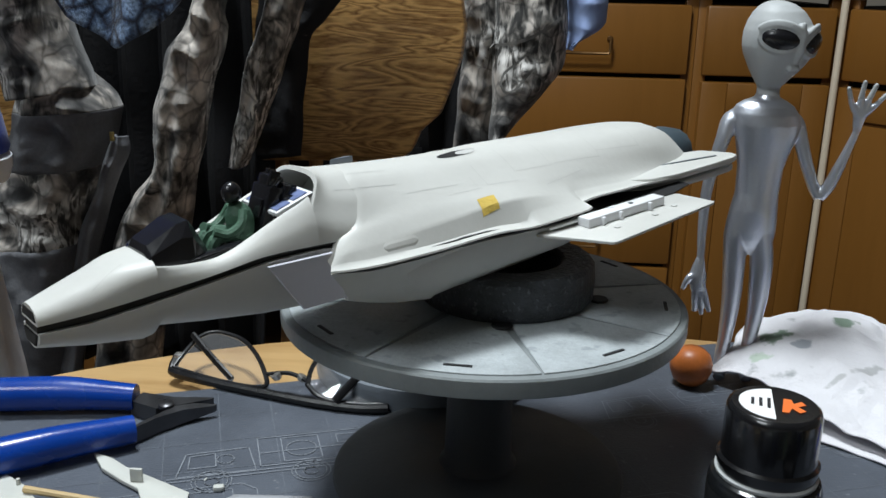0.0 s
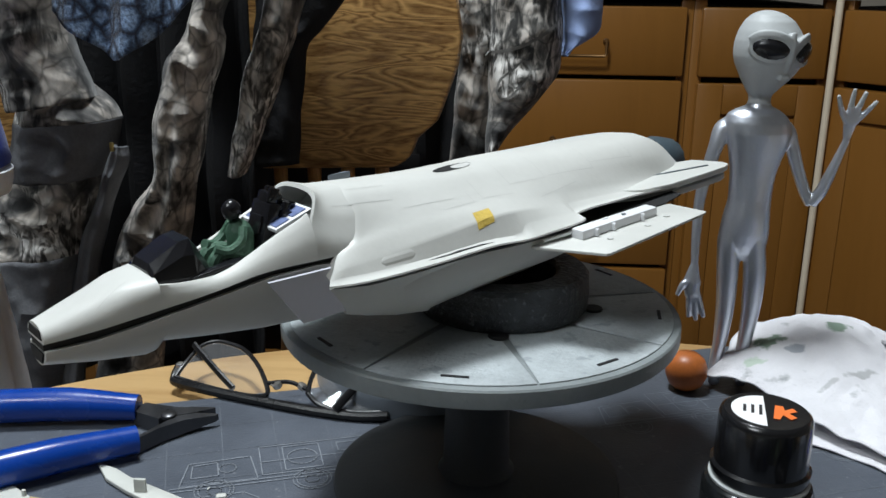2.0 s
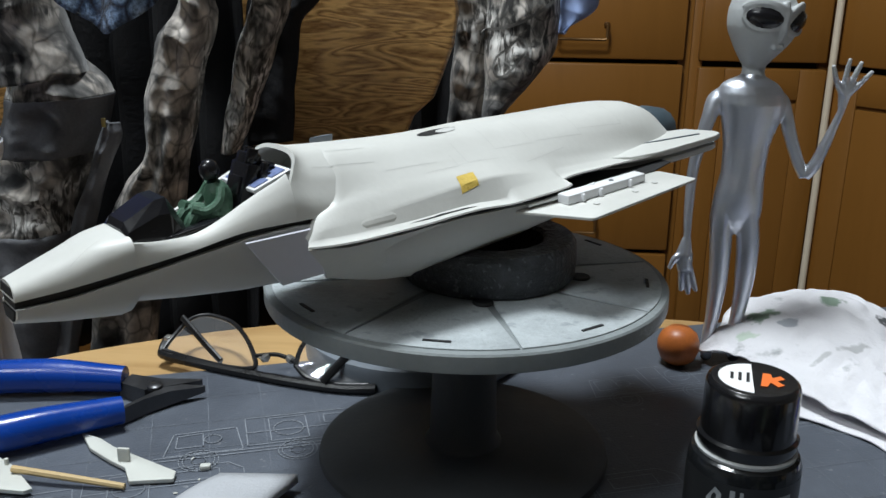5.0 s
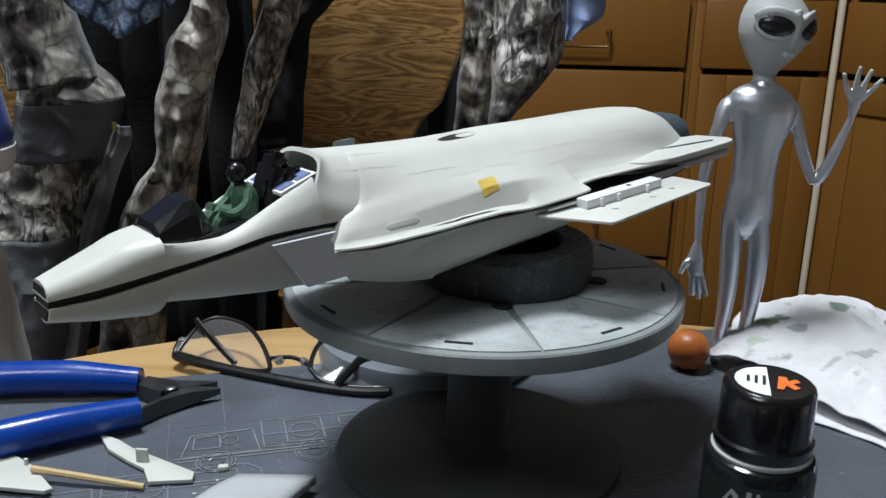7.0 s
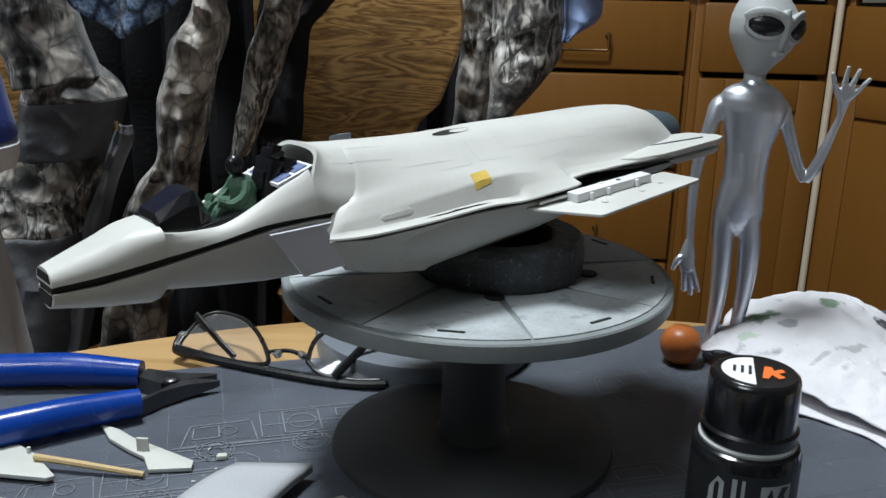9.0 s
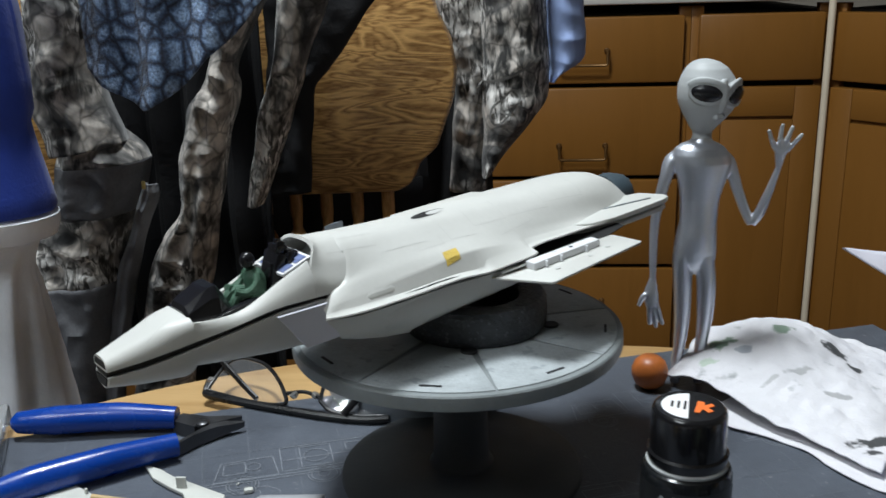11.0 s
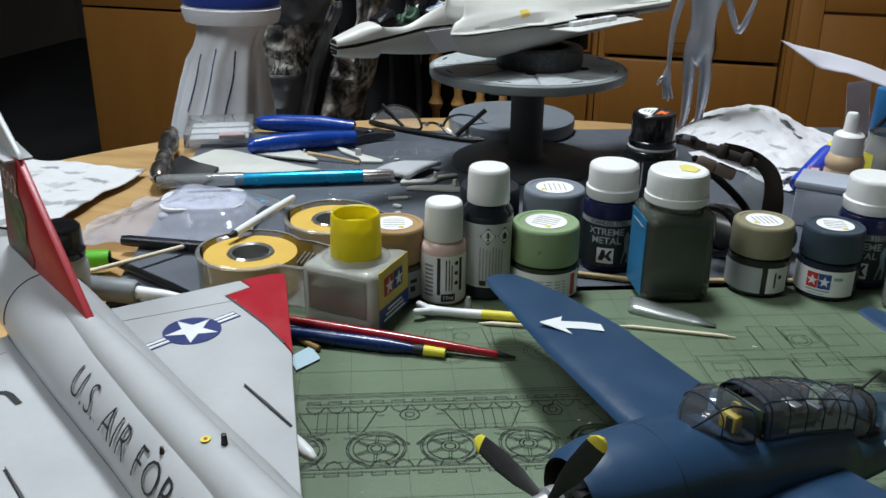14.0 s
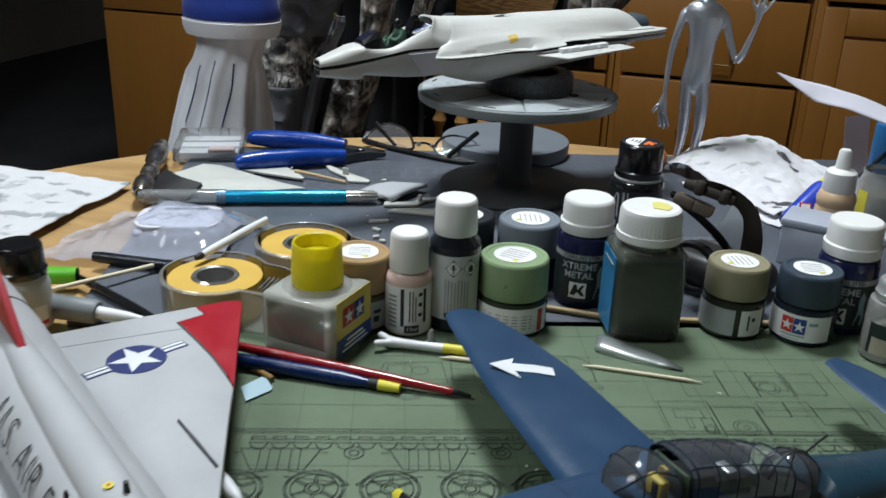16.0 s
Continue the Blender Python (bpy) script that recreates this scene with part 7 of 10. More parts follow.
outer = spline([(0.1860, 0.1900, 0.8172), (0.1960, 0.1870, 0.8165), (0.2055, 0.1870, 0.8128), (0.2145, 0.1870, 0.8048), (0.2192, 0.1880, 0.7900), (0.2195, 0.1905, 0.7760), (0.2180, 0.1940, 0.7660)], 6)
inner = spline([(0.1850, 0.1890, 0.8090), (0.1934, 0.1895, 0.8075), (0.2027, 0.1900, 0.8052), (0.2086, 0.1900, 0.7978), (0.2095, 0.1905, 0.7845), (0.2090, 0.1930, 0.7730), (0.2080, 0.1960, 0.7640)], 6)
part("strap", loft([[a, a + Vector((-0.0002, 0.0012, -0.0004)), b + Vector((-0.0002, 0.0012, -0.0004)), b] for a, b in zip(outer, inner)]), STRAP, hm, "arched dark brown strap")
part("arm", tube(spline([(0.1735, 0.1950, 0.8030), (0.1850, 0.1980, 0.7950), (0.1990, 0.2050, 0.7810), (0.2110, 0.2130, 0.7640)], 5), 0.0022, 10, None, 0.6), BLACK, hm, "black arm carrying the buckle")
part("visor", box(0.020, 0.0012, 0.022, (0, 0, 0), 0.0004), glass_mat("visor_plastic", (0.72, 0.78, 0.78), 0.08, 0.22), hm, "clear visor plate", place=pose(0.2035, 0.2060, 0.7760, -18, 22, -12))
WORN = mat("worn_brown_plastic", (0.105, 0.078, 0.062), 0.5, vary=0.3, scale=120)
part("buckle", box(0.027, 0.0130, 0.0050, (0, 0, 0), 0.0015), STRAP, hm, "dark brown buckle", place=pose(0.1895, 0.1890, 0.8085, -16, 12, -10))
part("buckle", box(0.0105, 0.0125, 0.0060, (0, 0, 0), 0.0014), WORN, hm, "worn brown buckle half", place=pose(0.1772, 0.1880, 0.8025, -14, 16, -10))
part("buckle", box(0.0110, 0.0125, 0.0062, (0, 0, 0), 0.0014), WORN, hm, "worn brown buckle half", place=pose(0.1868, 0.1870, 0.7995, -14, 16, -10))
part("loop", box(0.0050, 0.0150, 0.0078, (0, 0, 0), 0.0016), STRAP, hm, "brown strap loop", place=pose(0.1845, 0.1880, 0.8090, -16, 12, -10))
part("loop", box(0.0050, 0.0150, 0.0078, (0, 0, 0), 0.0016), STRAP, hm, "brown strap loop", place=pose(0.1970, 0.1865, 0.8062, -16, 12, -10))
part("pin", lathe([(0, 0), (0.0016, 0.0004), (0.0020, 0.0020), (0.0012, 0.0036), (0, 0.0038)], 12), GLOSSBLACK, hm, "small black pin", place=pose(0.1722, 0.1910, 0.8050))

# ---- dark blue torpedo-bomber model ----
NAVY = mat("satin_navy_paint", (0.018, 0.049, 0.105), 0.34, vary=0.10, scale=45, bump=0.06, bscale=600)
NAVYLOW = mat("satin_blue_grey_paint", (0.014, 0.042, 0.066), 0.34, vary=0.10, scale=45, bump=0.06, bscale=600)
STEEL = mat("bare_metal_paint", (0.42, 0.43, 0.44), 0.35, 0.6, vary=0.15, scale=120)
CANOPY = glass_mat("canopy_plastic", (0.44, 0.50, 0.58), 0.05, 0.07)
FRAMENAVY = mat("dark_navy_frame_paint", (0.009, 0.018, 0.034), 0.4, vary=0.1, scale=100)
BLADE = mat("black_blade_paint", (0.012, 0.012, 0.012), 0.5, vary=0.2, scale=120)
WHITEINK = mat("white_marking", (0.66, 0.68, 0.70), 0.5, vary=0.05, scale=120, bump=0)
bomber = thing("torpedo_bomber_model", "dark navy propeller bomber model with a greenhouse canopy", "model aircraft", Matrix.Translation((0.1392, -0.103, 0)) @ Matrix.Rotation(radians(43.7), 4, "Z"))
st = [(0.0045, 0.0116, 0.8076, 0.7862), (0.0065, 0.0130, 0.8090, 0.7846), (0.014, 0.0150, 0.8099, 0.7818), (0.030, 0.0165, 0.8092, 0.7788), (0.046, 0.0171, 0.8076, 0.7758), (0.056, 0.0168, 0.8040, 0.7740), (0.080, 0.0158, 0.8002, 0.7710), (0.103, 0.0145, 0.7945, 0.7690), (0.1055, 0.0143, 0.7890, 0.7690), (0.120, 0.0133, 0.7880, 0.7685), (0.1235, 0.0132, 0.7915, 0.7685), (0.150, 0.0105, 0.7855, 0.7668), (0.190, 0.0065, 0.7800, 0.7672), (0.225, 0.0035, 0.7778, 0.7698), (0.245, 0.0012, 0.7760, 0.7720)]


def hull_at(x):
    """Half width, top and bottom of the fuselage at a station."""
    for p, q in zip(st, st[1:]):
        if p[0] <= x <= q[0]:
            f = (x - p[0]) / (q[0] - p[0])
            return tuple(p[k] + (q[k] - p[k]) * f for k in (1, 2, 3))
    return st[-1][1:]


def squareness(x):
    return 0.95 - 0.10 * max(0.0, min(1.0, (x - 0.03) / 0.02))


def sill_at(x):
    """Height of the cockpit sill, where the canopy meets the fuselage."""
    w, zt, zb = hull_at(x)
    e = squareness(x)
    c = min(0.0092, 0.62 * w) / w
    return (zt + zb) / 2 + (zt - zb) / 2 * math.sqrt(1 - c ** (2 / e)) ** e


def hull_ring(x, w, zt, zb):
    c, h, e = (zt + zb) / 2, (zt - zb) / 2, squareness(x)
    ring = []
    for i in range(80):
        a = 2 * math.pi * i / 80
        y = w * math.copysign(abs(math.cos(a)) ** e, math.cos(a))
        z = c + h * math.copysign(abs(math.sin(a)) ** e, math.sin(a))
        if 0.0535 < x < 0.1205:
            z = min(z, sill_at(x))
        ring.append((x, y, z))
    return ring


xs = sorted(set([q[0] for q in st] + [0.0530, 0.0540, 0.0600, 0.066, 0.073, 0.087, 0.095, 0.112]))
rings = [hull_ring(x, w, zt, zb) for x, w, zt, zb in ((0.0110, 0.0100, 0.8062, 0.7878), (0.0052, 0.0106, 0.8068, 0.7872), (0.0040, 0.0112, 0.8074, 0.7866))]
rings += [hull_ring(x, *hull_at(x)) for x in xs]
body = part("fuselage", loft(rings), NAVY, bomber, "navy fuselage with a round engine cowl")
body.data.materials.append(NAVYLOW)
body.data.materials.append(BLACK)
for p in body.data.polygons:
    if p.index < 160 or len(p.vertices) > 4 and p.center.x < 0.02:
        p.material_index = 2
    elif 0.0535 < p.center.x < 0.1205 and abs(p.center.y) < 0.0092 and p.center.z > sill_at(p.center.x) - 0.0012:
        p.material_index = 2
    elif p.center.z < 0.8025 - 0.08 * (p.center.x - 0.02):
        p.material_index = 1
for k in range(9):
    a = 2 * math.pi * k / 9
    part("cylinder", lathe([(0, 0), (0.0022, 0), (0.0022, 0.0042), (0.0014, 0.0050), (0, 0.0050)], 10, tilt=Matrix.Translation((0.0060, 0.0045 * math.cos(a), 0.7975 + 0.0045 * math.sin(a))) @ Matrix.Rotation(-a + math.pi / 2, 4, "X")), STANDGREY, bomber)
part("hub", lathe([(0, -0.0090), (0.0015, -0.0088), (0.0028, -0.0072), (0.0033, -0.004), (0.0036, 0.0), (0.0048, 0.001), (0.0048, 0.005), (0, 0.005)], 24, tilt=Matrix.Translation((-0.0034, 0, 0.7978)) @ Matrix.Rotation(radians(90), 4, "Y") @ Matrix.Diagonal((0.88, 0.88, 0.72, 1))), STEEL, bomber, "silver propeller hub")
for k, ang in enumerate((-3.0, 121.0, 247.0)):
    prof = []
    for r, w, tw in ((0.003, 0.0013, 50), (0.008, 0.0018, 48), (0.014, 0.0028, 40), (0.022, 0.0033, 32), (0.030, 0.0031, 26), (0.0325, 0.0029, 25)):
        prof.append((r, w, tw))
    def blade_ring(r, w, tw):
        o = []
        for i in range(10):
            b_ = 2 * math.pi * i / 10
            u, v = w * math.cos(b_), 0.0006 * math.sin(b_)
            o.append((u * math.sin(radians(tw)) + v, r, u * math.cos(radians(tw))))
        return o
    m = Matrix.Translation((-0.0027, 0, 0.7980)) @ Matrix.Rotation(radians(ang), 4, "X") @ Matrix.Diagonal((0.9, 0.98, 0.9, 1))
    bl = part("propeller_blade", loft([blade_ring(*q) for q in prof]), BLADE, bomber, "matt black propeller blade", place=m)
    part("blade_tip", loft([blade_ring(*q) for q in ((0.0325, 0.0030, 25), (0.0345, 0.0026, 24), (0.0358, 0.0016, 23), (0.0363, 0.0004, 23))]), YELLOWINK, bl, "yellow blade tip")
for s in (1, -1):
    rings = []
    for y, x0, x1, z, t in ((0.010, 0.050, 0.0960, 0.7800, 0.0042), (0.030, 0.0535, 0.0965, 0.7808, 0.0036), (0.051, 0.0560, 0.0970, 0.7812, 0.0032), (0.094, 0.0618, 0.0992, 0.7816, 0.0026), (0.130, 0.0705, 0.0990, 0.7800, 0.0020), (0.152, 0.0760, 0.0970, 0.7785, 0.0014), (0.162, 0.0795, 0.0945, 0.7778, 0.0009), (0.1655, 0.0835, 0.0905, 0.7775, 0.0004)):
        ring = []
        for i in range(20):
            a = 2 * math.pi * i / 20
            cx = (1 - math.cos(a)) / 2
            th = t * (1.6 * math.sqrt(max(cx, 0)) * (1 - cx) * 1.6 + 0.05)
            ring.append((x0 + (x1 - x0) * cx, s * y, z + (0.0035 if s < 0 else 0) + (th if math.sin(a) >= 0 else -th * 0.6)))
        rings.append(ring)
    wing = part("wing", loft(rings), NAVY, bomber, "tapered navy wing")
    rings = []
    for y, x0, x1, z in ((0.003, 0.193, 0.223, 0.7748), (0.030, 0.197, 0.221, 0.7748), (0.055, 0.203, 0.219, 0.7748), (0.066, 0.207, 0.216, 0.7748)):
        rings.append([(x0 + (x1 - x0) * (1 - math.cos(a)) / 2, s * y, z + 0.0012 * math.sin(a)) for a in [2 * math.pi * i / 14 for i in range(14)]])
    part("stabiliser", loft(rings), NAVY, bomber, "navy tailplane half")
    leg = part("gear_leg", tube([(0.066, s * 0.036, 0.781), (0.062, s * 0.037, 0.760)], 0.0012, 8), STEEL, bomber)
    part("wheel", lathe([(0, -0.0022), (0.005, -0.0026), (0.0082, -0.0016), (0.0086, 0), (0.0082, 0.0016), (0.005, 0.0026), (0, 0.0022)], 24, tilt=Matrix.Translation((0.061, s * 0.0385, TOP + 0.0086)) @ Matrix.Rotation(radians(90), 4, "X")), BLACK, leg, "black rubber wheel")
ar = [(-0.0122, 0.0), (-0.0030, 0.0070), (-0.0036, 0.0026), (0.0050, 0.0034), (0.0120, 0.0028), (0.0130, -0.0030), (0.0050, -0.0026), (-0.0020, -0.0032), (0.0004, -0.0082)]
part("white_arrow", slab(ar, 0, 0.0002), WHITEINK, bomber, "white painted arrow", smooth=False, place=pose(0.0790, 0.0990, 0.7843, -1.4, 2.5, -34))
part("fin", slab([(0.162, 0.783), (0.190, 0.788), (0.214, 0.814), (0.222, 0.824), (0.236, 0.822), (0.243, 0.796), (0.241, 0.775)], -0.0012, 0.0012, 0.0005), NAVY, bomber, "navy tail fin", place=Matrix.Rotation(radians(90), 4, "X"))


def glazing(stations, name, words, bars, rails):
    """A clear hood over the cockpit: hoops of plastic between stations, with navy bars across and along it."""
    hoops = []
    for x, w, zt in stations:
        z0 = sill_at(x) + 0.0002 if x > 0.05 else 0.8060
        hoops.append([(x, -w, z0)] + [(x, -w * math.copysign(abs(math.cos(a)) ** 0.8, math.cos(a)), z0 + (zt - z0) * (0.50 + 0.50 * math.sin(a) ** 0.9)) for a in [math.pi * i / 16 for i in range(17)]] + [(x, w, z0)])
    hood_ = part(name, loft(hoops, cap=False, closed=False), CANOPY, bomber, words)
    for k, r in bars:
        part("canopy_frame", tube(hoops[k], r, 6), FRAMENAVY, hood_, "navy canopy frame")
    for q in rails:
        part("canopy_frame", tube([g_[q] for g_ in hoops], 0.00024 if 0 < q < 18 else 0.00055, 6), FRAMENAVY, hood_, "navy canopy rail")
    return hood_


glazing([(0.0425, 0.0030, 0.8080), (0.0450, 0.0058, 0.8112), (0.0485, 0.0076, 0.8143), (0.0525, 0.0086, 0.8156), (0.0570, 0.0091, 0.8140), (0.0600, 0.0092, 0.8120)], "windscreen", "clear rounded windscreen with navy bars", ((2, 0.0002), (5, 0.0003)), (0, 5, 13, 18))
glazing([(0.0640, 0.0092, 0.8128), (0.0660, 0.0092, 0.8132), (0.0735, 0.0092, 0.8116), (0.0810, 0.0092, 0.8098), (0.0885, 0.0092, 0.8076), (0.0960, 0.0091, 0.8052), (0.1045, 0.0088, 0.8020)], "canopy", "clear greenhouse canopy with navy frames", ((0, 0.0003), (1, 0.0003), (2, 0.00022), (3, 0.00022), (4, 0.00022), (5, 0.00022), (6, 0.0003)), (0, 5, 13, 18))
YSEAT = mat("yellow_seat_paint", (0.62, 0.46, 0.05), 0.5, vary=0.2, scale=200)
seat_ = part("seat", box(0.0036, 0.0065, 0.0062, (0.0590, -0.001, 0.8010), 0.0012), YSEAT, bomber, "yellow pilot seat")
part("headrest", box(0.0020, 0.0030, 0.0030, (0.0604, -0.001, 0.8068), 0.0007), YSEAT, seat_, "yellow headrest")
part("harness", box(0.0006, 0.0020, 0.0055, (0.0569, -0.0022, 0.8012), 0.0002), BLACK, seat_, "dark harness strap")
part("bulkhead", box(0.0012, 0.0150, 0.0085, (0.0645, 0, 0.8005), 0.0004), mat("interior_green", (0.05, 0.08, 0.05), 0.5, vary=0.2), bomber, "dark green bulkhead")
gear = part("radio_gear", loft([[(x, s_ * w, z) for s_, z in ((-1, z0), (-1, z1 - 0.002), (-0.7, z1), (0.7, z1), (1, z1 - 0.002), (1, z0))] for x, w, z0, z1 in ((0.0668, 0.0066, 0.7990, 0.8062), (0.0760, 0.0066, 0.7975, 0.8046), (0.0765, 0.0060, 0.7975, 0.8020), (0.0900, 0.0058, 0.7950, 0.7998))]), BLACK, bomber, "dark interior gear", smooth=False)
part("control_box", box(0.0035, 0.0060, 0.0030, (0.0840, -0.001, 0.8002), 0.0006), STEEL, gear, "small grey control box")
part("rear_seat", box(0.0030, 0.0060, 0.0050, (0.0955, 0, 0.7938), 0.0010), mat("grey_seat_paint", (0.22, 0.24, 0.26), 0.5, vary=0.2), bomber, "grey rear seat")
tu = bmesh.new()
bmesh.ops.create_uvsphere(tu, u_segments=28, v_segments=18, radius=0.0088, matrix=Matrix.Translation((0.1128, 0, 0.7905)))
tur = part("turret", tu, CANOPY, bomber, "clear ball turret")
for ang in (0, 55, 90, 125):
    part("turret_frame", tube([(0.1128 + 0.0089 * math.cos(a) * math.sin(radians(ang)), 0.0089 * math.cos(a) * math.cos(radians(ang)), 0.7905 + 0.0089 * math.sin(a)) for a in [2 * math.pi * i / 28 for i in range(29)]], 0.00028, 5), BLADE, tur, "dark turret frame")
part("gun", tube([(0.1128, 0, 0.795), (0.129, 0.002, 0.7995)], 0.0004, 7), BLACK, tur, "thin gun barrel")
part("tail_wheel", lathe([(0, -0.001), (0.003, -0.001), (0.0034, 0), (0.003, 0.001), (0, 0.001)], 16, tilt=Matrix.Translation((0.206, 0, TOP + 0.0034)) @ Matrix.Rotation(radians(90), 4, "X")), BLACK, bomber)
part("tail_strut", tube([(0.203, 0, 0.770), (0.206, 0, 0.7535)], 0.0008, 6), STEEL, bomber)


def on_flank(ob, x, z, lift):
    """Lay a flat marking on the fuselage's side: its x along the hull, its y up."""
    fine = bmesh.new()
    fine.from_mesh(ob.data)
    bmesh.ops.triangulate(fine, faces=fine.faces)
    for _ in range(2):
        bmesh.ops.subdivide_edges(fine, edges=[e for e in fine.edges if e.calc_length() > 0.0012], cuts=1)
        bmesh.ops.triangulate(fine, faces=fine.faces)
    fine.to_mesh(ob.data)
    fine.free()
    for v in ob.data.vertices:
        xx, zz = x + v.co.x, z + v.co.y
        w, zt, zb = hull_at(xx)
        e = squareness(xx)
        q = max(-0.95, min(0.95, (zz - (zt + zb) / 2) / ((zt - zb) / 2)))
        sn = abs(q) ** (1 / e)
        v.co = Vector((xx, -w * math.sqrt(1 - sn * sn) ** e - lift - v.co.z, zz))


NUMBERGREY = mat("pale_grey_marking", (0.36, 0.42, 0.46), 0.5, vary=0.2, scale=200, bump=0)
for words, x, z, size in (("307", 0.0150, 0.7910, 0.0052), ("307", 0.1240, 0.7808, 0.0106)):
    on_flank(text_part("number", words, size, NUMBERGREY, bomber, Matrix(), "pale painted number"), x, z, 0.0003)
disc_ = part("insignia", lathe([(0, 0), (0.0056, 0), (0.0056, 0.0001), (0, 0.0001)], 30), BLADE, bomber, "dark round insignia with a white star", smooth=False)
on_flank(disc_, 0.1555, 0.7780, 0.0002)
for name, o_ in (("white_star", star(0, 0, 0.0054)), ("white_bar", [(-0.0105, -0.0018), (-0.0062, -0.0018), (-0.0062, 0.0018), (-0.0105, 0.0018)]), ("white_bar", [(0.0062, -0.0018), (0.0105, -0.0018), (0.0105, 0.0018), (0.0062, 0.0018)])):
    on_flank(part(name, slab(o_, 0, 0.0001), WHITEINK, disc_, "white marking", smooth=False), 0.1555, 0.7780, 0.0004)
part("panel_line", tube([(0.0300, 0.0172 * math.cos(a), 0.79385 + 0.01545 * math.sin(a)) for a in [2 * math.pi * i / 36 for i in range(37)]], 0.00010, 4), BLADE, bomber, "thin panel joint")
part("panel_line", tube([(0.0460, 0.0172 * math.cos(a), 0.7917 + 0.0160 * math.sin(a)) for a in [2 * math.pi * i / 36 for i in range(37)]], 0.00008, 4), BLADE, bomber, "thin panel joint")

# ---- white delta-wing jet model ----
AIRGREY = mat("semi_gloss_light_grey_paint", (0.425, 0.438, 0.455), 0.38, vary=0.07, scale=40, bump=0.04, bscale=500)
AIRRED = mat("semi_gloss_red_paint", (0.34, 0.012, 0.022), 0.38, vary=0.08, scale=50, bump=0.04)
delta = thing("delta_wing_jet_model", "light grey delta-wing jet model with red wing tips and tail", "model aircraft", Matrix.Translation((-0.0244, -0.0592, 0)) @ Matrix.Rotation(radians(-36.8), 4, "Z"))
st2 = [(-0.108, 0.0118, 0.7895, 0.0118), (-0.095, 0.0142, 0.7890, 0.0142), (-0.070, 0.0160, 0.7880, 0.0160), (-0.040, 0.0168, 0.7872, 0.0168), (0.0, 0.0165, 0.7868, 0.0168), (0.05, 0.0158, 0.7868, 0.0166), (0.10, 0.0168, 0.7866, 0.0168), (0.13, 0.0162, 0.7862, 0.0165), (0.17, 0.0130, 0.7850, 0.0135), (0.21, 0.0090, 0.7835, 0.0095), (0.25, 0.0048, 0.7820, 0.0050), (0.275, 0.0010, 0.7812, 0.0010)]
rings = []
for x, w, c, h in st2:
    rings.append([(x, w * math.cos(a), c + h * math.sin(a)) for a in [2 * math.pi * i / 44 for i in range(44)]])
part("fuselage", loft(rings), AIRGREY, delta, "light grey tapered fuselage")
rings = []
for x, w, z in ((-0.060, 0.0030, 0.8040), (-0.02, 0.0045, 0.8060), (0.02, 0.0058, 0.8066), (0.06, 0.0064, 0.8068), (0.10, 0.0066, 0.8070), (0.128, 0.0068, 0.8075), (0.138, 0.0068, 0.8075)):
    rings.append([(x, w * a, z - b) for a, b in ((-1.2, 0.0080), (-1.05, 0.0042), (-0.85, 0.0020), (-0.45, 0.0004), (0, 0), (0.45, 0.0004), (0.85, 0.0020), (1.05, 0.0042), (1.2, 0.0080))])
part("dorsal_spine", loft(rings, True), AIRGREY, delta, "raised spine")
for s in (-1, 1):
    part("root_joint", tube([(x, s * y, 0.7801) for x, y in ((-0.058, 0.0150), (0.0, 0.0149), (0.05, 0.0143), (0.10, 0.0150), (0.116, 0.0148))], 0.00045, 6), mat("grimy_joint", (0.17, 0.165, 0.16), 0.7, vary=0.5, scale=120), delta, "grimy joint at the wing root")
    part("spine_joint", tube([(x, s * w * 1.16, z - 0.0062) for x, w, z in ((-0.055, 0.0032, 0.8042), (-0.02, 0.0045, 0.8060), (0.02, 0.0058, 0.8066), (0.06, 0.0064, 0.8068), (0.10, 0.0066, 0.8070), (0.128, 0.0068, 0.8075))], 0.00030, 6), mat("grimy_joint", (0.17, 0.165, 0.16), 0.7, vary=0.5, scale=120), delta, "grimy joint along the raised spine")
rings = []
for x, w, z in ((0.128, 0.0060, 0.8066), (0.138, 0.0068, 0.8082), (0.150, 0.0070, 0.8078), (0.163, 0.0062, 0.8035), (0.176, 0.0030, 0.7965)):
    rings.append([(x, w * a, z - b) for a, b in ((-1.3, 0.0095), (-1.05, 0.0045), (-0.55, 0.0006), (0, 0), (0.55, 0.0006), (1.05, 0.0045), (1.3, 0.0095))])
can2 = part("canopy", loft(rings, True), AIRGREY, delta, "grey-framed canopy hood")
for s in (1, -1):
    rings = []
    for x, w, z in ((0.1385, 0.0069, 0.8082), (0.150, 0.0071, 0.8078), (0.163, 0.0063, 0.8035), (0.171, 0.0046, 0.7992)):
        f = 0.25 if x < 0.139 else 0.0
        rings.append([(x, s * w * a * 1.02, z - b + 0.0003) for a, b in ((0.42 + f, 0.0004 + 0.9 * f * 0.004), (0.75, 0.0020), (1.05, 0.0045), (1.20 - 0.3 * f, 0.0078 - 3 * f * 0.004))])
    part("canopy_pane", loft(rings, cap=False, closed=False), GLOSSBLACK, can2, "glossy black canopy pane")
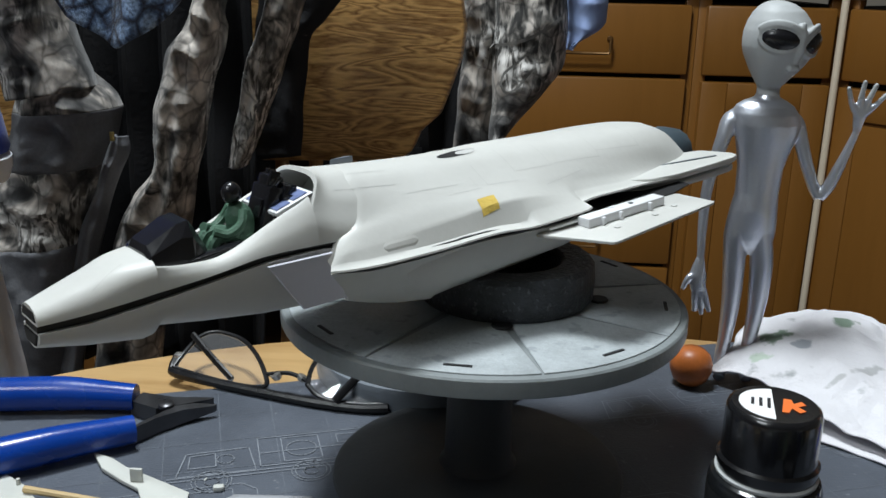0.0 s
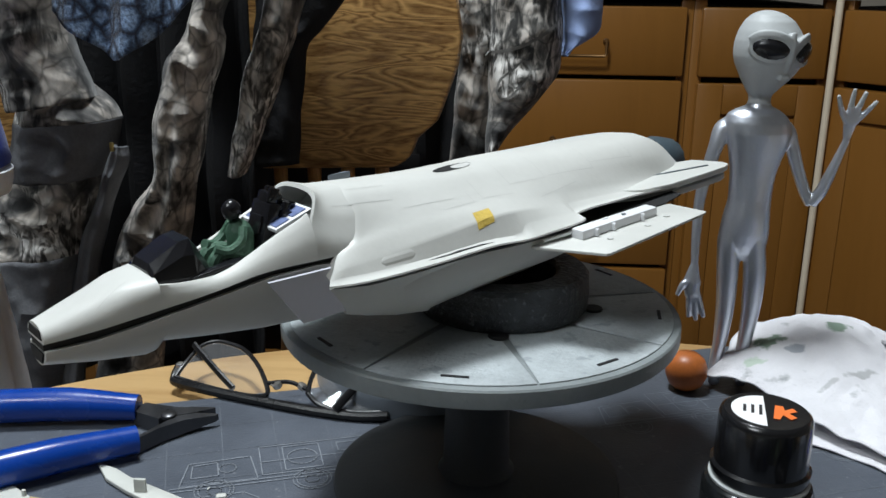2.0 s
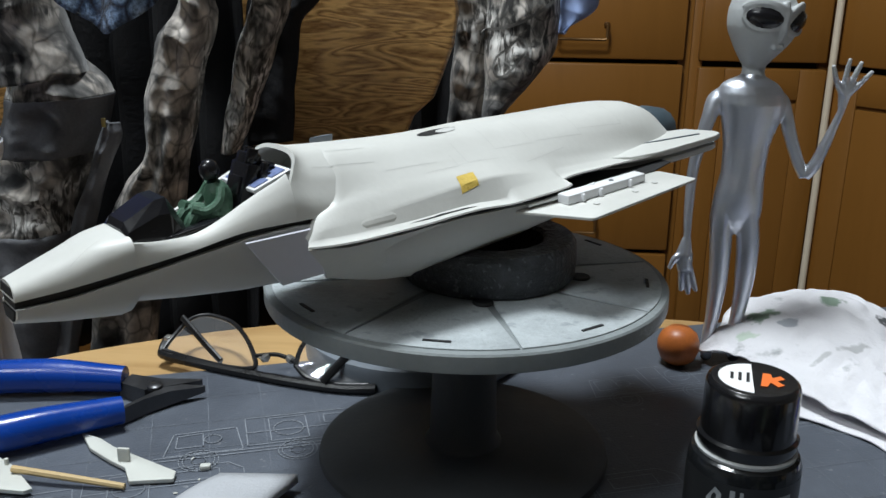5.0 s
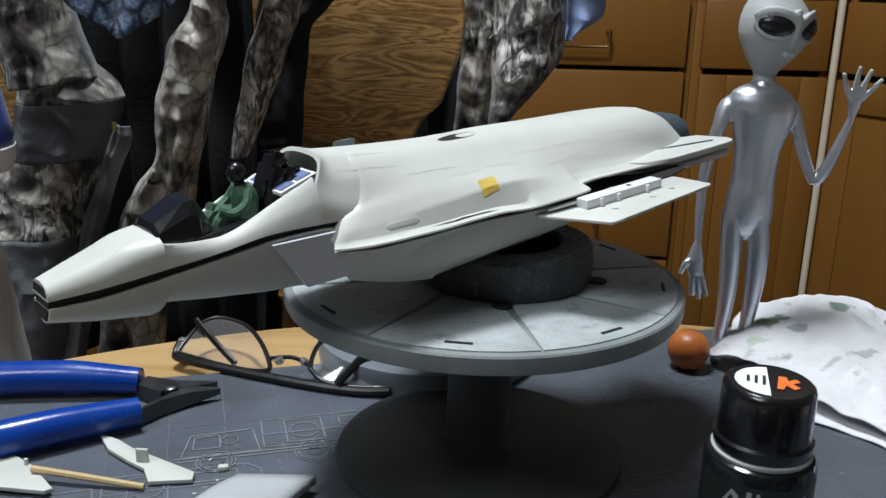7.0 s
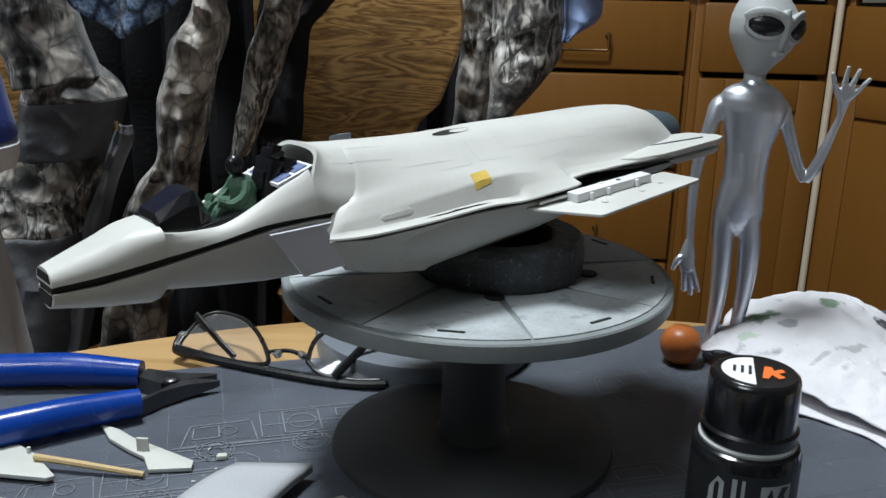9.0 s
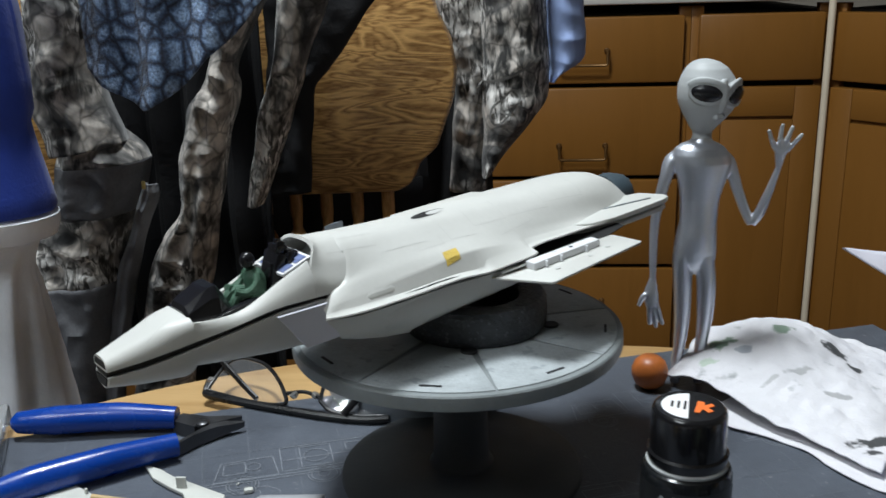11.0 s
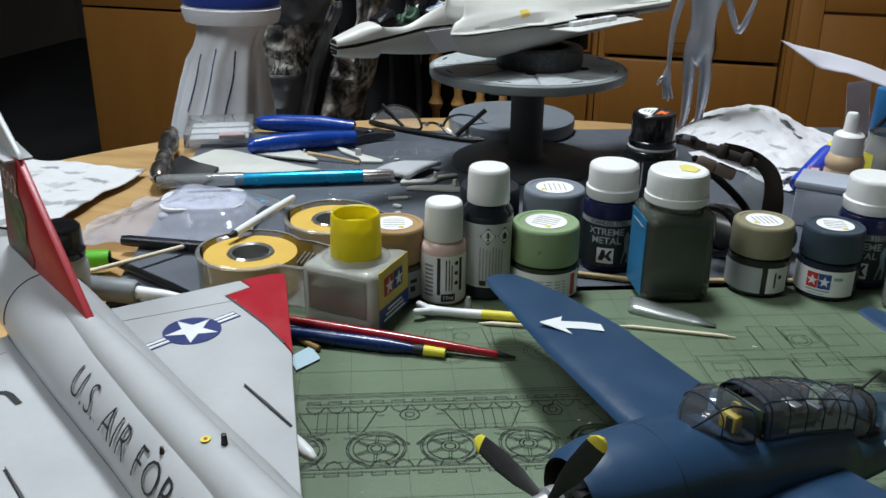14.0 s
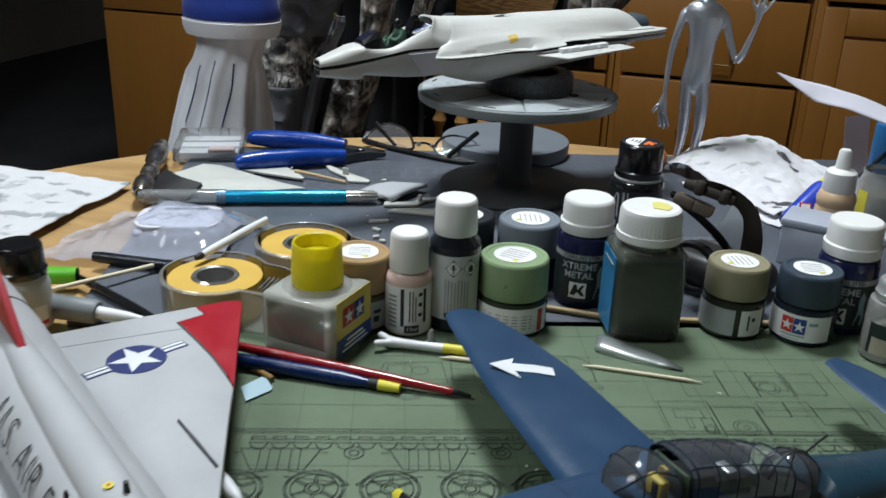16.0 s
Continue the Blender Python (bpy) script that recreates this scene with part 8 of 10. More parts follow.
for s in (1, -1):
    def wing_plate(o, z0, z1, bev):
        bm_ = slab([(a, s * b) for a, b in (o if s > 0 else list(reversed(o)))], z0, z1, bev)
        return bm_
    o = [(-0.0600, 0.010), (-0.0518, 0.0796), (-0.0428, 0.0800), (-0.0420, 0.0672), (-0.0252, 0.0675), (-0.0066, 0.0674), (0.0098, 0.0660), (0.0191, 0.0646), (0.0360, 0.0553), (0.0622, 0.0413), (0.1000, 0.0213), (0.1180, 0.0110)]
    w_ = part("wing", wing_plate(o, 0.7768, 0.7797, 0.0007), AIRGREY, delta, "light grey delta wing")
    o = [(-0.0416, 0.0676), (-0.0424, 0.0803), (-0.0514, 0.0800), (-0.0500, 0.0930), (-0.0470, 0.0985), (-0.0420, 0.0968), (-0.0079, 0.0789), (0.0188, 0.0651), (0.0098, 0.0664), (-0.0066, 0.0678), (-0.0252, 0.0679)]
    part("wing_tip", wing_plate(o, 0.7769, 0.7798, 0.0005), AIRRED, w_, "red wing tip")
    part("tip_joint", wing_plate([(-0.0410, 0.0670), (-0.0252, 0.0673), (-0.0066, 0.0672), (0.0110, 0.0655), (0.0110, 0.0663), (-0.0066, 0.0679), (-0.0252, 0.0680), (-0.0410, 0.0678)], 0.7793, 0.77995, 0), mat("dark_joint_and_shadow_grey", (0.05, 0.05, 0.055), 0.5, bump=0), w_, "dark joint along the wing tip", smooth=False)
    # fence and the strip under it are dark grey to include the fence's shadow
    part("fence", wing_plate([(0.030, 0.0393), (0.046, 0.0390), (0.062, 0.0393), (0.062, 0.0395), (0.046, 0.0398), (0.030, 0.0395)], 0.7795, 0.7808, 0), mat("dark_joint_and_shadow_grey", (0.05, 0.05, 0.055)), w_, "thin wing fence", smooth=False)
    part("fence_shadow_line", wing_plate([(0.030, 0.0389), (0.062, 0.0389), (0.062, 0.0401), (0.030, 0.0401)], 0.7797, 0.7799, 0), mat("dark_joint_and_shadow_grey", (0.05, 0.05, 0.055), 0.5, bump=0), w_, "dark line along the fence, painted as its shadow", smooth=False)
    part("elevon_line", wing_plate([(-0.0450, 0.019), (-0.0340, 0.0690), (-0.0344, 0.0690), (-0.0454, 0.019)], 0.7796, 0.77985, 0), mat("grey_panel_joint", (0.28, 0.29, 0.30), 0.5, bump=0), w_, "fine panel joint", smooth=False)
    part("missile", lathe([(0, -0.010), (0.0022, -0.010), (0.0025, 0.004), (0.0022, 0.010), (0.0012, 0.0135), (0, 0.0145)], 18, tilt=Matrix.Translation((0.0560, s * 0.0430, 0.7700)) @ Matrix.Rotation(radians(90), 4, "Y")), WHITEPL, delta, "white pod under the wing")
    part("pylon", box(0.012, 0.0015, 0.006, (0.052, s * 0.0425, 0.7715)), AIRGREY, delta, smooth=False)
    lg = part("gear_leg", tube([(0.010, s * 0.040, 0.777), (0.010, s * 0.041, 0.759)], 0.0013, 8), STEEL, delta)
    part("wheel", lathe([(0, -0.002), (0.006, -0.0022), (0.0078, 0), (0.006, 0.0022), (0, 0.002)], 22, tilt=Matrix.Translation((0.010, s * 0.043, TOP + 0.0078)) @ Matrix.Rotation(radians(90), 4, "X")), BLACK, lg, "black rubber wheel")
    side = part("intake", loft([[(x, s * (w0 + w1 * math.cos(a)), 0.7865 + h * math.sin(a)) for a in [2 * math.pi * i / 20 for i in range(20)]] for x, w0, w1, h in ((0.1360, 0.0110, 0.0082, 0.0118), (0.130, 0.0105, 0.0084, 0.0122), (0.118, 0.0088, 0.0084, 0.0118), (0.108, 0.0070, 0.0084, 0.0110), (0.07, 0.0050, 0.0080, 0.0100))]), AIRGREY, delta, "side air intake")
    part("intake_mouth", lathe([(0, 0), (0.0076, 0), (0, 0.0003)], 20, tilt=Matrix.Translation((0.1364, s * 0.0110, 0.7865)) @ Matrix.Rotation(radians(90), 4, "Y") @ Matrix.Diagonal((1.4, 0.95, 1, 1))), BLACK, delta, "black intake mouth", smooth=False)
ng = part("gear_leg", tube([(0.175, 0, 0.773), (0.177, 0, 0.757)], 0.0012, 8), STEEL, delta)
part("wheel", lathe([(0, -0.0015), (0.005, -0.0017), (0.0062, 0), (0.005, 0.0017), (0, 0.0015)], 20, tilt=Matrix.Translation((0.177, 0.0, TOP + 0.0062)) @ Matrix.Rotation(radians(90), 4, "X")), BLACK, ng, "black rubber wheel")
fin = part("fin", slab([(0.003, 0.7995), (0.002, 0.8045), (-0.0590, 0.8480), (-0.0830, 0.8445), (-0.0930, 0.8050), (-0.0880, 0.7980)], -0.0014, 0.0014, 0.0006), AIRRED, delta, "red swept fin", place=Matrix.Rotation(radians(90), 4, "X"))
part("fin_patch", slab([(-0.0585, 0.8462), (-0.0826, 0.8440), (-0.0926, 0.8052), (-0.0885, 0.7992), (-0.0600, 0.8000), (-0.0560, 0.8090), (-0.0622, 0.8160), (-0.0580, 0.8250), (-0.0640, 0.8340)], 0.0013, 0.0017), mat("worn_dark_fin_field", (0.13, 0.020, 0.026), 0.5, vary=0.7, scale=70, speck=((0.03, 0.05, 0.035), 60, 0.50)), fin, "dark worn field with a dull green emblem", smooth=False)
part("emblem", slab([(-0.0625, 0.8120), (-0.0600, 0.8200), (-0.0660, 0.8262), (-0.0745, 0.8240), (-0.0770, 0.8170), (-0.0700, 0.8105)], 0.0017, 0.0019), mat("dull_green_paint", (0.025, 0.095, 0.035), 0.5, vary=0.7, scale=140, speck=((0.02, 0.025, 0.02), 130, 0.52)), fin, "dull green painted emblem", smooth=False)
part("fin_cap", slab([(-0.0560, 0.8478), (-0.0590, 0.8500), (-0.0870, 0.8640), (-0.0895, 0.8635), (-0.0840, 0.8445), (-0.0700, 0.8462)], -0.0011, 0.0011, 0.0005), AIRGREY, delta, "light grey fin cap", place=Matrix.Rotation(radians(90), 4, "X"))
part("fin_cap_plate", slab([(-0.0600, -0.0050), (-0.0860, -0.0062), (-0.0860, 0.0062), (-0.0600, 0.0050)], 0.8462, 0.8470), AIRGREY, delta, "small grey cross plate", smooth=False)
t = text_part("number", "502", 0.0125, mat("faded_white_marking", (0.42, 0.36, 0.36), 0.5, vary=0.2, scale=200, bump=0), fin, pose(-0.0715, 0.8350, 0.0020, 0, 0, 0), "faded number on the fin")
for s in (1, -1):
    part("air_brake", slab([(-0.095, 0.800), (-0.118, 0.812), (-0.122, 0.808), (-0.108, 0.792)], 0.0115, 0.0128), AIRGREY, delta, "open grey air brake", smooth=False, place=Matrix.Rotation(radians(90), 4, "X") if s < 0 else pose(0, 0.0240, 0, 90))
part("nozzle", lathe([(0, 0), (0.0105, 0), (0.0112, 0.004), (0.0104, 0.016), (0.0096, 0.016), (0.009, 0.004), (0, 0.004)], 30, tilt=Matrix.Translation((-0.107, 0, 0.7895)) @ Matrix.Rotation(radians(-90), 4, "Y")), STEEL, delta, "dark metal nozzle")
part("panel_line", tube([(-0.052, 0.01665 * math.cos(a), 0.7875 + 0.01665 * math.sin(a)) for a in [math.pi * i / 24 for i in range(25)]], 0.00022, 4), BLADE, delta, "thin black joint round the tail")


def on_fuselage(ob, lift=0.00025):
    """Lay flat shapes on the fuselage's round side: x along it, y up its flank."""
    for v in ob.data.vertices:
        a = v.co.y / 0.0167
        v.co = Vector((v.co.x, (0.0167 + lift) * math.sin(a), 0.7868 + (0.0168 + lift) * math.cos(a)))


t = text_part("lettering", "U.S. AIR FORCE", 0.0142, INK, delta, Matrix(), "black lettering along the fuselage", spacing=1.12, bold=-0.00018)
wmax, wmin = max(v.co.x for v in t.data.vertices), min(v.co.x for v in t.data.vertices)
me_b = bmesh.new()
me_b.from_mesh(t.data)
bmesh.ops.triangulate(me_b, faces=me_b.faces)
bmesh.ops.subdivide_edges(me_b, edges=[e for e in me_b.edges if e.calc_length() > 0.003], cuts=2)
me_b.to_mesh(t.data)
me_b.free()
for v in t.data.vertices:
    f = (v.co.x - wmin) / (wmax - wmin)
    v.co = Vector((0.0200 + f * 0.0910, -0.0155 - 0.0030 * f + v.co.y, 0))
on_fuselage(t)
NAVYINK = mat("navy_insignia", (0.022, 0.035, 0.14), 0.45, vary=0.06, scale=100, bump=0)
ins = part("insignia", lathe([(0, 0.0), (0.0112, 0.0), (0.0112, 0.0002), (0, 0.0002)], 40), NAVYINK, delta, "round navy star insignia", smooth=False, place=pose(-0.0195, 0.0425, 0.7798, 0, 0, 98))
part("insignia_bar", slab([(-0.0208, -0.0028), (0.0208, -0.0028), (0.0208, 0.0028), (-0.0208, 0.0028)], -0.0003, 0.0001), NAVYINK, ins, "navy bar outline", smooth=False)
for s in (-1, 1):
    for yy in (-0.00125, 0.00125):
        part("insignia_bar", slab([(s * 0.0110, yy - 0.0008), (s * 0.0202, yy - 0.0008), (s * 0.0202, yy + 0.0008), (s * 0.0110, yy + 0.0008)][::s], 0.0001, 0.0003), WHITEINK, ins, "white bar", smooth=False)
part("white_star", slab(star(0, 0, 0.0105), 0.0002, 0.0004), WHITEINK, ins, "white star", smooth=False)
t = text_part("lettering", "USAF", 0.0180, INK, delta, pose(-0.0125, -0.0245, 0.7800, 0, 0, -84), "black lettering on the wing", align="LEFT", bold=0.0003)
part("yellow_mark", slab(ring_line(0, 0, 0.0014, 12)[:-1], 0, 0.0002), YELLOWINK, delta, "small yellow mark", smooth=False, place=pose(0.0905, -0.0012, 0.8071, 4))
part("dot", slab(ring_line(0, 0, 0.0005, 8)[:-1], 0.0002, 0.0004), REDINK, delta, "red dot", smooth=False, place=pose(0.0905, -0.0012, 0.8071, 4))
part("aerial", lathe([(0, 0), (0.0010, 0), (0.0007, 0.0034), (0, 0.0036)], 12), BLADE, delta, "short black aerial", place=pose(0.0950, 0.0020, 0.8064))
part("aerial", lathe([(0, 0), (0.0008, 0), (0.0005, 0.0020), (0, 0.0022)], 10), BLADE, delta, "short black aerial", place=pose(0.0800, -0.0094, 0.8004))

# ---- tools and scraps on the grey mat ----
PLIERBLUE = mat("glossy_blue_grip", (0.003, 0.042, 0.28), 0.28, vary=0.08, scale=50, coat=0.2)
DARKSTEEL = mat("dark_tool_steel", (0.09, 0.09, 0.095), 0.35, 0.8, vary=0.2, scale=90)
CHROME = mat("worn_chrome", (0.68, 0.66, 0.62), 0.3, 0.9, vary=0.15, scale=60)
pl_ = thing("side_cutters", "side cutters with long glossy blue grips lying open", "pliers", pose(0, 0, 0))
for pts, r in (([(-0.166, 0.364, 0.7575), (-0.145, 0.3665, 0.758), (-0.115, 0.3715, 0.758), (-0.086, 0.3735, 0.757)], [0.0052, 0.0072, 0.0072, 0.0055]), ([(-0.142, 0.2975, 0.7575), (-0.126, 0.3105, 0.758), (-0.100, 0.3300, 0.758), (-0.076, 0.3470, 0.757)], [0.0052, 0.0072, 0.0068, 0.0055])):
    path = spline(pts, 7)
    rr = [r[min(int(i / 7), 2)] + (r[min(int(i / 7), 2) + 1] - r[min(int(i / 7), 2)]) * (i / 7 - min(int(i / 7), 2)) for i in range(len(path))]
    rr[0] *= 0.55
    part("grip", tube(path, rr, 16, None, 0.95), PLIERBLUE, pl_, "glossy blue grip")
part("jaw", loft([[(x + w * c * 0.3, y + w * c, TOP + 0.004 + s * h) for c, s in ((-1, -1), (1, -1), (1, 1), (-1, 1))] for x, y, w, h in ((-0.086, 0.374, 0.004, 0.0032), (-0.072, 0.3690, 0.0055, 0.0036), (-0.064, 0.3725, 0.0035, 0.0032), (-0.0555, 0.3790, 0.0008, 0.0016))]), DARKSTEEL, pl_, "dark steel jaw")
part("jaw", loft([[(x + w * c * 0.3, y + w * c, TOP + 0.004 + s * h) for c, s in ((-1, -1), (1, -1), (1, 1), (-1, 1))] for x, y, w, h in ((-0.077, 0.3475, 0.004, 0.0032), (-0.069, 0.3615, 0.0055, 0.0034), (-0.062, 0.3680, 0.0032, 0.0030), (-0.0525, 0.3735, 0.0008, 0.0014))]), DARKSTEEL, pl_, "dark steel jaw")
part("pivot", lathe([(0, 0), (0.0032, 0), (0.0032, 0.0012), (0.0024, 0.0018), (0, 0.0018)], 18, (-0.0705, 0.3665, TOP + 0.0072)), DARKSTEEL, pl_, "steel pivot")


def piece(name, label, category, outline, z0, thick, material=CREAM, bevel=0.0003, group="cream plastic kit parts on the mat"):
    cx, cy = sum(p[0] for p in outline) / len(outline), sum(p[1] for p in outline) / len(outline)
    ob = part(name, slab([(x - cx, y - cy) for x, y in outline], 0, thick, bevel), material, None, place=pose(cx, cy, z0))
    return tagged(ob, label, category, group)


SCRAP = mat("cream_kit_plastic", (0.52, 0.525, 0.49), 0.45, vary=0.06, scale=60, bump=0.06)
piece("kit_wing", "large cream plastic model wing lying flat on the mat", "model part", [(-0.186, 0.262), (-0.176, 0.2535), (-0.156, 0.2475), (-0.124, 0.2475), (-0.100, 0.2600), (-0.090, 0.2690), (-0.0765, 0.2770), (-0.096, 0.2815), (-0.1140, 0.2870), (-0.135, 0.2950), (-0.1563, 0.3020), (-0.170, 0.300), (-0.176, 0.276)], TOP + 0.0006, 0.0024, SCRAP, 0.0006)
p = piece("kit_fin", "cream plastic tail fin with a small peg", "model part", [(-0.1395, 0.2985), (-0.1333, 0.3070), (-0.1261, 0.3150), (-0.1105, 0.3165), (-0.1009, 0.3105), (-0.0862, 0.2965), (-0.0885, 0.2945), (-0.1173, 0.2962)], TOP + 0.0016, 0.0016, SCRAP)
part("peg", lathe([(0, 0), (0.0009, 0), (0.0007, 0.0026), (0, 0.003)], 10), SCRAP, p, place=pose(0.010, 0.006, 0.0012))
p = piece("kit_fin", "thin pointed cream plastic fin beside the cutters", "model part", [(-0.0880, 0.3370), (-0.0786, 0.3330), (-0.0714, 0.3278), (-0.0427, 0.3135), (-0.0418, 0.3085), (-0.0566, 0.3055), (-0.0615, 0.3140), (-0.0692, 0.3185), (-0.0799, 0.3260)], TOP + 0.0006, 0.0016, SCRAP)
part("peg", box(0.0045, 0.0012, 0.0055, (0.002, -0.002, 0.0012), 0.0003), SCRAP, p)
tagged(part("wooden_stick", tube([(-0.098, 0.3055, TOP + 0.0046), (-0.080, 0.3040, TOP + 0.0036), (-0.057, 0.3030, TOP + 0.0016)], [0.0013, 0.0013, 0.0011], 8), mat("bamboo", (0.50, 0.36, 0.18), 0.6, vary=0.15, scale=90)), "short thin wooden stick lying across the kit parts", "stick")
# foam sanding pad, a slightly arched sheet
bm = bmesh.new()
for i in range(9):
    for j in range(7):
        u, v = i / 8, j / 6
        a = Vector((-0.040, 0.285)).lerp(Vector((-0.011, 0.271)), u)
        b_ = Vector((-0.026, 0.312)).lerp(Vector((0.002, 0.309)), u)
        q = a.lerp(b_, v)
        bm.verts.new((q.x, q.y, TOP + 0.0034 + 0.0014 * math.sin(math.pi * v) + 0.0030 * u))
bm.verts.ensure_lookup_table()
for i in range(8):
    for j in range(6):
        bm.faces.new([bm.verts[k] for k in (i * 7 + j, (i + 1) * 7 + j, (i + 1) * 7 + j + 1, i * 7 + j + 1)])
ob = part("sanding_pad", bm, mat("grey_white_pad_foam", (0.40, 0.41, 0.435), 0.7, vary=0.05, scale=60, bump=0.3, bscale=700))
md = ob.modifiers.new("thick", "SOLIDIFY")
md.thickness, md.offset = 0.0032, -1
tagged(ob, "slightly bent grey-white foam sanding pad lying beside the stand", "paper")
for o in ([(-0.0167, 0.2750), (-0.0150, 0.2650), (-0.0120, 0.2665), (-0.0060, 0.2690), (0.0060, 0.2740), (0.0085, 0.2850), (0.0185, 0.2940), (0.0150, 0.2965), (0.0040, 0.2880), (0.0010, 0.2790), (-0.0100, 0.2740)], [(-0.0085, 0.2560), (0.0060, 0.2585), (0.0220, 0.2600), (0.0430, 0.2690), (0.0340, 0.2712), (0.0255, 0.2690), (0.0215, 0.2800), (0.0180, 0.2705), (0.0040, 0.2660), (-0.0060, 0.2610)]):
    p = piece("kit_sprue", "small cream plastic missile parts still on a frame", "model part", o, TOP + 0.0005, 0.0020, SCRAP, 0.0004)
    part("peg", box(0.0024, 0.0035, 0.0050, (0.006, 0.003, 0.0015), 0.0005), SCRAP, p)
for x, y, L, a in ((-0.008, 0.2380, 0.013, 25), (-0.004, 0.2230, 0.006, -15), (0.0, 0.2110, 0.004, 40), (0.006, 0.2060, 0.004, 10), (-0.034, 0.319, 0.004, 15)):
    tagged(part("kit_scrap", box(L, 0.0028, 0.0022, (0, 0, 0), 0.0008), SCRAP, place=pose(x, y, TOP, 0, 0, a)), "tiny offcut of cream kit plastic", "scrap", "cream plastic kit parts on the mat")
for k in range(26):
    x, y = random.uniform(-0.06, 0.02), random.uniform(0.19, 0.33)
    if k > 15:
        x, y = random.uniform(0.02, 0.22), random.uniform(-0.06, 0.12)
    tagged(part("kit_crumb", box(random.uniform(0.0008, 0.0022), 0.0008, 0.0005, (0, 0, 0), 0.0002, seg=1), SCRAP, place=pose(x, y, TOP, 0, 0, random.uniform(0, 180))), "tiny crumb of cream kit plastic on the mat", "scrap", "crumbs on the mats")

kn = thing("craft_knife", "craft knife with a bright blue metal barrel and clear cap", "craft knife", pose(-0.0215, 0.2715, TOP + 0.0052, 0, 0, math.degrees(math.atan2(-0.0600, -0.1435))))
ALONG = Matrix.Rotation(radians(90), 4, "Y")
part("blade", slab([(-0.016, -0.0006), (-0.001, -0.0026), (0.0, 0.0024)], -0.0002, 0.0003), CHROME, kn, "thin steel blade", smooth=False)
part("grip", lathe([(0, 0), (0.0028, 0), (0.0042, 0.003), (0.0043, 0.021), (0, 0.021)], 30, ribs=1, depth=0.0003, tilt=ALONG), CHROME, kn, "knurled metal grip")
part("barrel", lathe([(0, 0.0208), (0.0044, 0.0208), (0.0046, 0.023), (0.0046, 0.104), (0.0040, 0.106), (0, 0.106)], 30, tilt=ALONG), mat("anodised_blue_metal", (0.02, 0.34, 0.60), 0.25, 0.7, vary=0.05, scale=40), kn, "bright blue anodised barrel")
part("cap", lathe([(0, 0.100), (0.0050, 0.100), (0.0052, 0.101), (0.0052, 0.150), (0.0045, 0.156), (0, 0.156)], 26, tilt=ALONG), CLEAR, kn, "clear plastic cap")

fr = thing("spectacles", "black-framed spectacles lying upside down on the mat", "spectacles", pose(-0.0310, 0.3895, TOP))
BLACKFR = mat("black_spectacle_frame", (0.010, 0.010, 0.011), 0.3, vary=0.1)
rims = {-1: [(-0.0835, 0.4095, 0.0045), (-0.0812, 0.4160, 0.0080), (-0.0775, 0.4290, 0.0115), (-0.0712, 0.4335, 0.0125), (-0.0630, 0.4310, 0.0125), (-0.0554, 0.4260, 0.0120), (-0.0470, 0.4150, 0.0110), (-0.0400, 0.4030, 0.0085), (-0.0370, 0.3950, 0.0050), (-0.0450, 0.3960, 0.0035), (-0.0600, 0.4010, 0.0032), (-0.0740, 0.4065, 0.0035)],
        1: [(-0.0180, 0.3915, 0.0080), (-0.0182, 0.4010, 0.0110), (-0.0168, 0.4120, 0.0120), (-0.0110, 0.4190, 0.0125), (-0.0010, 0.4190, 0.0120), (0.0070, 0.4130, 0.0115), (0.0135, 0.4040, 0.0110), (0.0200, 0.3940, 0.0085), (0.0205, 0.3870, 0.0050), (0.0120, 0.3850, 0.0035), (0.0000, 0.3855, 0.0032), (-0.0120, 0.3880, 0.0045)]}
for s, line in rims.items():
    ring = [Vector((x + 0.0310, y - 0.3895, z)) for x, y, z in line]
    rim_line = spline(ring + ring[:1], 5)
    mid = sum(ring, Vector()) / len(ring)
    part("lens", loft(cap=False, rings=[rim_line[:-1], [p + (mid - p) * 0.5 + Vector((0, -0.0006, 0.0006)) for p in rim_line[:-1]], [p + (mid - p) * 0.97 + Vector((0, -0.0010, 0.0010)) for p in rim_line[:-1]]]), glass_mat("lens_glass", (0.9, 0.9, 0.92), 0.02, 0.03), fr, "clear lens")
    part("rim", tube(rim_line, 0.0011, 8), BLACKFR, fr, "black rim")
    part("pad", lathe([(0, 0), (0.002, 0.001), (0.0022, 0.003), (0, 0.004)], 10), CHROME, fr, "small clear nose pad", place=pose(0.0040 + s * 0.0045, 0.0070, 0.0070, 0, s * 30))
    part("pad_arm", tube(spline([(0.0040 + s * 0.0085, 0.0070, 0.0090), (0.0040 + s * 0.0060, 0.0080, 0.0075), (0.0040 + s * 0.0045, 0.0070, 0.0085)], 4), 0.0005, 6), CHROME, fr, "thin silver pad arm")
part("brow_bar", tube(spline([(-0.0525, 0.0270, 0.0075), (-0.0535, 0.0220, 0.0035), (-0.0500, 0.0180, 0.0024), (-0.0248, 0.0092, 0.0022), (0.0071, -0.0004, 0.0022), (0.0252, -0.0046, 0.0022), (0.0368, -0.0060, 0.0022), (0.0490, -0.0060, 0.0030)], 6), 0.0021, 9), BLACKFR, fr, "thick straight black brow bar")
part("bridge", tube(spline([(-0.0070, 0.0105, 0.0080), (0.0035, 0.0095, 0.0095), (0.0130, 0.0040, 0.0085)], 5), 0.0010, 7), BLACKFR, fr, "black bridge")
part("hinge", box(0.0030, 0.0040, 0.0030, (0, 0, 0), 0.0005), CHROME, fr, "small bright hinge", place=pose(-0.0520, 0.0260, 0.0060))
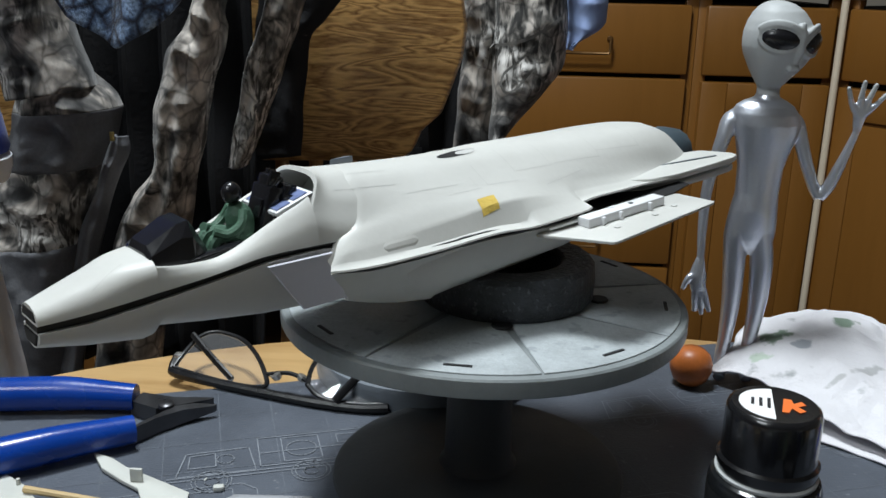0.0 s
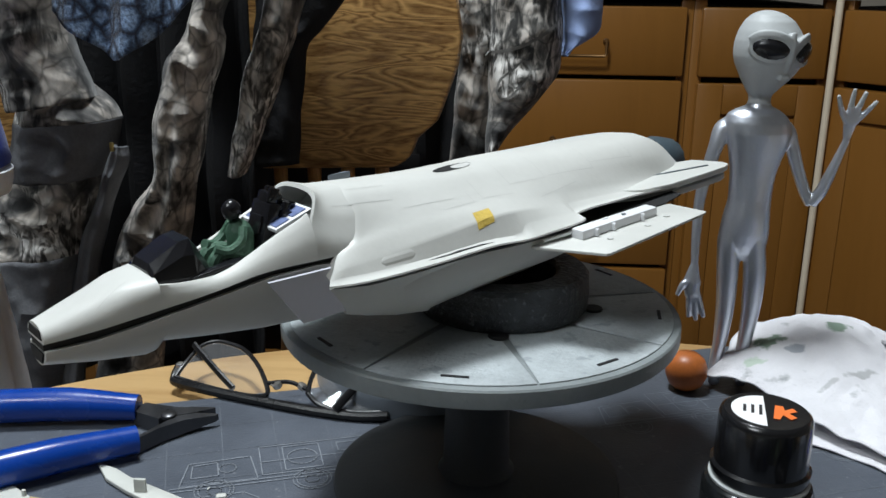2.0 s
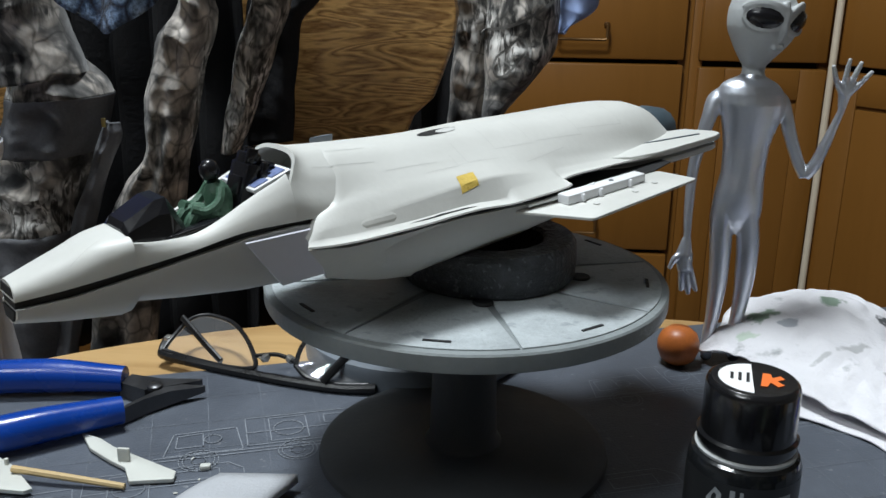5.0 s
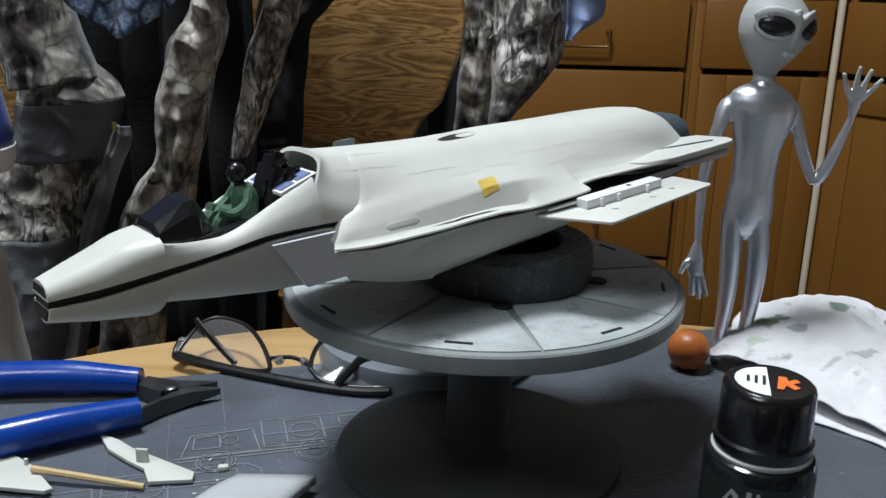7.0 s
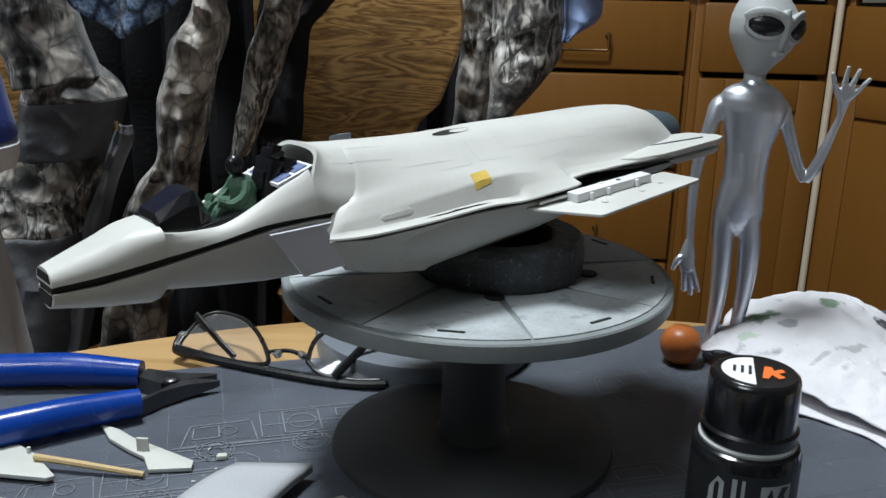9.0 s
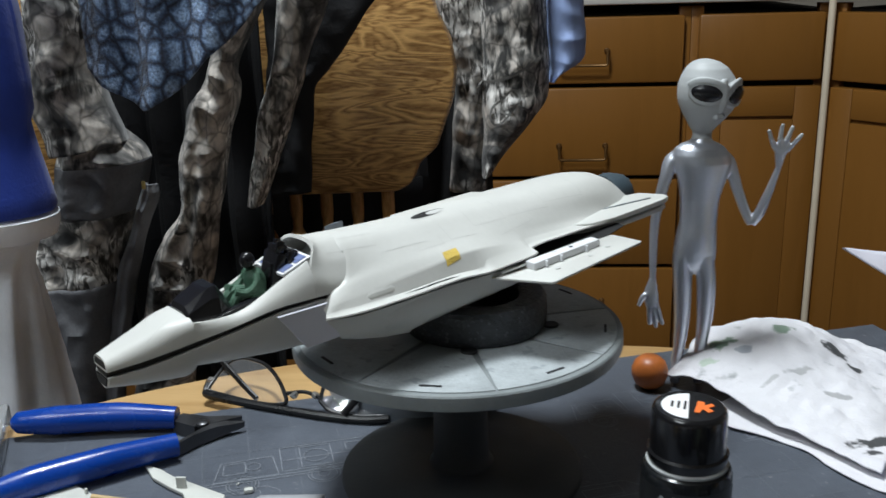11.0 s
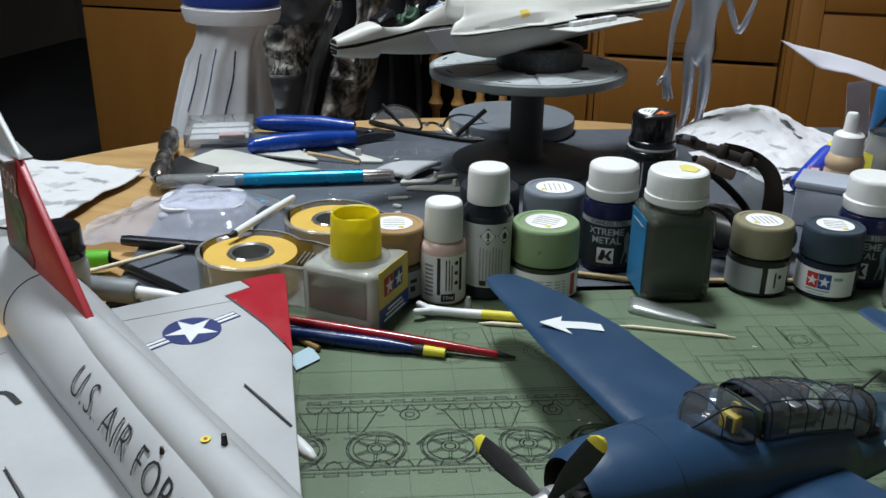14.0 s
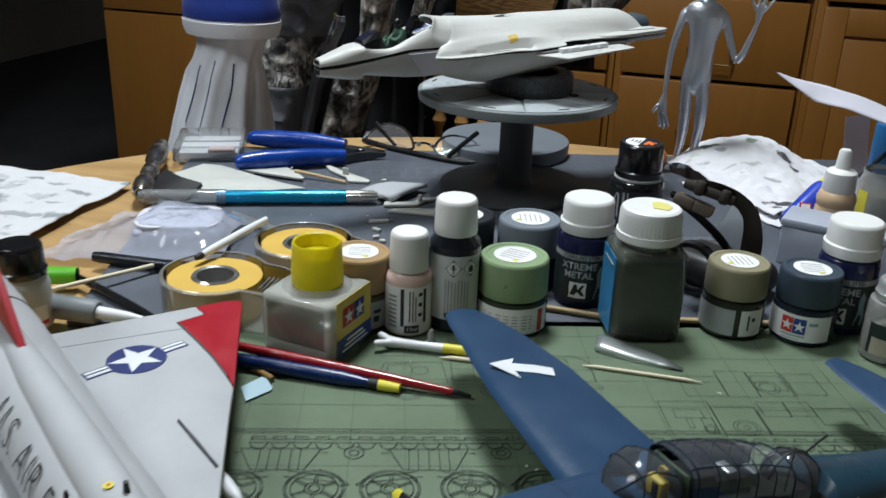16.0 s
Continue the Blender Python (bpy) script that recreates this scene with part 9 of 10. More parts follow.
part("temple", tube(spline([(-0.0480, 0.0350, 0.0145), (-0.0350, 0.0225, 0.0090), (-0.0232, 0.0120, 0.0040)], 6), 0.0017, 8, None, 0.7), BLACKFR, fr, "folded black temple")
part("temple", tube(spline([(0.0450, 0.0130, 0.0220), (0.0360, 0.0035, 0.0140), (0.0263, -0.0062, 0.0050)], 6), 0.0019, 8, None, 0.8), BLACKFR, fr, "folded black temple")

pp = thing("airbrush_fitting", "worn chrome hose fitting with three bulbous joints", "fitting", pose(-0.1660, 0.2150, TOP + 0.0074, 0, 0, math.degrees(math.atan2(0.120, -0.058))))
part("fitting", lathe([(0, -0.004), (0.0060, -0.004), (0.0085, -0.001), (0.0105, 0.006), (0.0110, 0.016), (0.0095, 0.022), (0.0070, 0.026), (0.0075, 0.032), (0.0092, 0.036), (0.0092, 0.048), (0.0070, 0.053), (0.0065, 0.062), (0.0100, 0.068), (0.0112, 0.082), (0.0105, 0.096), (0.0075, 0.104), (0.0080, 0.112), (0.006, 0.118), (0, 0.118)], 28, tilt=ALONG @ Matrix.Diagonal((0.66, 0.66, 1, 1))), mat("dark_worn_chrome", (0.40, 0.37, 0.33), 0.22, 0.95, vary=0.3, scale=90), pp)
part("bore", lathe([(0, 0), (0.0032, 0), (0, 0.0004)], 18, tilt=Matrix.Translation((-0.0042, 0, 0)) @ ALONG), BLACK, pp, "dark bore", smooth=False)
cb = thing("clear_parts_box", "clear plastic box holding white strips", "parts box", pose(-0.1860, 0.3400, TOP, 0, 0, 25))
part("shell", box(0.052, 0.060, 0.0115, (0, 0, 0), 0.0015), CLEAR, cb, "clear box")
for k in range(3):
    part("strip", box(0.044, 0.013, 0.0045, (0, -0.018 + 0.018 * k, 0.0015), 0.0005), mat("white_strip_plastic", (0.62, 0.63, 0.66), 0.5), cb, "white strip")
part("contents", box(0.020, 0.012, 0.004, (0.010, -0.024, 0.0060), 0.0015), mat("pink_rubber", (0.50, 0.36, 0.34), 0.6), cb, "pinkish rubber piece")
tagged(part("black_cloth_scrap", ribbon([(-0.180, 0.252, TOP + 0.004), (-0.160, 0.238, TOP + 0.005), (-0.140, 0.235, TOP + 0.003)], 0.022, 0.003, (0.3, 0.8, 0.3)), BLACK), "black scrap of cloth under the chrome fitting", "cloth scrap")


def crumpled(name, outline_fn, n, m, base, amp, freq, seed, mound=None):
    bm_ = bmesh.new()
    for i in range(n + 1):
        for j in range(m + 1):
            x, y = outline_fn(i / n, j / m)
            z = base + 0.32 * amp * noise.noise(Vector((x * freq * 5, y * freq * 5, seed + 8))) + amp * (abs(noise.noise(Vector((x * freq, y * freq, seed)))) + 0.5 * abs(noise.noise(Vector((x * freq * 2.3, y * freq * 2.3, seed + 3)))))
            if mound:
                z += mound(x, y)
            bm_.verts.new((x, y, z))
    bm_.verts.ensure_lookup_table()
    for i in range(n):
        for j in range(m):
            bm_.faces.new([bm_.verts[k] for k in (i * (m + 1) + j, (i + 1) * (m + 1) + j, (i + 1) * (m + 1) + j + 1, i * (m + 1) + j + 1)])
    return bm_


def quad_fn(a, b, c, d, wob=0.0, seed=0.0):
    a, b, c, d = (Vector(q) for q in (a, b, c, d))

    def f(u, v):
        p_ = a.lerp(b, u).lerp(d.lerp(c, u), v)
        return (p_.x + wob * noise.noise(Vector((u * 3, v * 3, seed))), p_.y + wob * noise.noise(Vector((u * 3, v * 3, seed + 5))))
    return f


TISSUE = mat("stained_white_tissue", (0.66, 0.65, 0.68), 0.85, vary=0.05, scale=60, bump=0.5, bscale=500, speck=((0.34, 0.35, 0.36), 52, 0.63))
TISSUE2 = mat("stained_white_tissue_flat", (0.56, 0.56, 0.58), 0.85, vary=0.05, scale=60, bump=0.4, bscale=500, speck=((0.26, 0.28, 0.29), 34, 0.555))


def napkin_mound(x, y):
    r2 = ((x - 0.216) / 0.046) ** 2 + ((y - 0.452) / (0.056 if y < 0.452 else 0.036)) ** 2
    d = math.exp(-r2 ** 1.15)
    e = math.exp(-(((x - 0.228) / 0.024) ** 2 + ((y - 0.448) / 0.030) ** 2))
    edge = max(0, min(1, (x - 0.150) / 0.02))
    return edge * (0.0210 * d + 0.003 * e + 0.001)


for name, q, base_z, sd in (("crumpled_napkin", ((0.158, 0.434), (0.236, 0.338), (0.322, 0.442), (0.212, 0.497)), 0.0026, 3.0), ("folded_napkin", ((0.173, 0.402), (0.240, 0.325), (0.322, 0.420), (0.240, 0.455)), 0.0004, 9.0)):
    bm = crumpled(name, quad_fn(*q, wob=0.009, seed=sd), 110, 110, TOP + base_z, 0.0032 if sd < 5 else 0.001, 30, sd, napkin_mound if sd < 5 else None)
    ob = part(name, bm, TISSUE)
    md = ob.modifiers.new("thick", "SOLIDIFY")
    md.thickness, md.offset = 0.0007, 1
    tagged(ob, "crumpled white napkin with dark green paint stains" if sd < 5 else "flat folded white napkin with black smears", "napkin")
    if sd < 5:
        crumple = ob
    else:
        flat = ob
DARK, GREEN = (0.028, 0.030, 0.032), (0.17, 0.24, 0.18)
stained(TISSUE, ((0.189, 0.440, 0.0075, 0.0052, 20, GREEN), (0.2205, 0.443, 0.0046, 0.0042, 0, GREEN), (0.2450, 0.435, 0.0068, 0.0042, -30, DARK), (0.252, 0.424, 0.0036, 0.0022, 0, DARK), (0.180, 0.428, 0.0042, 0.0034, 0, (0.46, 0.54, 0.46)), (0.199, 0.4300, 0.0048, 0.0036, 10, (0.34, 0.36, 0.40)), (0.222, 0.412, 0.0090, 0.0020, 15, (0.40, 0.40, 0.41)), (0.236, 0.398, 0.0070, 0.0022, -12, (0.36, 0.36, 0.37)), (0.205, 0.405, 0.0050, 0.0016, 30, (0.44, 0.44, 0.45)),
                 (0.2440, 0.3640, 0.0150, 0.0036, 10, DARK), (0.2380, 0.3540, 0.0042, 0.0026, 0, DARK), (0.2520, 0.3500, 0.0046, 0.0024, 20, DARK), (0.262, 0.385, 0.0060, 0.0024, 20, (0.38, 0.38, 0.40))))
bm = crumpled("paper", quad_fn((-0.350, 0.090), (-0.190, 0.124), (-0.194, 0.244), (-0.370, 0.238), 0.006, 2.0), 70, 60, TABLE + 0.0040, 0.0030, 22, 6.0)
towel = part("stained_paper_towel", bm, TISSUE2)
md = towel.modifiers.new("thick", "SOLIDIFY")
md.thickness, md.offset = 0.0006, 1
tagged(towel, "flat white paper towel with grey paint smears", "paper towel")
GREYS = ((0.30, 0.31, 0.32), (0.42, 0.43, 0.45), (0.24, 0.25, 0.27))
stained(TISSUE2, [(cx, cy, 1.25 * r * sx, 1.3 * r, turn, GREYS[k % 3]) for k, (cx, cy, r, sx, turn) in enumerate(((-0.222, 0.163, 0.0042, 3.6, 12), (-0.232, 0.197, 0.0036, 2.2, 5), (-0.212, 0.213, 0.0030, 3.0, -8), (-0.236, 0.222, 0.0022, 3.0, 10), (-0.262, 0.205, 0.0036, 1.6, 40), (-0.272, 0.178, 0.0032, 2.2, 20), (-0.250, 0.180, 0.0025, 2.0, -15), (-0.285, 0.222, 0.0030, 2.2, 0), (-0.258, 0.226, 0.0020, 3.0, 8), (-0.214, 0.190, 0.0018, 2.6, 20), (-0.245, 0.150, 0.0030, 2.6, -6), (-0.300, 0.195, 0.0036, 1.8, 30)))])

# flyer propped over the far clutter, curling down to its far end
near_edge = [Vector(q) for q in ((0.2249, 0.379, 0.8426), (0.2387, 0.3814, 0.8334), (0.2529, 0.3838, 0.8245), (0.2745, 0.3862, 0.8216), (0.3013, 0.3886, 0.8118), (0.3292, 0.391, 0.8067))]
far_edge = [Vector(q) for q in ((0.2249, 0.379, 0.8426), (0.2369, 0.3959, 0.8370), (0.2602, 0.4064, 0.8320), (0.2864, 0.4154, 0.8238), (0.3134, 0.4235, 0.8135), (0.3414, 0.431, 0.8060))]


def along(edge, u):
    k = min(int(u * 5), 4)
    return edge[k].lerp(edge[k + 1], u * 5 - k)


bm = bmesh.new()
for i in range(25):
    for j in range(7):
        u, v = i / 24, j / 6
        q = along(near_edge, u).lerp(along(far_edge, u), v)
        q.z += 0.0012 * math.sin(9 * u + 2 * v) * u
        bm.verts.new(q)
bm.verts.ensure_lookup_table()
for i in range(24):
    for j in range(6):
        bm.faces.new([bm.verts[k] for k in (i * 7 + j, (i + 1) * 7 + j, (i + 1) * 7 + j + 1, i * 7 + j + 1)])
ob = part("paper_sheet", bm, mat("white_printer_paper", (0.58, 0.57, 0.64), 0.6, vary=0.03, scale=20))
ob.modifiers.new("thick", "SOLIDIFY").thickness = 0.0006
tagged(ob, "pointed sheet of white paper resting over the cup and bin", "paper")
tagged(part("clear_bag", ribbon([(0.288, 0.423, 0.809), (0.291, 0.424, 0.785), (0.295, 0.425, 0.7505)], 0.018, 0.0005, (0.9, 0.3, 0)), CLEARFILM), "narrow clear plastic bag hanging by the blue cup", "plastic bag")

# ---- tapes, brushes and small things by the paint row ----
TAPEY = mat("orange_yellow_tape", (0.60, 0.385, 0.07), 0.6, vary=0.08, scale=60, bump=0.1)
for x, y, turn, r in ((-0.0388, 0.0878, 5, 0.0262), (-0.0165, 0.1438, -8, 0.0264)):
    d = thing("tape_dispenser", "roll of orange masking tape in a clear plastic dispenser", "tape dispenser", pose(x, y, TOP, 0, 0, turn), "masking tape dispensers")
    roll = part("tape_roll", lathe([(0.0105, 0.0018), (0.0228, 0.0018), (0.0230, 0.0195), (0.0105, 0.0195), (0.0105, 0.0018)], 60), TAPEY, d, "orange-yellow masking tape")
    part("core", lathe([(0.0084, 0.0015), (0.0106, 0.0015), (0.0118, 0.0198), (0.0110, 0.0206), (0.0092, 0.0200), (0.0084, 0.0015)], 40), mat("pale_grey_core", (0.55, 0.55, 0.54), 0.22, 0.85, vary=0.1), roll, "pale grey plastic core")
    sh = [(r * math.cos(radians(a)), r * math.sin(radians(a))) for a in range(40, 321, 10)]
    out_ = sh + [(0.034, -0.0185), (0.0445, -0.0150), (0.0445, 0.0085), (0.030, 0.0150)]
    bm = bmesh.new()
    for z0, z1, f in ((0.0, 0.0, 1.0),):
        lo = [bm.verts.new((a, b_, 0.0)) for a, b_ in out_]
        hi = [bm.verts.new((a, b_, 0.0205)) for a, b_ in out_]
        li = [bm.verts.new((a * 0.94, b_ * 0.94, 0.0220)) for a, b_ in out_]
        for k in range(len(out_)):
            j = (k + 1) % len(out_)
            bm.faces.new((lo[k], lo[j], hi[j], hi[k]))
            bm.faces.new((hi[k], hi[j], li[j], li[k]))
    part("case", bm, glass_mat("dispenser_plastic", (0.60, 0.55, 0.46), 0.07, 0.42), d, "clear plastic dispenser wall")
    part("case_edge", tube([(a, b_, 0.0212) for a, b_ in out_ + out_[:1]], 0.0007, 6), CLEAR, d, "glossy clear edge")
    part("base", slab(out_, 0.0, 0.0012), CLEAR, d, "clear dispenser base", smooth=False)
    for k in range(7):
        part("grip_rib", box(0.0006, 0.0150, 0.0008, (0.0270 + 0.0022 * k, -0.003, 0.0196)), CLEAR, d, smooth=False)
    part("cutter", box(0.0010, 0.0200, 0.0090, (0.0440, -0.003, 0.0100)), CHROME, d, "saw-toothed cutter edge", smooth=False)


def rod(name, label, category, a, b_, radius, material, seg=12, taper=1.0, mid=None):
    """A thing that lies along a line; its parts are added by the caller."""
    t_ = thing(name, label, category, Matrix.Translation(a) @ (Vector(b_) - Vector(a)).to_track_quat("X", "Z").to_matrix().to_4x4())
    L = (Vector(b_) - Vector(a)).length
    return t_, L


t_, L = rod("paint_brush", "white-handled brush with a black tip resting on the tape", "brush", (-0.0540, 0.0945, 0.7735), (-0.0420, 0.1500, 0.7775), 0.002, WHITEPL)
part("tip", lathe([(0, 0), (0.0012, 0.001), (0.0018, 0.004), (0.0017, 0.006), (0, 0.006)], 12, tilt=ALONG), BLACK, t_, "black tip")
part("handle", lathe([(0, 0.0055), (0.0017, 0.0055), (0.0021, 0.012), (0.0022, 0.040), (0.0017, L), (0, L)], 14, tilt=ALONG), WHITEPL, t_, "white plastic handle")
t_, L = rod("paint_brush", "paint brush with a glossy dark red handle", "brush", (-0.0100, 0.0440, 0.7590), (0.1030, 0.0495, 0.7520), 0.002, AIRRED)
part("handle", lathe([(0, 0), (0.0020, 0), (0.0024, 0.02), (0.0025, 0.07), (0.0017, L * 0.93), (0, L * 0.93)], 16, tilt=ALONG), mat("glossy_dark_red", (0.26, 0.008, 0.014), 0.22, vary=0.08, coat=0.3), t_, "glossy dark red handle")
part("tip", lathe([(0, L * 0.925), (0.0016, L * 0.925), (0.0006, L), (0, L)], 12, tilt=ALONG), BLACK, t_, "dark bristle tip")
t_, L = rod("paint_brush", "paint brush with a dark blue handle and yellow band", "brush", (-0.0080, 0.0405, 0.7540), (0.0740, 0.0440, 0.7525), 0.003, PLIERBLUE)
part("handle", lathe([(0, 0), (0.0030, 0), (0.0034, 0.02), (0.0034, 0.055), (0.0020, 0.067), (0, 0.067)], 16, tilt=ALONG), mat("glossy_navy_handle", (0.004, 0.018, 0.085), 0.25, vary=0.08), t_, "glossy dark blue handle")
part("band", lathe([(0, 0.0670), (0.0024, 0.0670), (0.0024, 0.0715), (0, 0.0715)], 14, tilt=ALONG), BLACK, t_, "black band")
part("ferrule", lathe([(0, 0.0715), (0.0024, 0.0715), (0.0020, 0.0810), (0, 0.0810)], 14, tilt=ALONG), YELLOWINK, t_, "yellow band")
t_, L = rod("thin_brush", "thin brush with a brown wooden handle", "brush", (-0.0150, 0.0500, 0.7520), (0.0180, 0.0345, 0.7515), 0.001, SPINDLE)
part("handle", lathe([(0, 0), (0.0013, 0), (0.0013, L), (0, L)], 10, tilt=ALONG), mat("brown_wood_handle", (0.30, 0.17, 0.05), 0.5), t_)
t_, L = rod("bone_shaped_tool", "white bone-shaped plastic tool with a yellow printed end", "modelling tool", (0.0505, 0.0805, 0.7535), (0.1000, 0.0865, 0.7530), 0.003, WHITEPL)
part("shaft", lathe([(0, 0.0035), (0.0018, 0.0040), (0.0026, 0.0060), (0.0022, 0.010), (0.0020, 0.018), (0.0021, 0.030), (0, 0.030)], 16, tilt=ALONG), WHITEPL, t_, "white knobbed shaft")
for s in (-1, 1):
    part("prong", tube(spline([(0.0085, 0, 0), (0.0045, s * 0.0014, 0.0002), (0.0005, s * 0.0038, 0.0006), (-0.0018, s * 0.0046, 0.0008)], 4), [0.0020] * 5 + [0.0017] * 4 + [0.0017, 0.0016, 0.0015, 0.0009], 10), WHITEPL, t_, "forked white end")
part("band", lathe([(0, 0.0300), (0.0023, 0.0300), (0.0023, L), (0, L)], 14, tilt=ALONG), YELLOWINK, t_, "yellow end")
tagged(part("paper_tag", slab([(-0.0072, -0.0010), (0.0000, -0.0100), (0.0058, 0.0020), (0.0053, 0.0036), (-0.0015, 0.0107), (-0.0028, 0.0100)], 0, 0.0003), mat("pale_blue_paper", (0.42, 0.58, 0.66), 0.6, vary=0.03), place=pose(0.0153, 0.0252, TOP + 0.0008, 0, 2, 0)), "pale blue paper tag lying on the green mat", "paper tag")
BAMBOO = mat("bamboo", (0.50, 0.36, 0.18), 0.6)
PICK = mat("pale_toothpick_wood", (0.72, 0.63, 0.46), 0.6, vary=0.12, scale=120)
t_ = part("toothpick", tube([(0.1440, 0.0945, TOP + 0.001), (0.150, 0.0949, TOP + 0.0012), (0.1900, 0.0970, TOP + 0.0012), (0.1970, 0.0974, TOP + 0.0008)], [0.0002, 0.0008, 0.0008, 0.0002], 10), PICK)
tagged(t_, "pale wooden toothpick lying on the green mat", "toothpick")
tagged(part("toothpick", tube([(0.0800, 0.0790, TOP + 0.001), (0.086, 0.0800, TOP + 0.0012), (0.1180, 0.0840, TOP + 0.0012)], [0.0002, 0.0010, 0.0010], 10), PICK), "pale wooden toothpick beside the bone-shaped tool", "toothpick")
tagged(part("bamboo_skewer", tube([(0.085, 0.1475, TOP + 0.0017), (0.150, 0.1475, TOP + 0.0017), (0.2300, 0.1700, TOP + 0.0017)], 0.0016, 10), BAMBOO), "long bamboo skewer behind the paint jars", "skewer")
bm = loft([[(x, y - w * math.cos(a), TOP + 0.0008 + h * math.sin(a) ** 0.6) for a in [math.pi * i / 10 for i in range(11)]] for x, y, w, h in ((0.1470, 0.1180, 0.0066, 0.0036), (0.1500, 0.1175, 0.0072, 0.0038), (0.1620, 0.1150, 0.0074, 0.0030), (0.1760, 0.1110, 0.0050, 0.0020), (0.1880, 0.1065, 0.0010, 0.0006))], False, closed=False)
ob = part("clear_plastic_scoop", bm, glass_mat("thin_clear_film", (0.62, 0.68, 0.66), 0.24, 0.22))
ob.modifiers.new("thick", "SOLIDIFY").thickness = 0.0005
tagged(ob, "small clear plastic scoop in front of the glass jar", "scoop")
tagged(part("clear_nozzle", lathe([(0, 0), (0.0028, 0), (0.0028, 0.002), (0.0016, 0.0028), (0.0018, 0.006), (0.0010, 0.0085), (0, 0.0085)], 16, (0.0725, 0.0900, TOP)), SMOKE), "tiny clear plastic nozzle standing on the mat", "nozzle")
tagged(part("steel_ring", tube([(0.0075 * math.cos(a), 0.0075 * math.sin(a), 0.001) for a in [2 * math.pi * i / 30 for i in range(31)]], 0.0009, 8, cap=False), CHROME, place=pose(0.012, 0.186, TOP)), "thin steel ring lying on the grey mat", "ring")
bm = bmesh.new()
bmesh.ops.create_uvsphere(bm, u_segments=16, v_segments=10, radius=0.0026)
tagged(part("white_bead", bm, WHITEPL, place=pose(0.0844, 0.2731, TOP + 0.0026)), "small white bead on the grey mat", "bead")

lb = thing("labelled_case", "flat white-lidded case in a clear zip bag", "case", pose(-0.1085, 0.1690, TOP, 0, 0, 22))
part("case_body", box(0.052, 0.040, 0.0110, (0, 0, 0.001), 0.0045, seg=3), mat("lilac_translucent_plastic", (0.40, 0.40, 0.50), 0.3, vary=0.1), lb, "lilac translucent case")
part("lid", slab([(0.011 * sx + 0.014 * math.copysign(abs(math.cos(a)) ** 0.8, math.cos(a)), 0.019 * math.copysign(abs(math.sin(a)) ** 0.6, math.sin(a))) for a in [2 * math.pi * i / 48 for i in range(48)] for sx in [1 if math.cos(a) > 0 else -1]], 0.0118, 0.0140, 0.0006), mat("white_lilac_card", (0.62, 0.62, 0.68), 0.5, vary=0.03), lb, "white lid card")
for k in range(8):
    a = k * math.pi / 4
    part("logo_ray", box(0.0050, 0.0009, 0.0002, (0.0062, 0, 0.0140)), mat("grey_print", (0.3, 0.3, 0.32)), lb, smooth=False, place=pose(0, -0.004, 0, 0, 0, 45 * k))
part("print_bar", box(0.026, 0.0034, 0.0002, (0.002, 0.0125, 0.0140)), INK, lb, smooth=False)
bm = crumpled("bag", quad_fn((-0.170, 0.110), (-0.068, 0.138), (-0.078, 0.205), (-0.165, 0.190), 0.006, 11.0), 40, 30, TOP + 0.0008, 0.004, 30, 12.0, lambda x, y: 0.0150 * math.exp(-(((x + 0.1085) / 0.034) ** 4 + ((y - 0.169) / 0.028) ** 4)))
tagged(part("zip_bag", bm, CLEARFILM), "crinkled clear zip bag over the case", "plastic bag")
t_, L = rod("green_marker_cap", "bright green marker cap", "marker cap", (-0.1360, 0.0850, 0.7555), (-0.1220, 0.0905, 0.7555), 0.005, OLIVEFIG)
part("cap", lathe([(0, 0), (0.0046, 0), (0.0048, 0.001), (0.0044, L), (0.0036, L), (0.0034, 0.006), (0, 0.006)], 20, tilt=ALONG), mat("bright_green_plastic", (0.10, 0.42, 0.02), 0.35, vary=0.06), t_)
t_, L = rod("swab_stick", "thin pale wooden stick", "stick", (-0.1220, 0.0640, 0.7575), (-0.0920, 0.1240, 0.7540), 0.001, PICK)
part("stick", lathe([(0, 0), (0.0012, 0), (0.0012, L), (0, L)], 10, tilt=ALONG), PICK, t_)
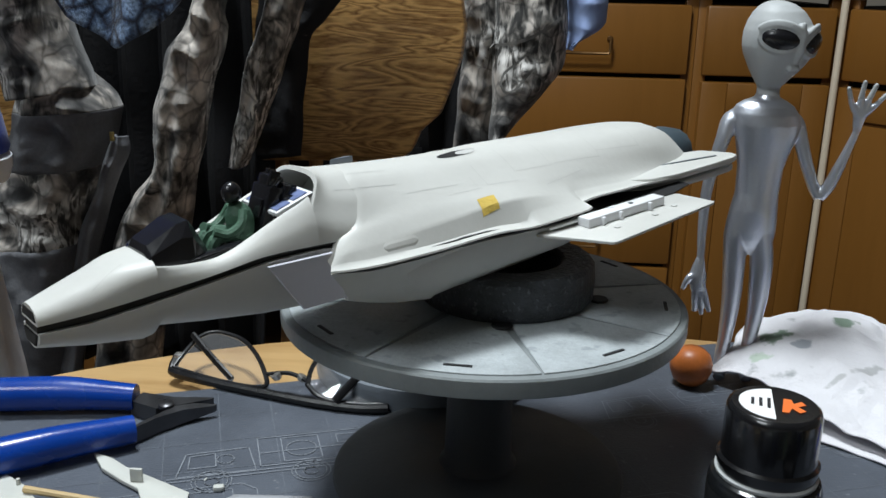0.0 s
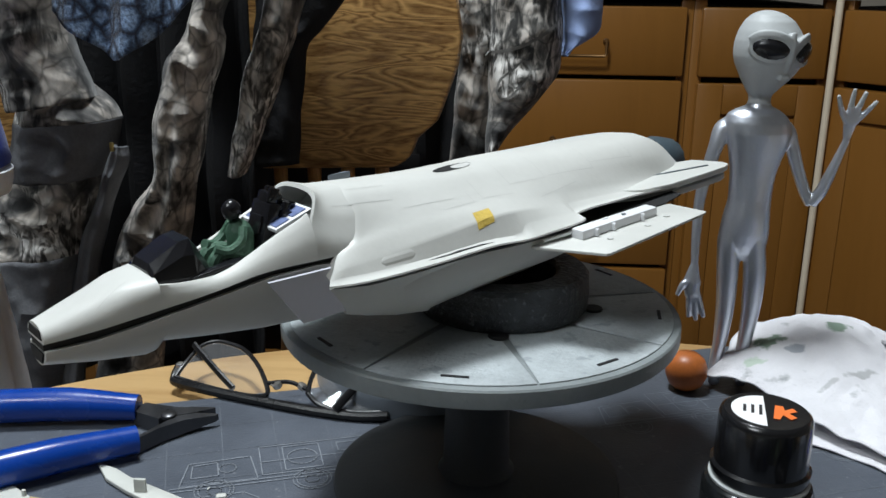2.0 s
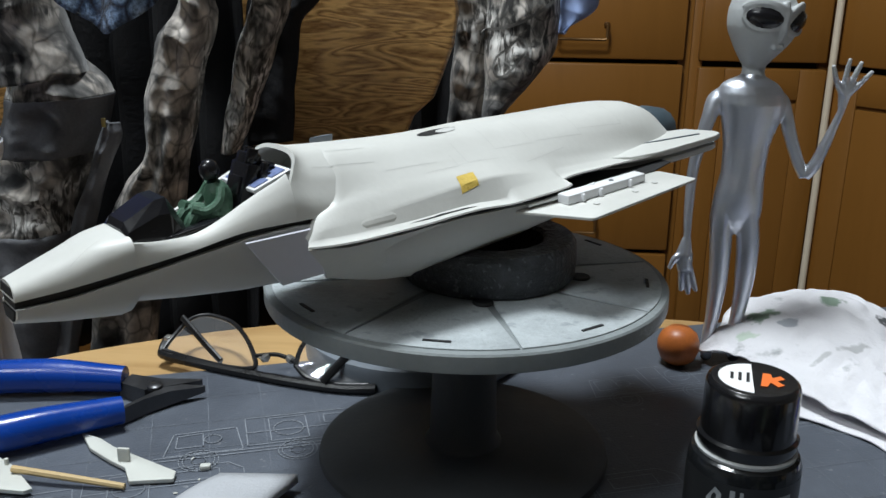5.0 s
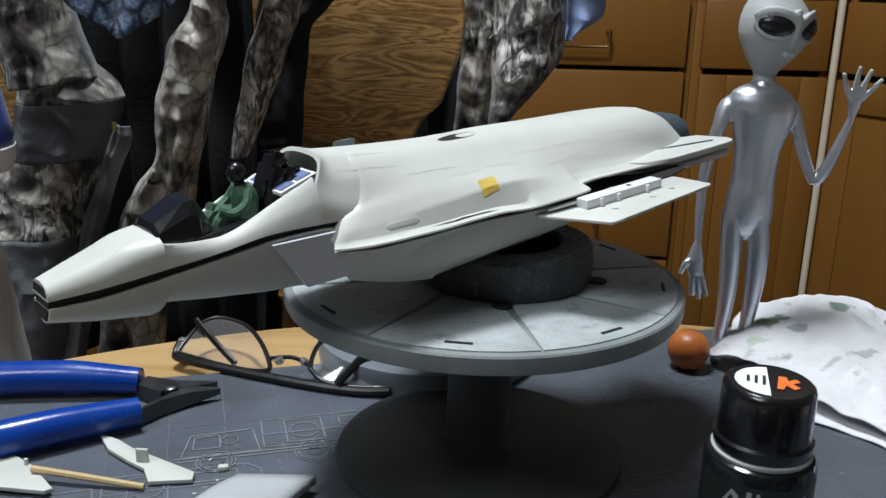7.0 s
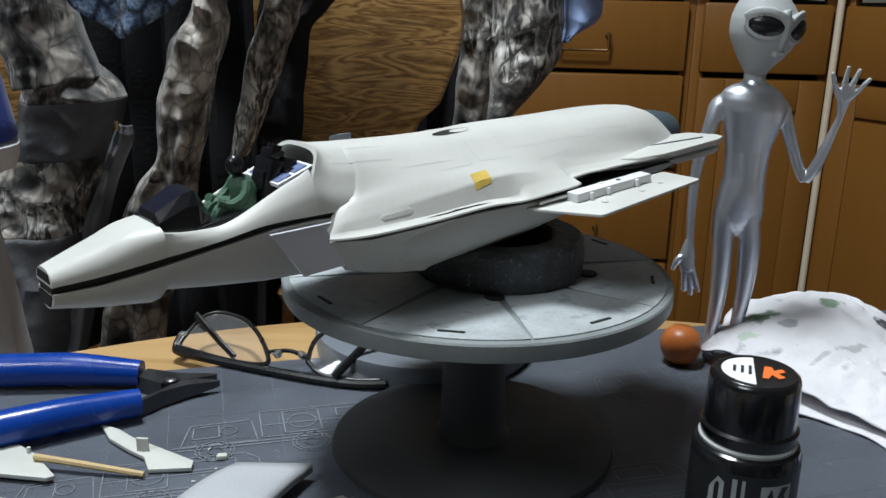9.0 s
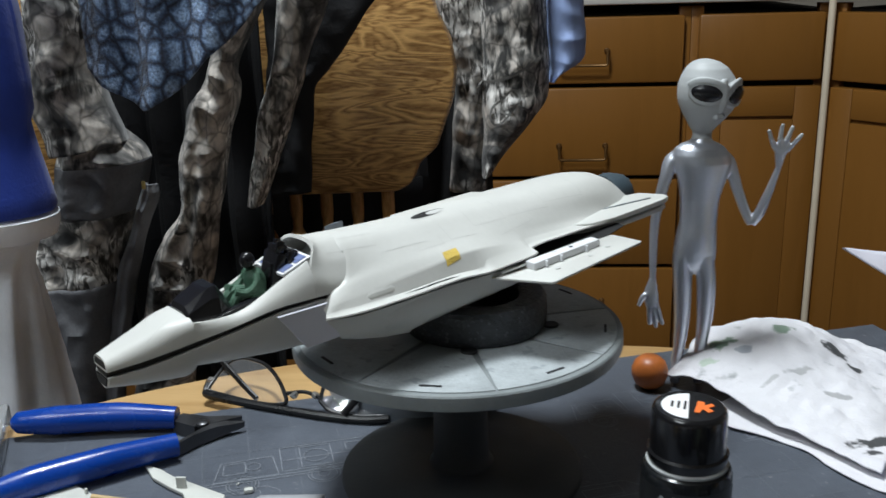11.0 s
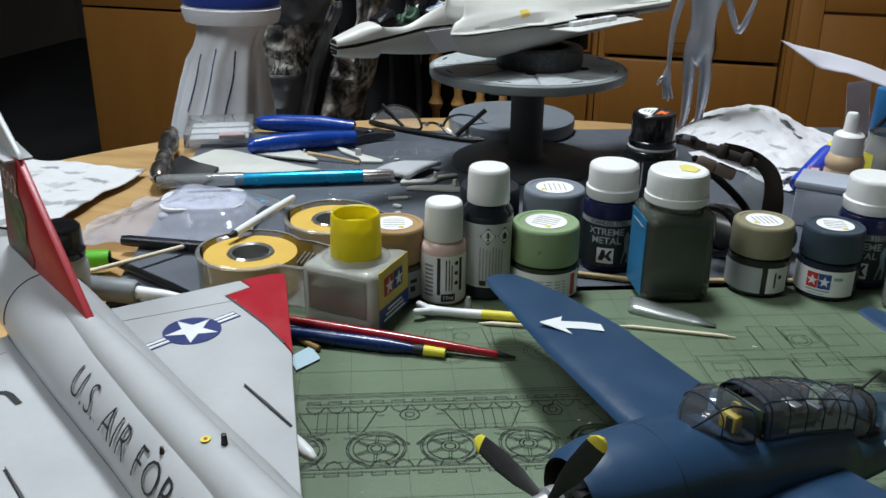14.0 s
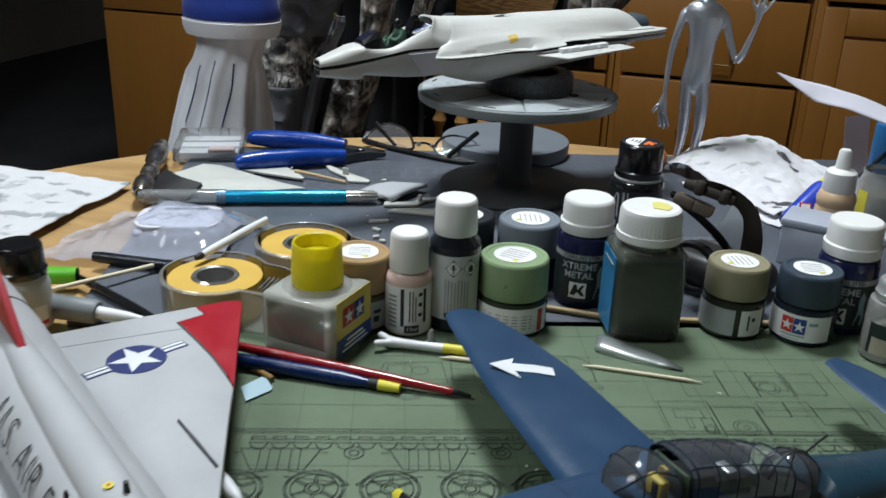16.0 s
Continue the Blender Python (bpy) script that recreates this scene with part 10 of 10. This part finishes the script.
t_, L = rod("black_brush", "slim black-handled brush lying on the mat", "brush", (-0.1260, 0.0935, 0.7535), (-0.0580, 0.0640, 0.7535), 0.002, BLACK)
part("handle", lathe([(0, 0), (0.0016, 0), (0.0022, 0.02), (0.0022, 0.055), (0.0014, L), (0, L)], 12, tilt=ALONG), GLOSSBLACK, t_)
t_, L = rod("grey_marker", "short grey marker with a white tip", "marker", (-0.1100, 0.0520, 0.7575), (-0.0620, 0.0590, 0.7550), 0.006, STEEL)
part("barrel", lathe([(0, 0), (0.0056, 0), (0.0060, 0.001), (0.0060, 0.024), (0.0050, 0.026), (0, 0.026)], 22, tilt=ALONG), mat("mid_grey_plastic", (0.20, 0.22, 0.23), 0.45, vary=0.08), t_, "grey barrel")
part("point", lathe([(0, 0.0255), (0.0032, 0.0255), (0.0026, 0.040), (0.0014, L), (0, L)], 16, tilt=ALONG), WHITEPL, t_, "pale tapering end")
t_, L = rod("clear_tube", "slim clear plastic tube lying under the craft knife", "tube", (-0.0950, 0.2080, 0.7535), (-0.0500, 0.1900, 0.7535), 0.003, CLEAR)
part("wall", lathe([(0, 0), (0.0030, 0), (0.0030, L), (0, L)], 14, tilt=ALONG), CLEAR, t_)
# pen-shaped rod added in place of the bag's dark crumpled edge
t_, L = rod("dark_bag_edge", "dark rod in place of the clear bag's crumpled dark edge", "pen", (-0.1320, 0.1180, 0.7540), (-0.0880, 0.1215, 0.7540), 0.003, BLACK)
part("barrel", lathe([(0, 0), (0.0028, 0), (0.0032, 0.004), (0.0032, 0.060), (0.001, L), (0, L)], 14, tilt=ALONG), mat("dark_blue_bag_edge", (0.008, 0.009, 0.016), 0.3), t_)
gb = thing("green_capped_bottle", "small clear bottle with a bright green cap behind the jet tail", "bottle", pose(-0.1675, 0.0435, TOP))
part("body", lathe([(0, 0), (0.0110, 0), (0.012, 0.001), (0.012, 0.018), (0.009, 0.022), (0, 0.022)], 30), SMOKE, gb)
part("cap", lathe([(0, 0.0215), (0.0098, 0.0215), (0.0100, 0.0225), (0.0094, 0.0440), (0.0085, 0.0450), (0, 0.0450)], 40, ribs=1, depth=0.0003), mat("vivid_green_plastic", (0.02, 0.42, 0.07), 0.35, vary=0.05), gb, "bright green ribbed cap")
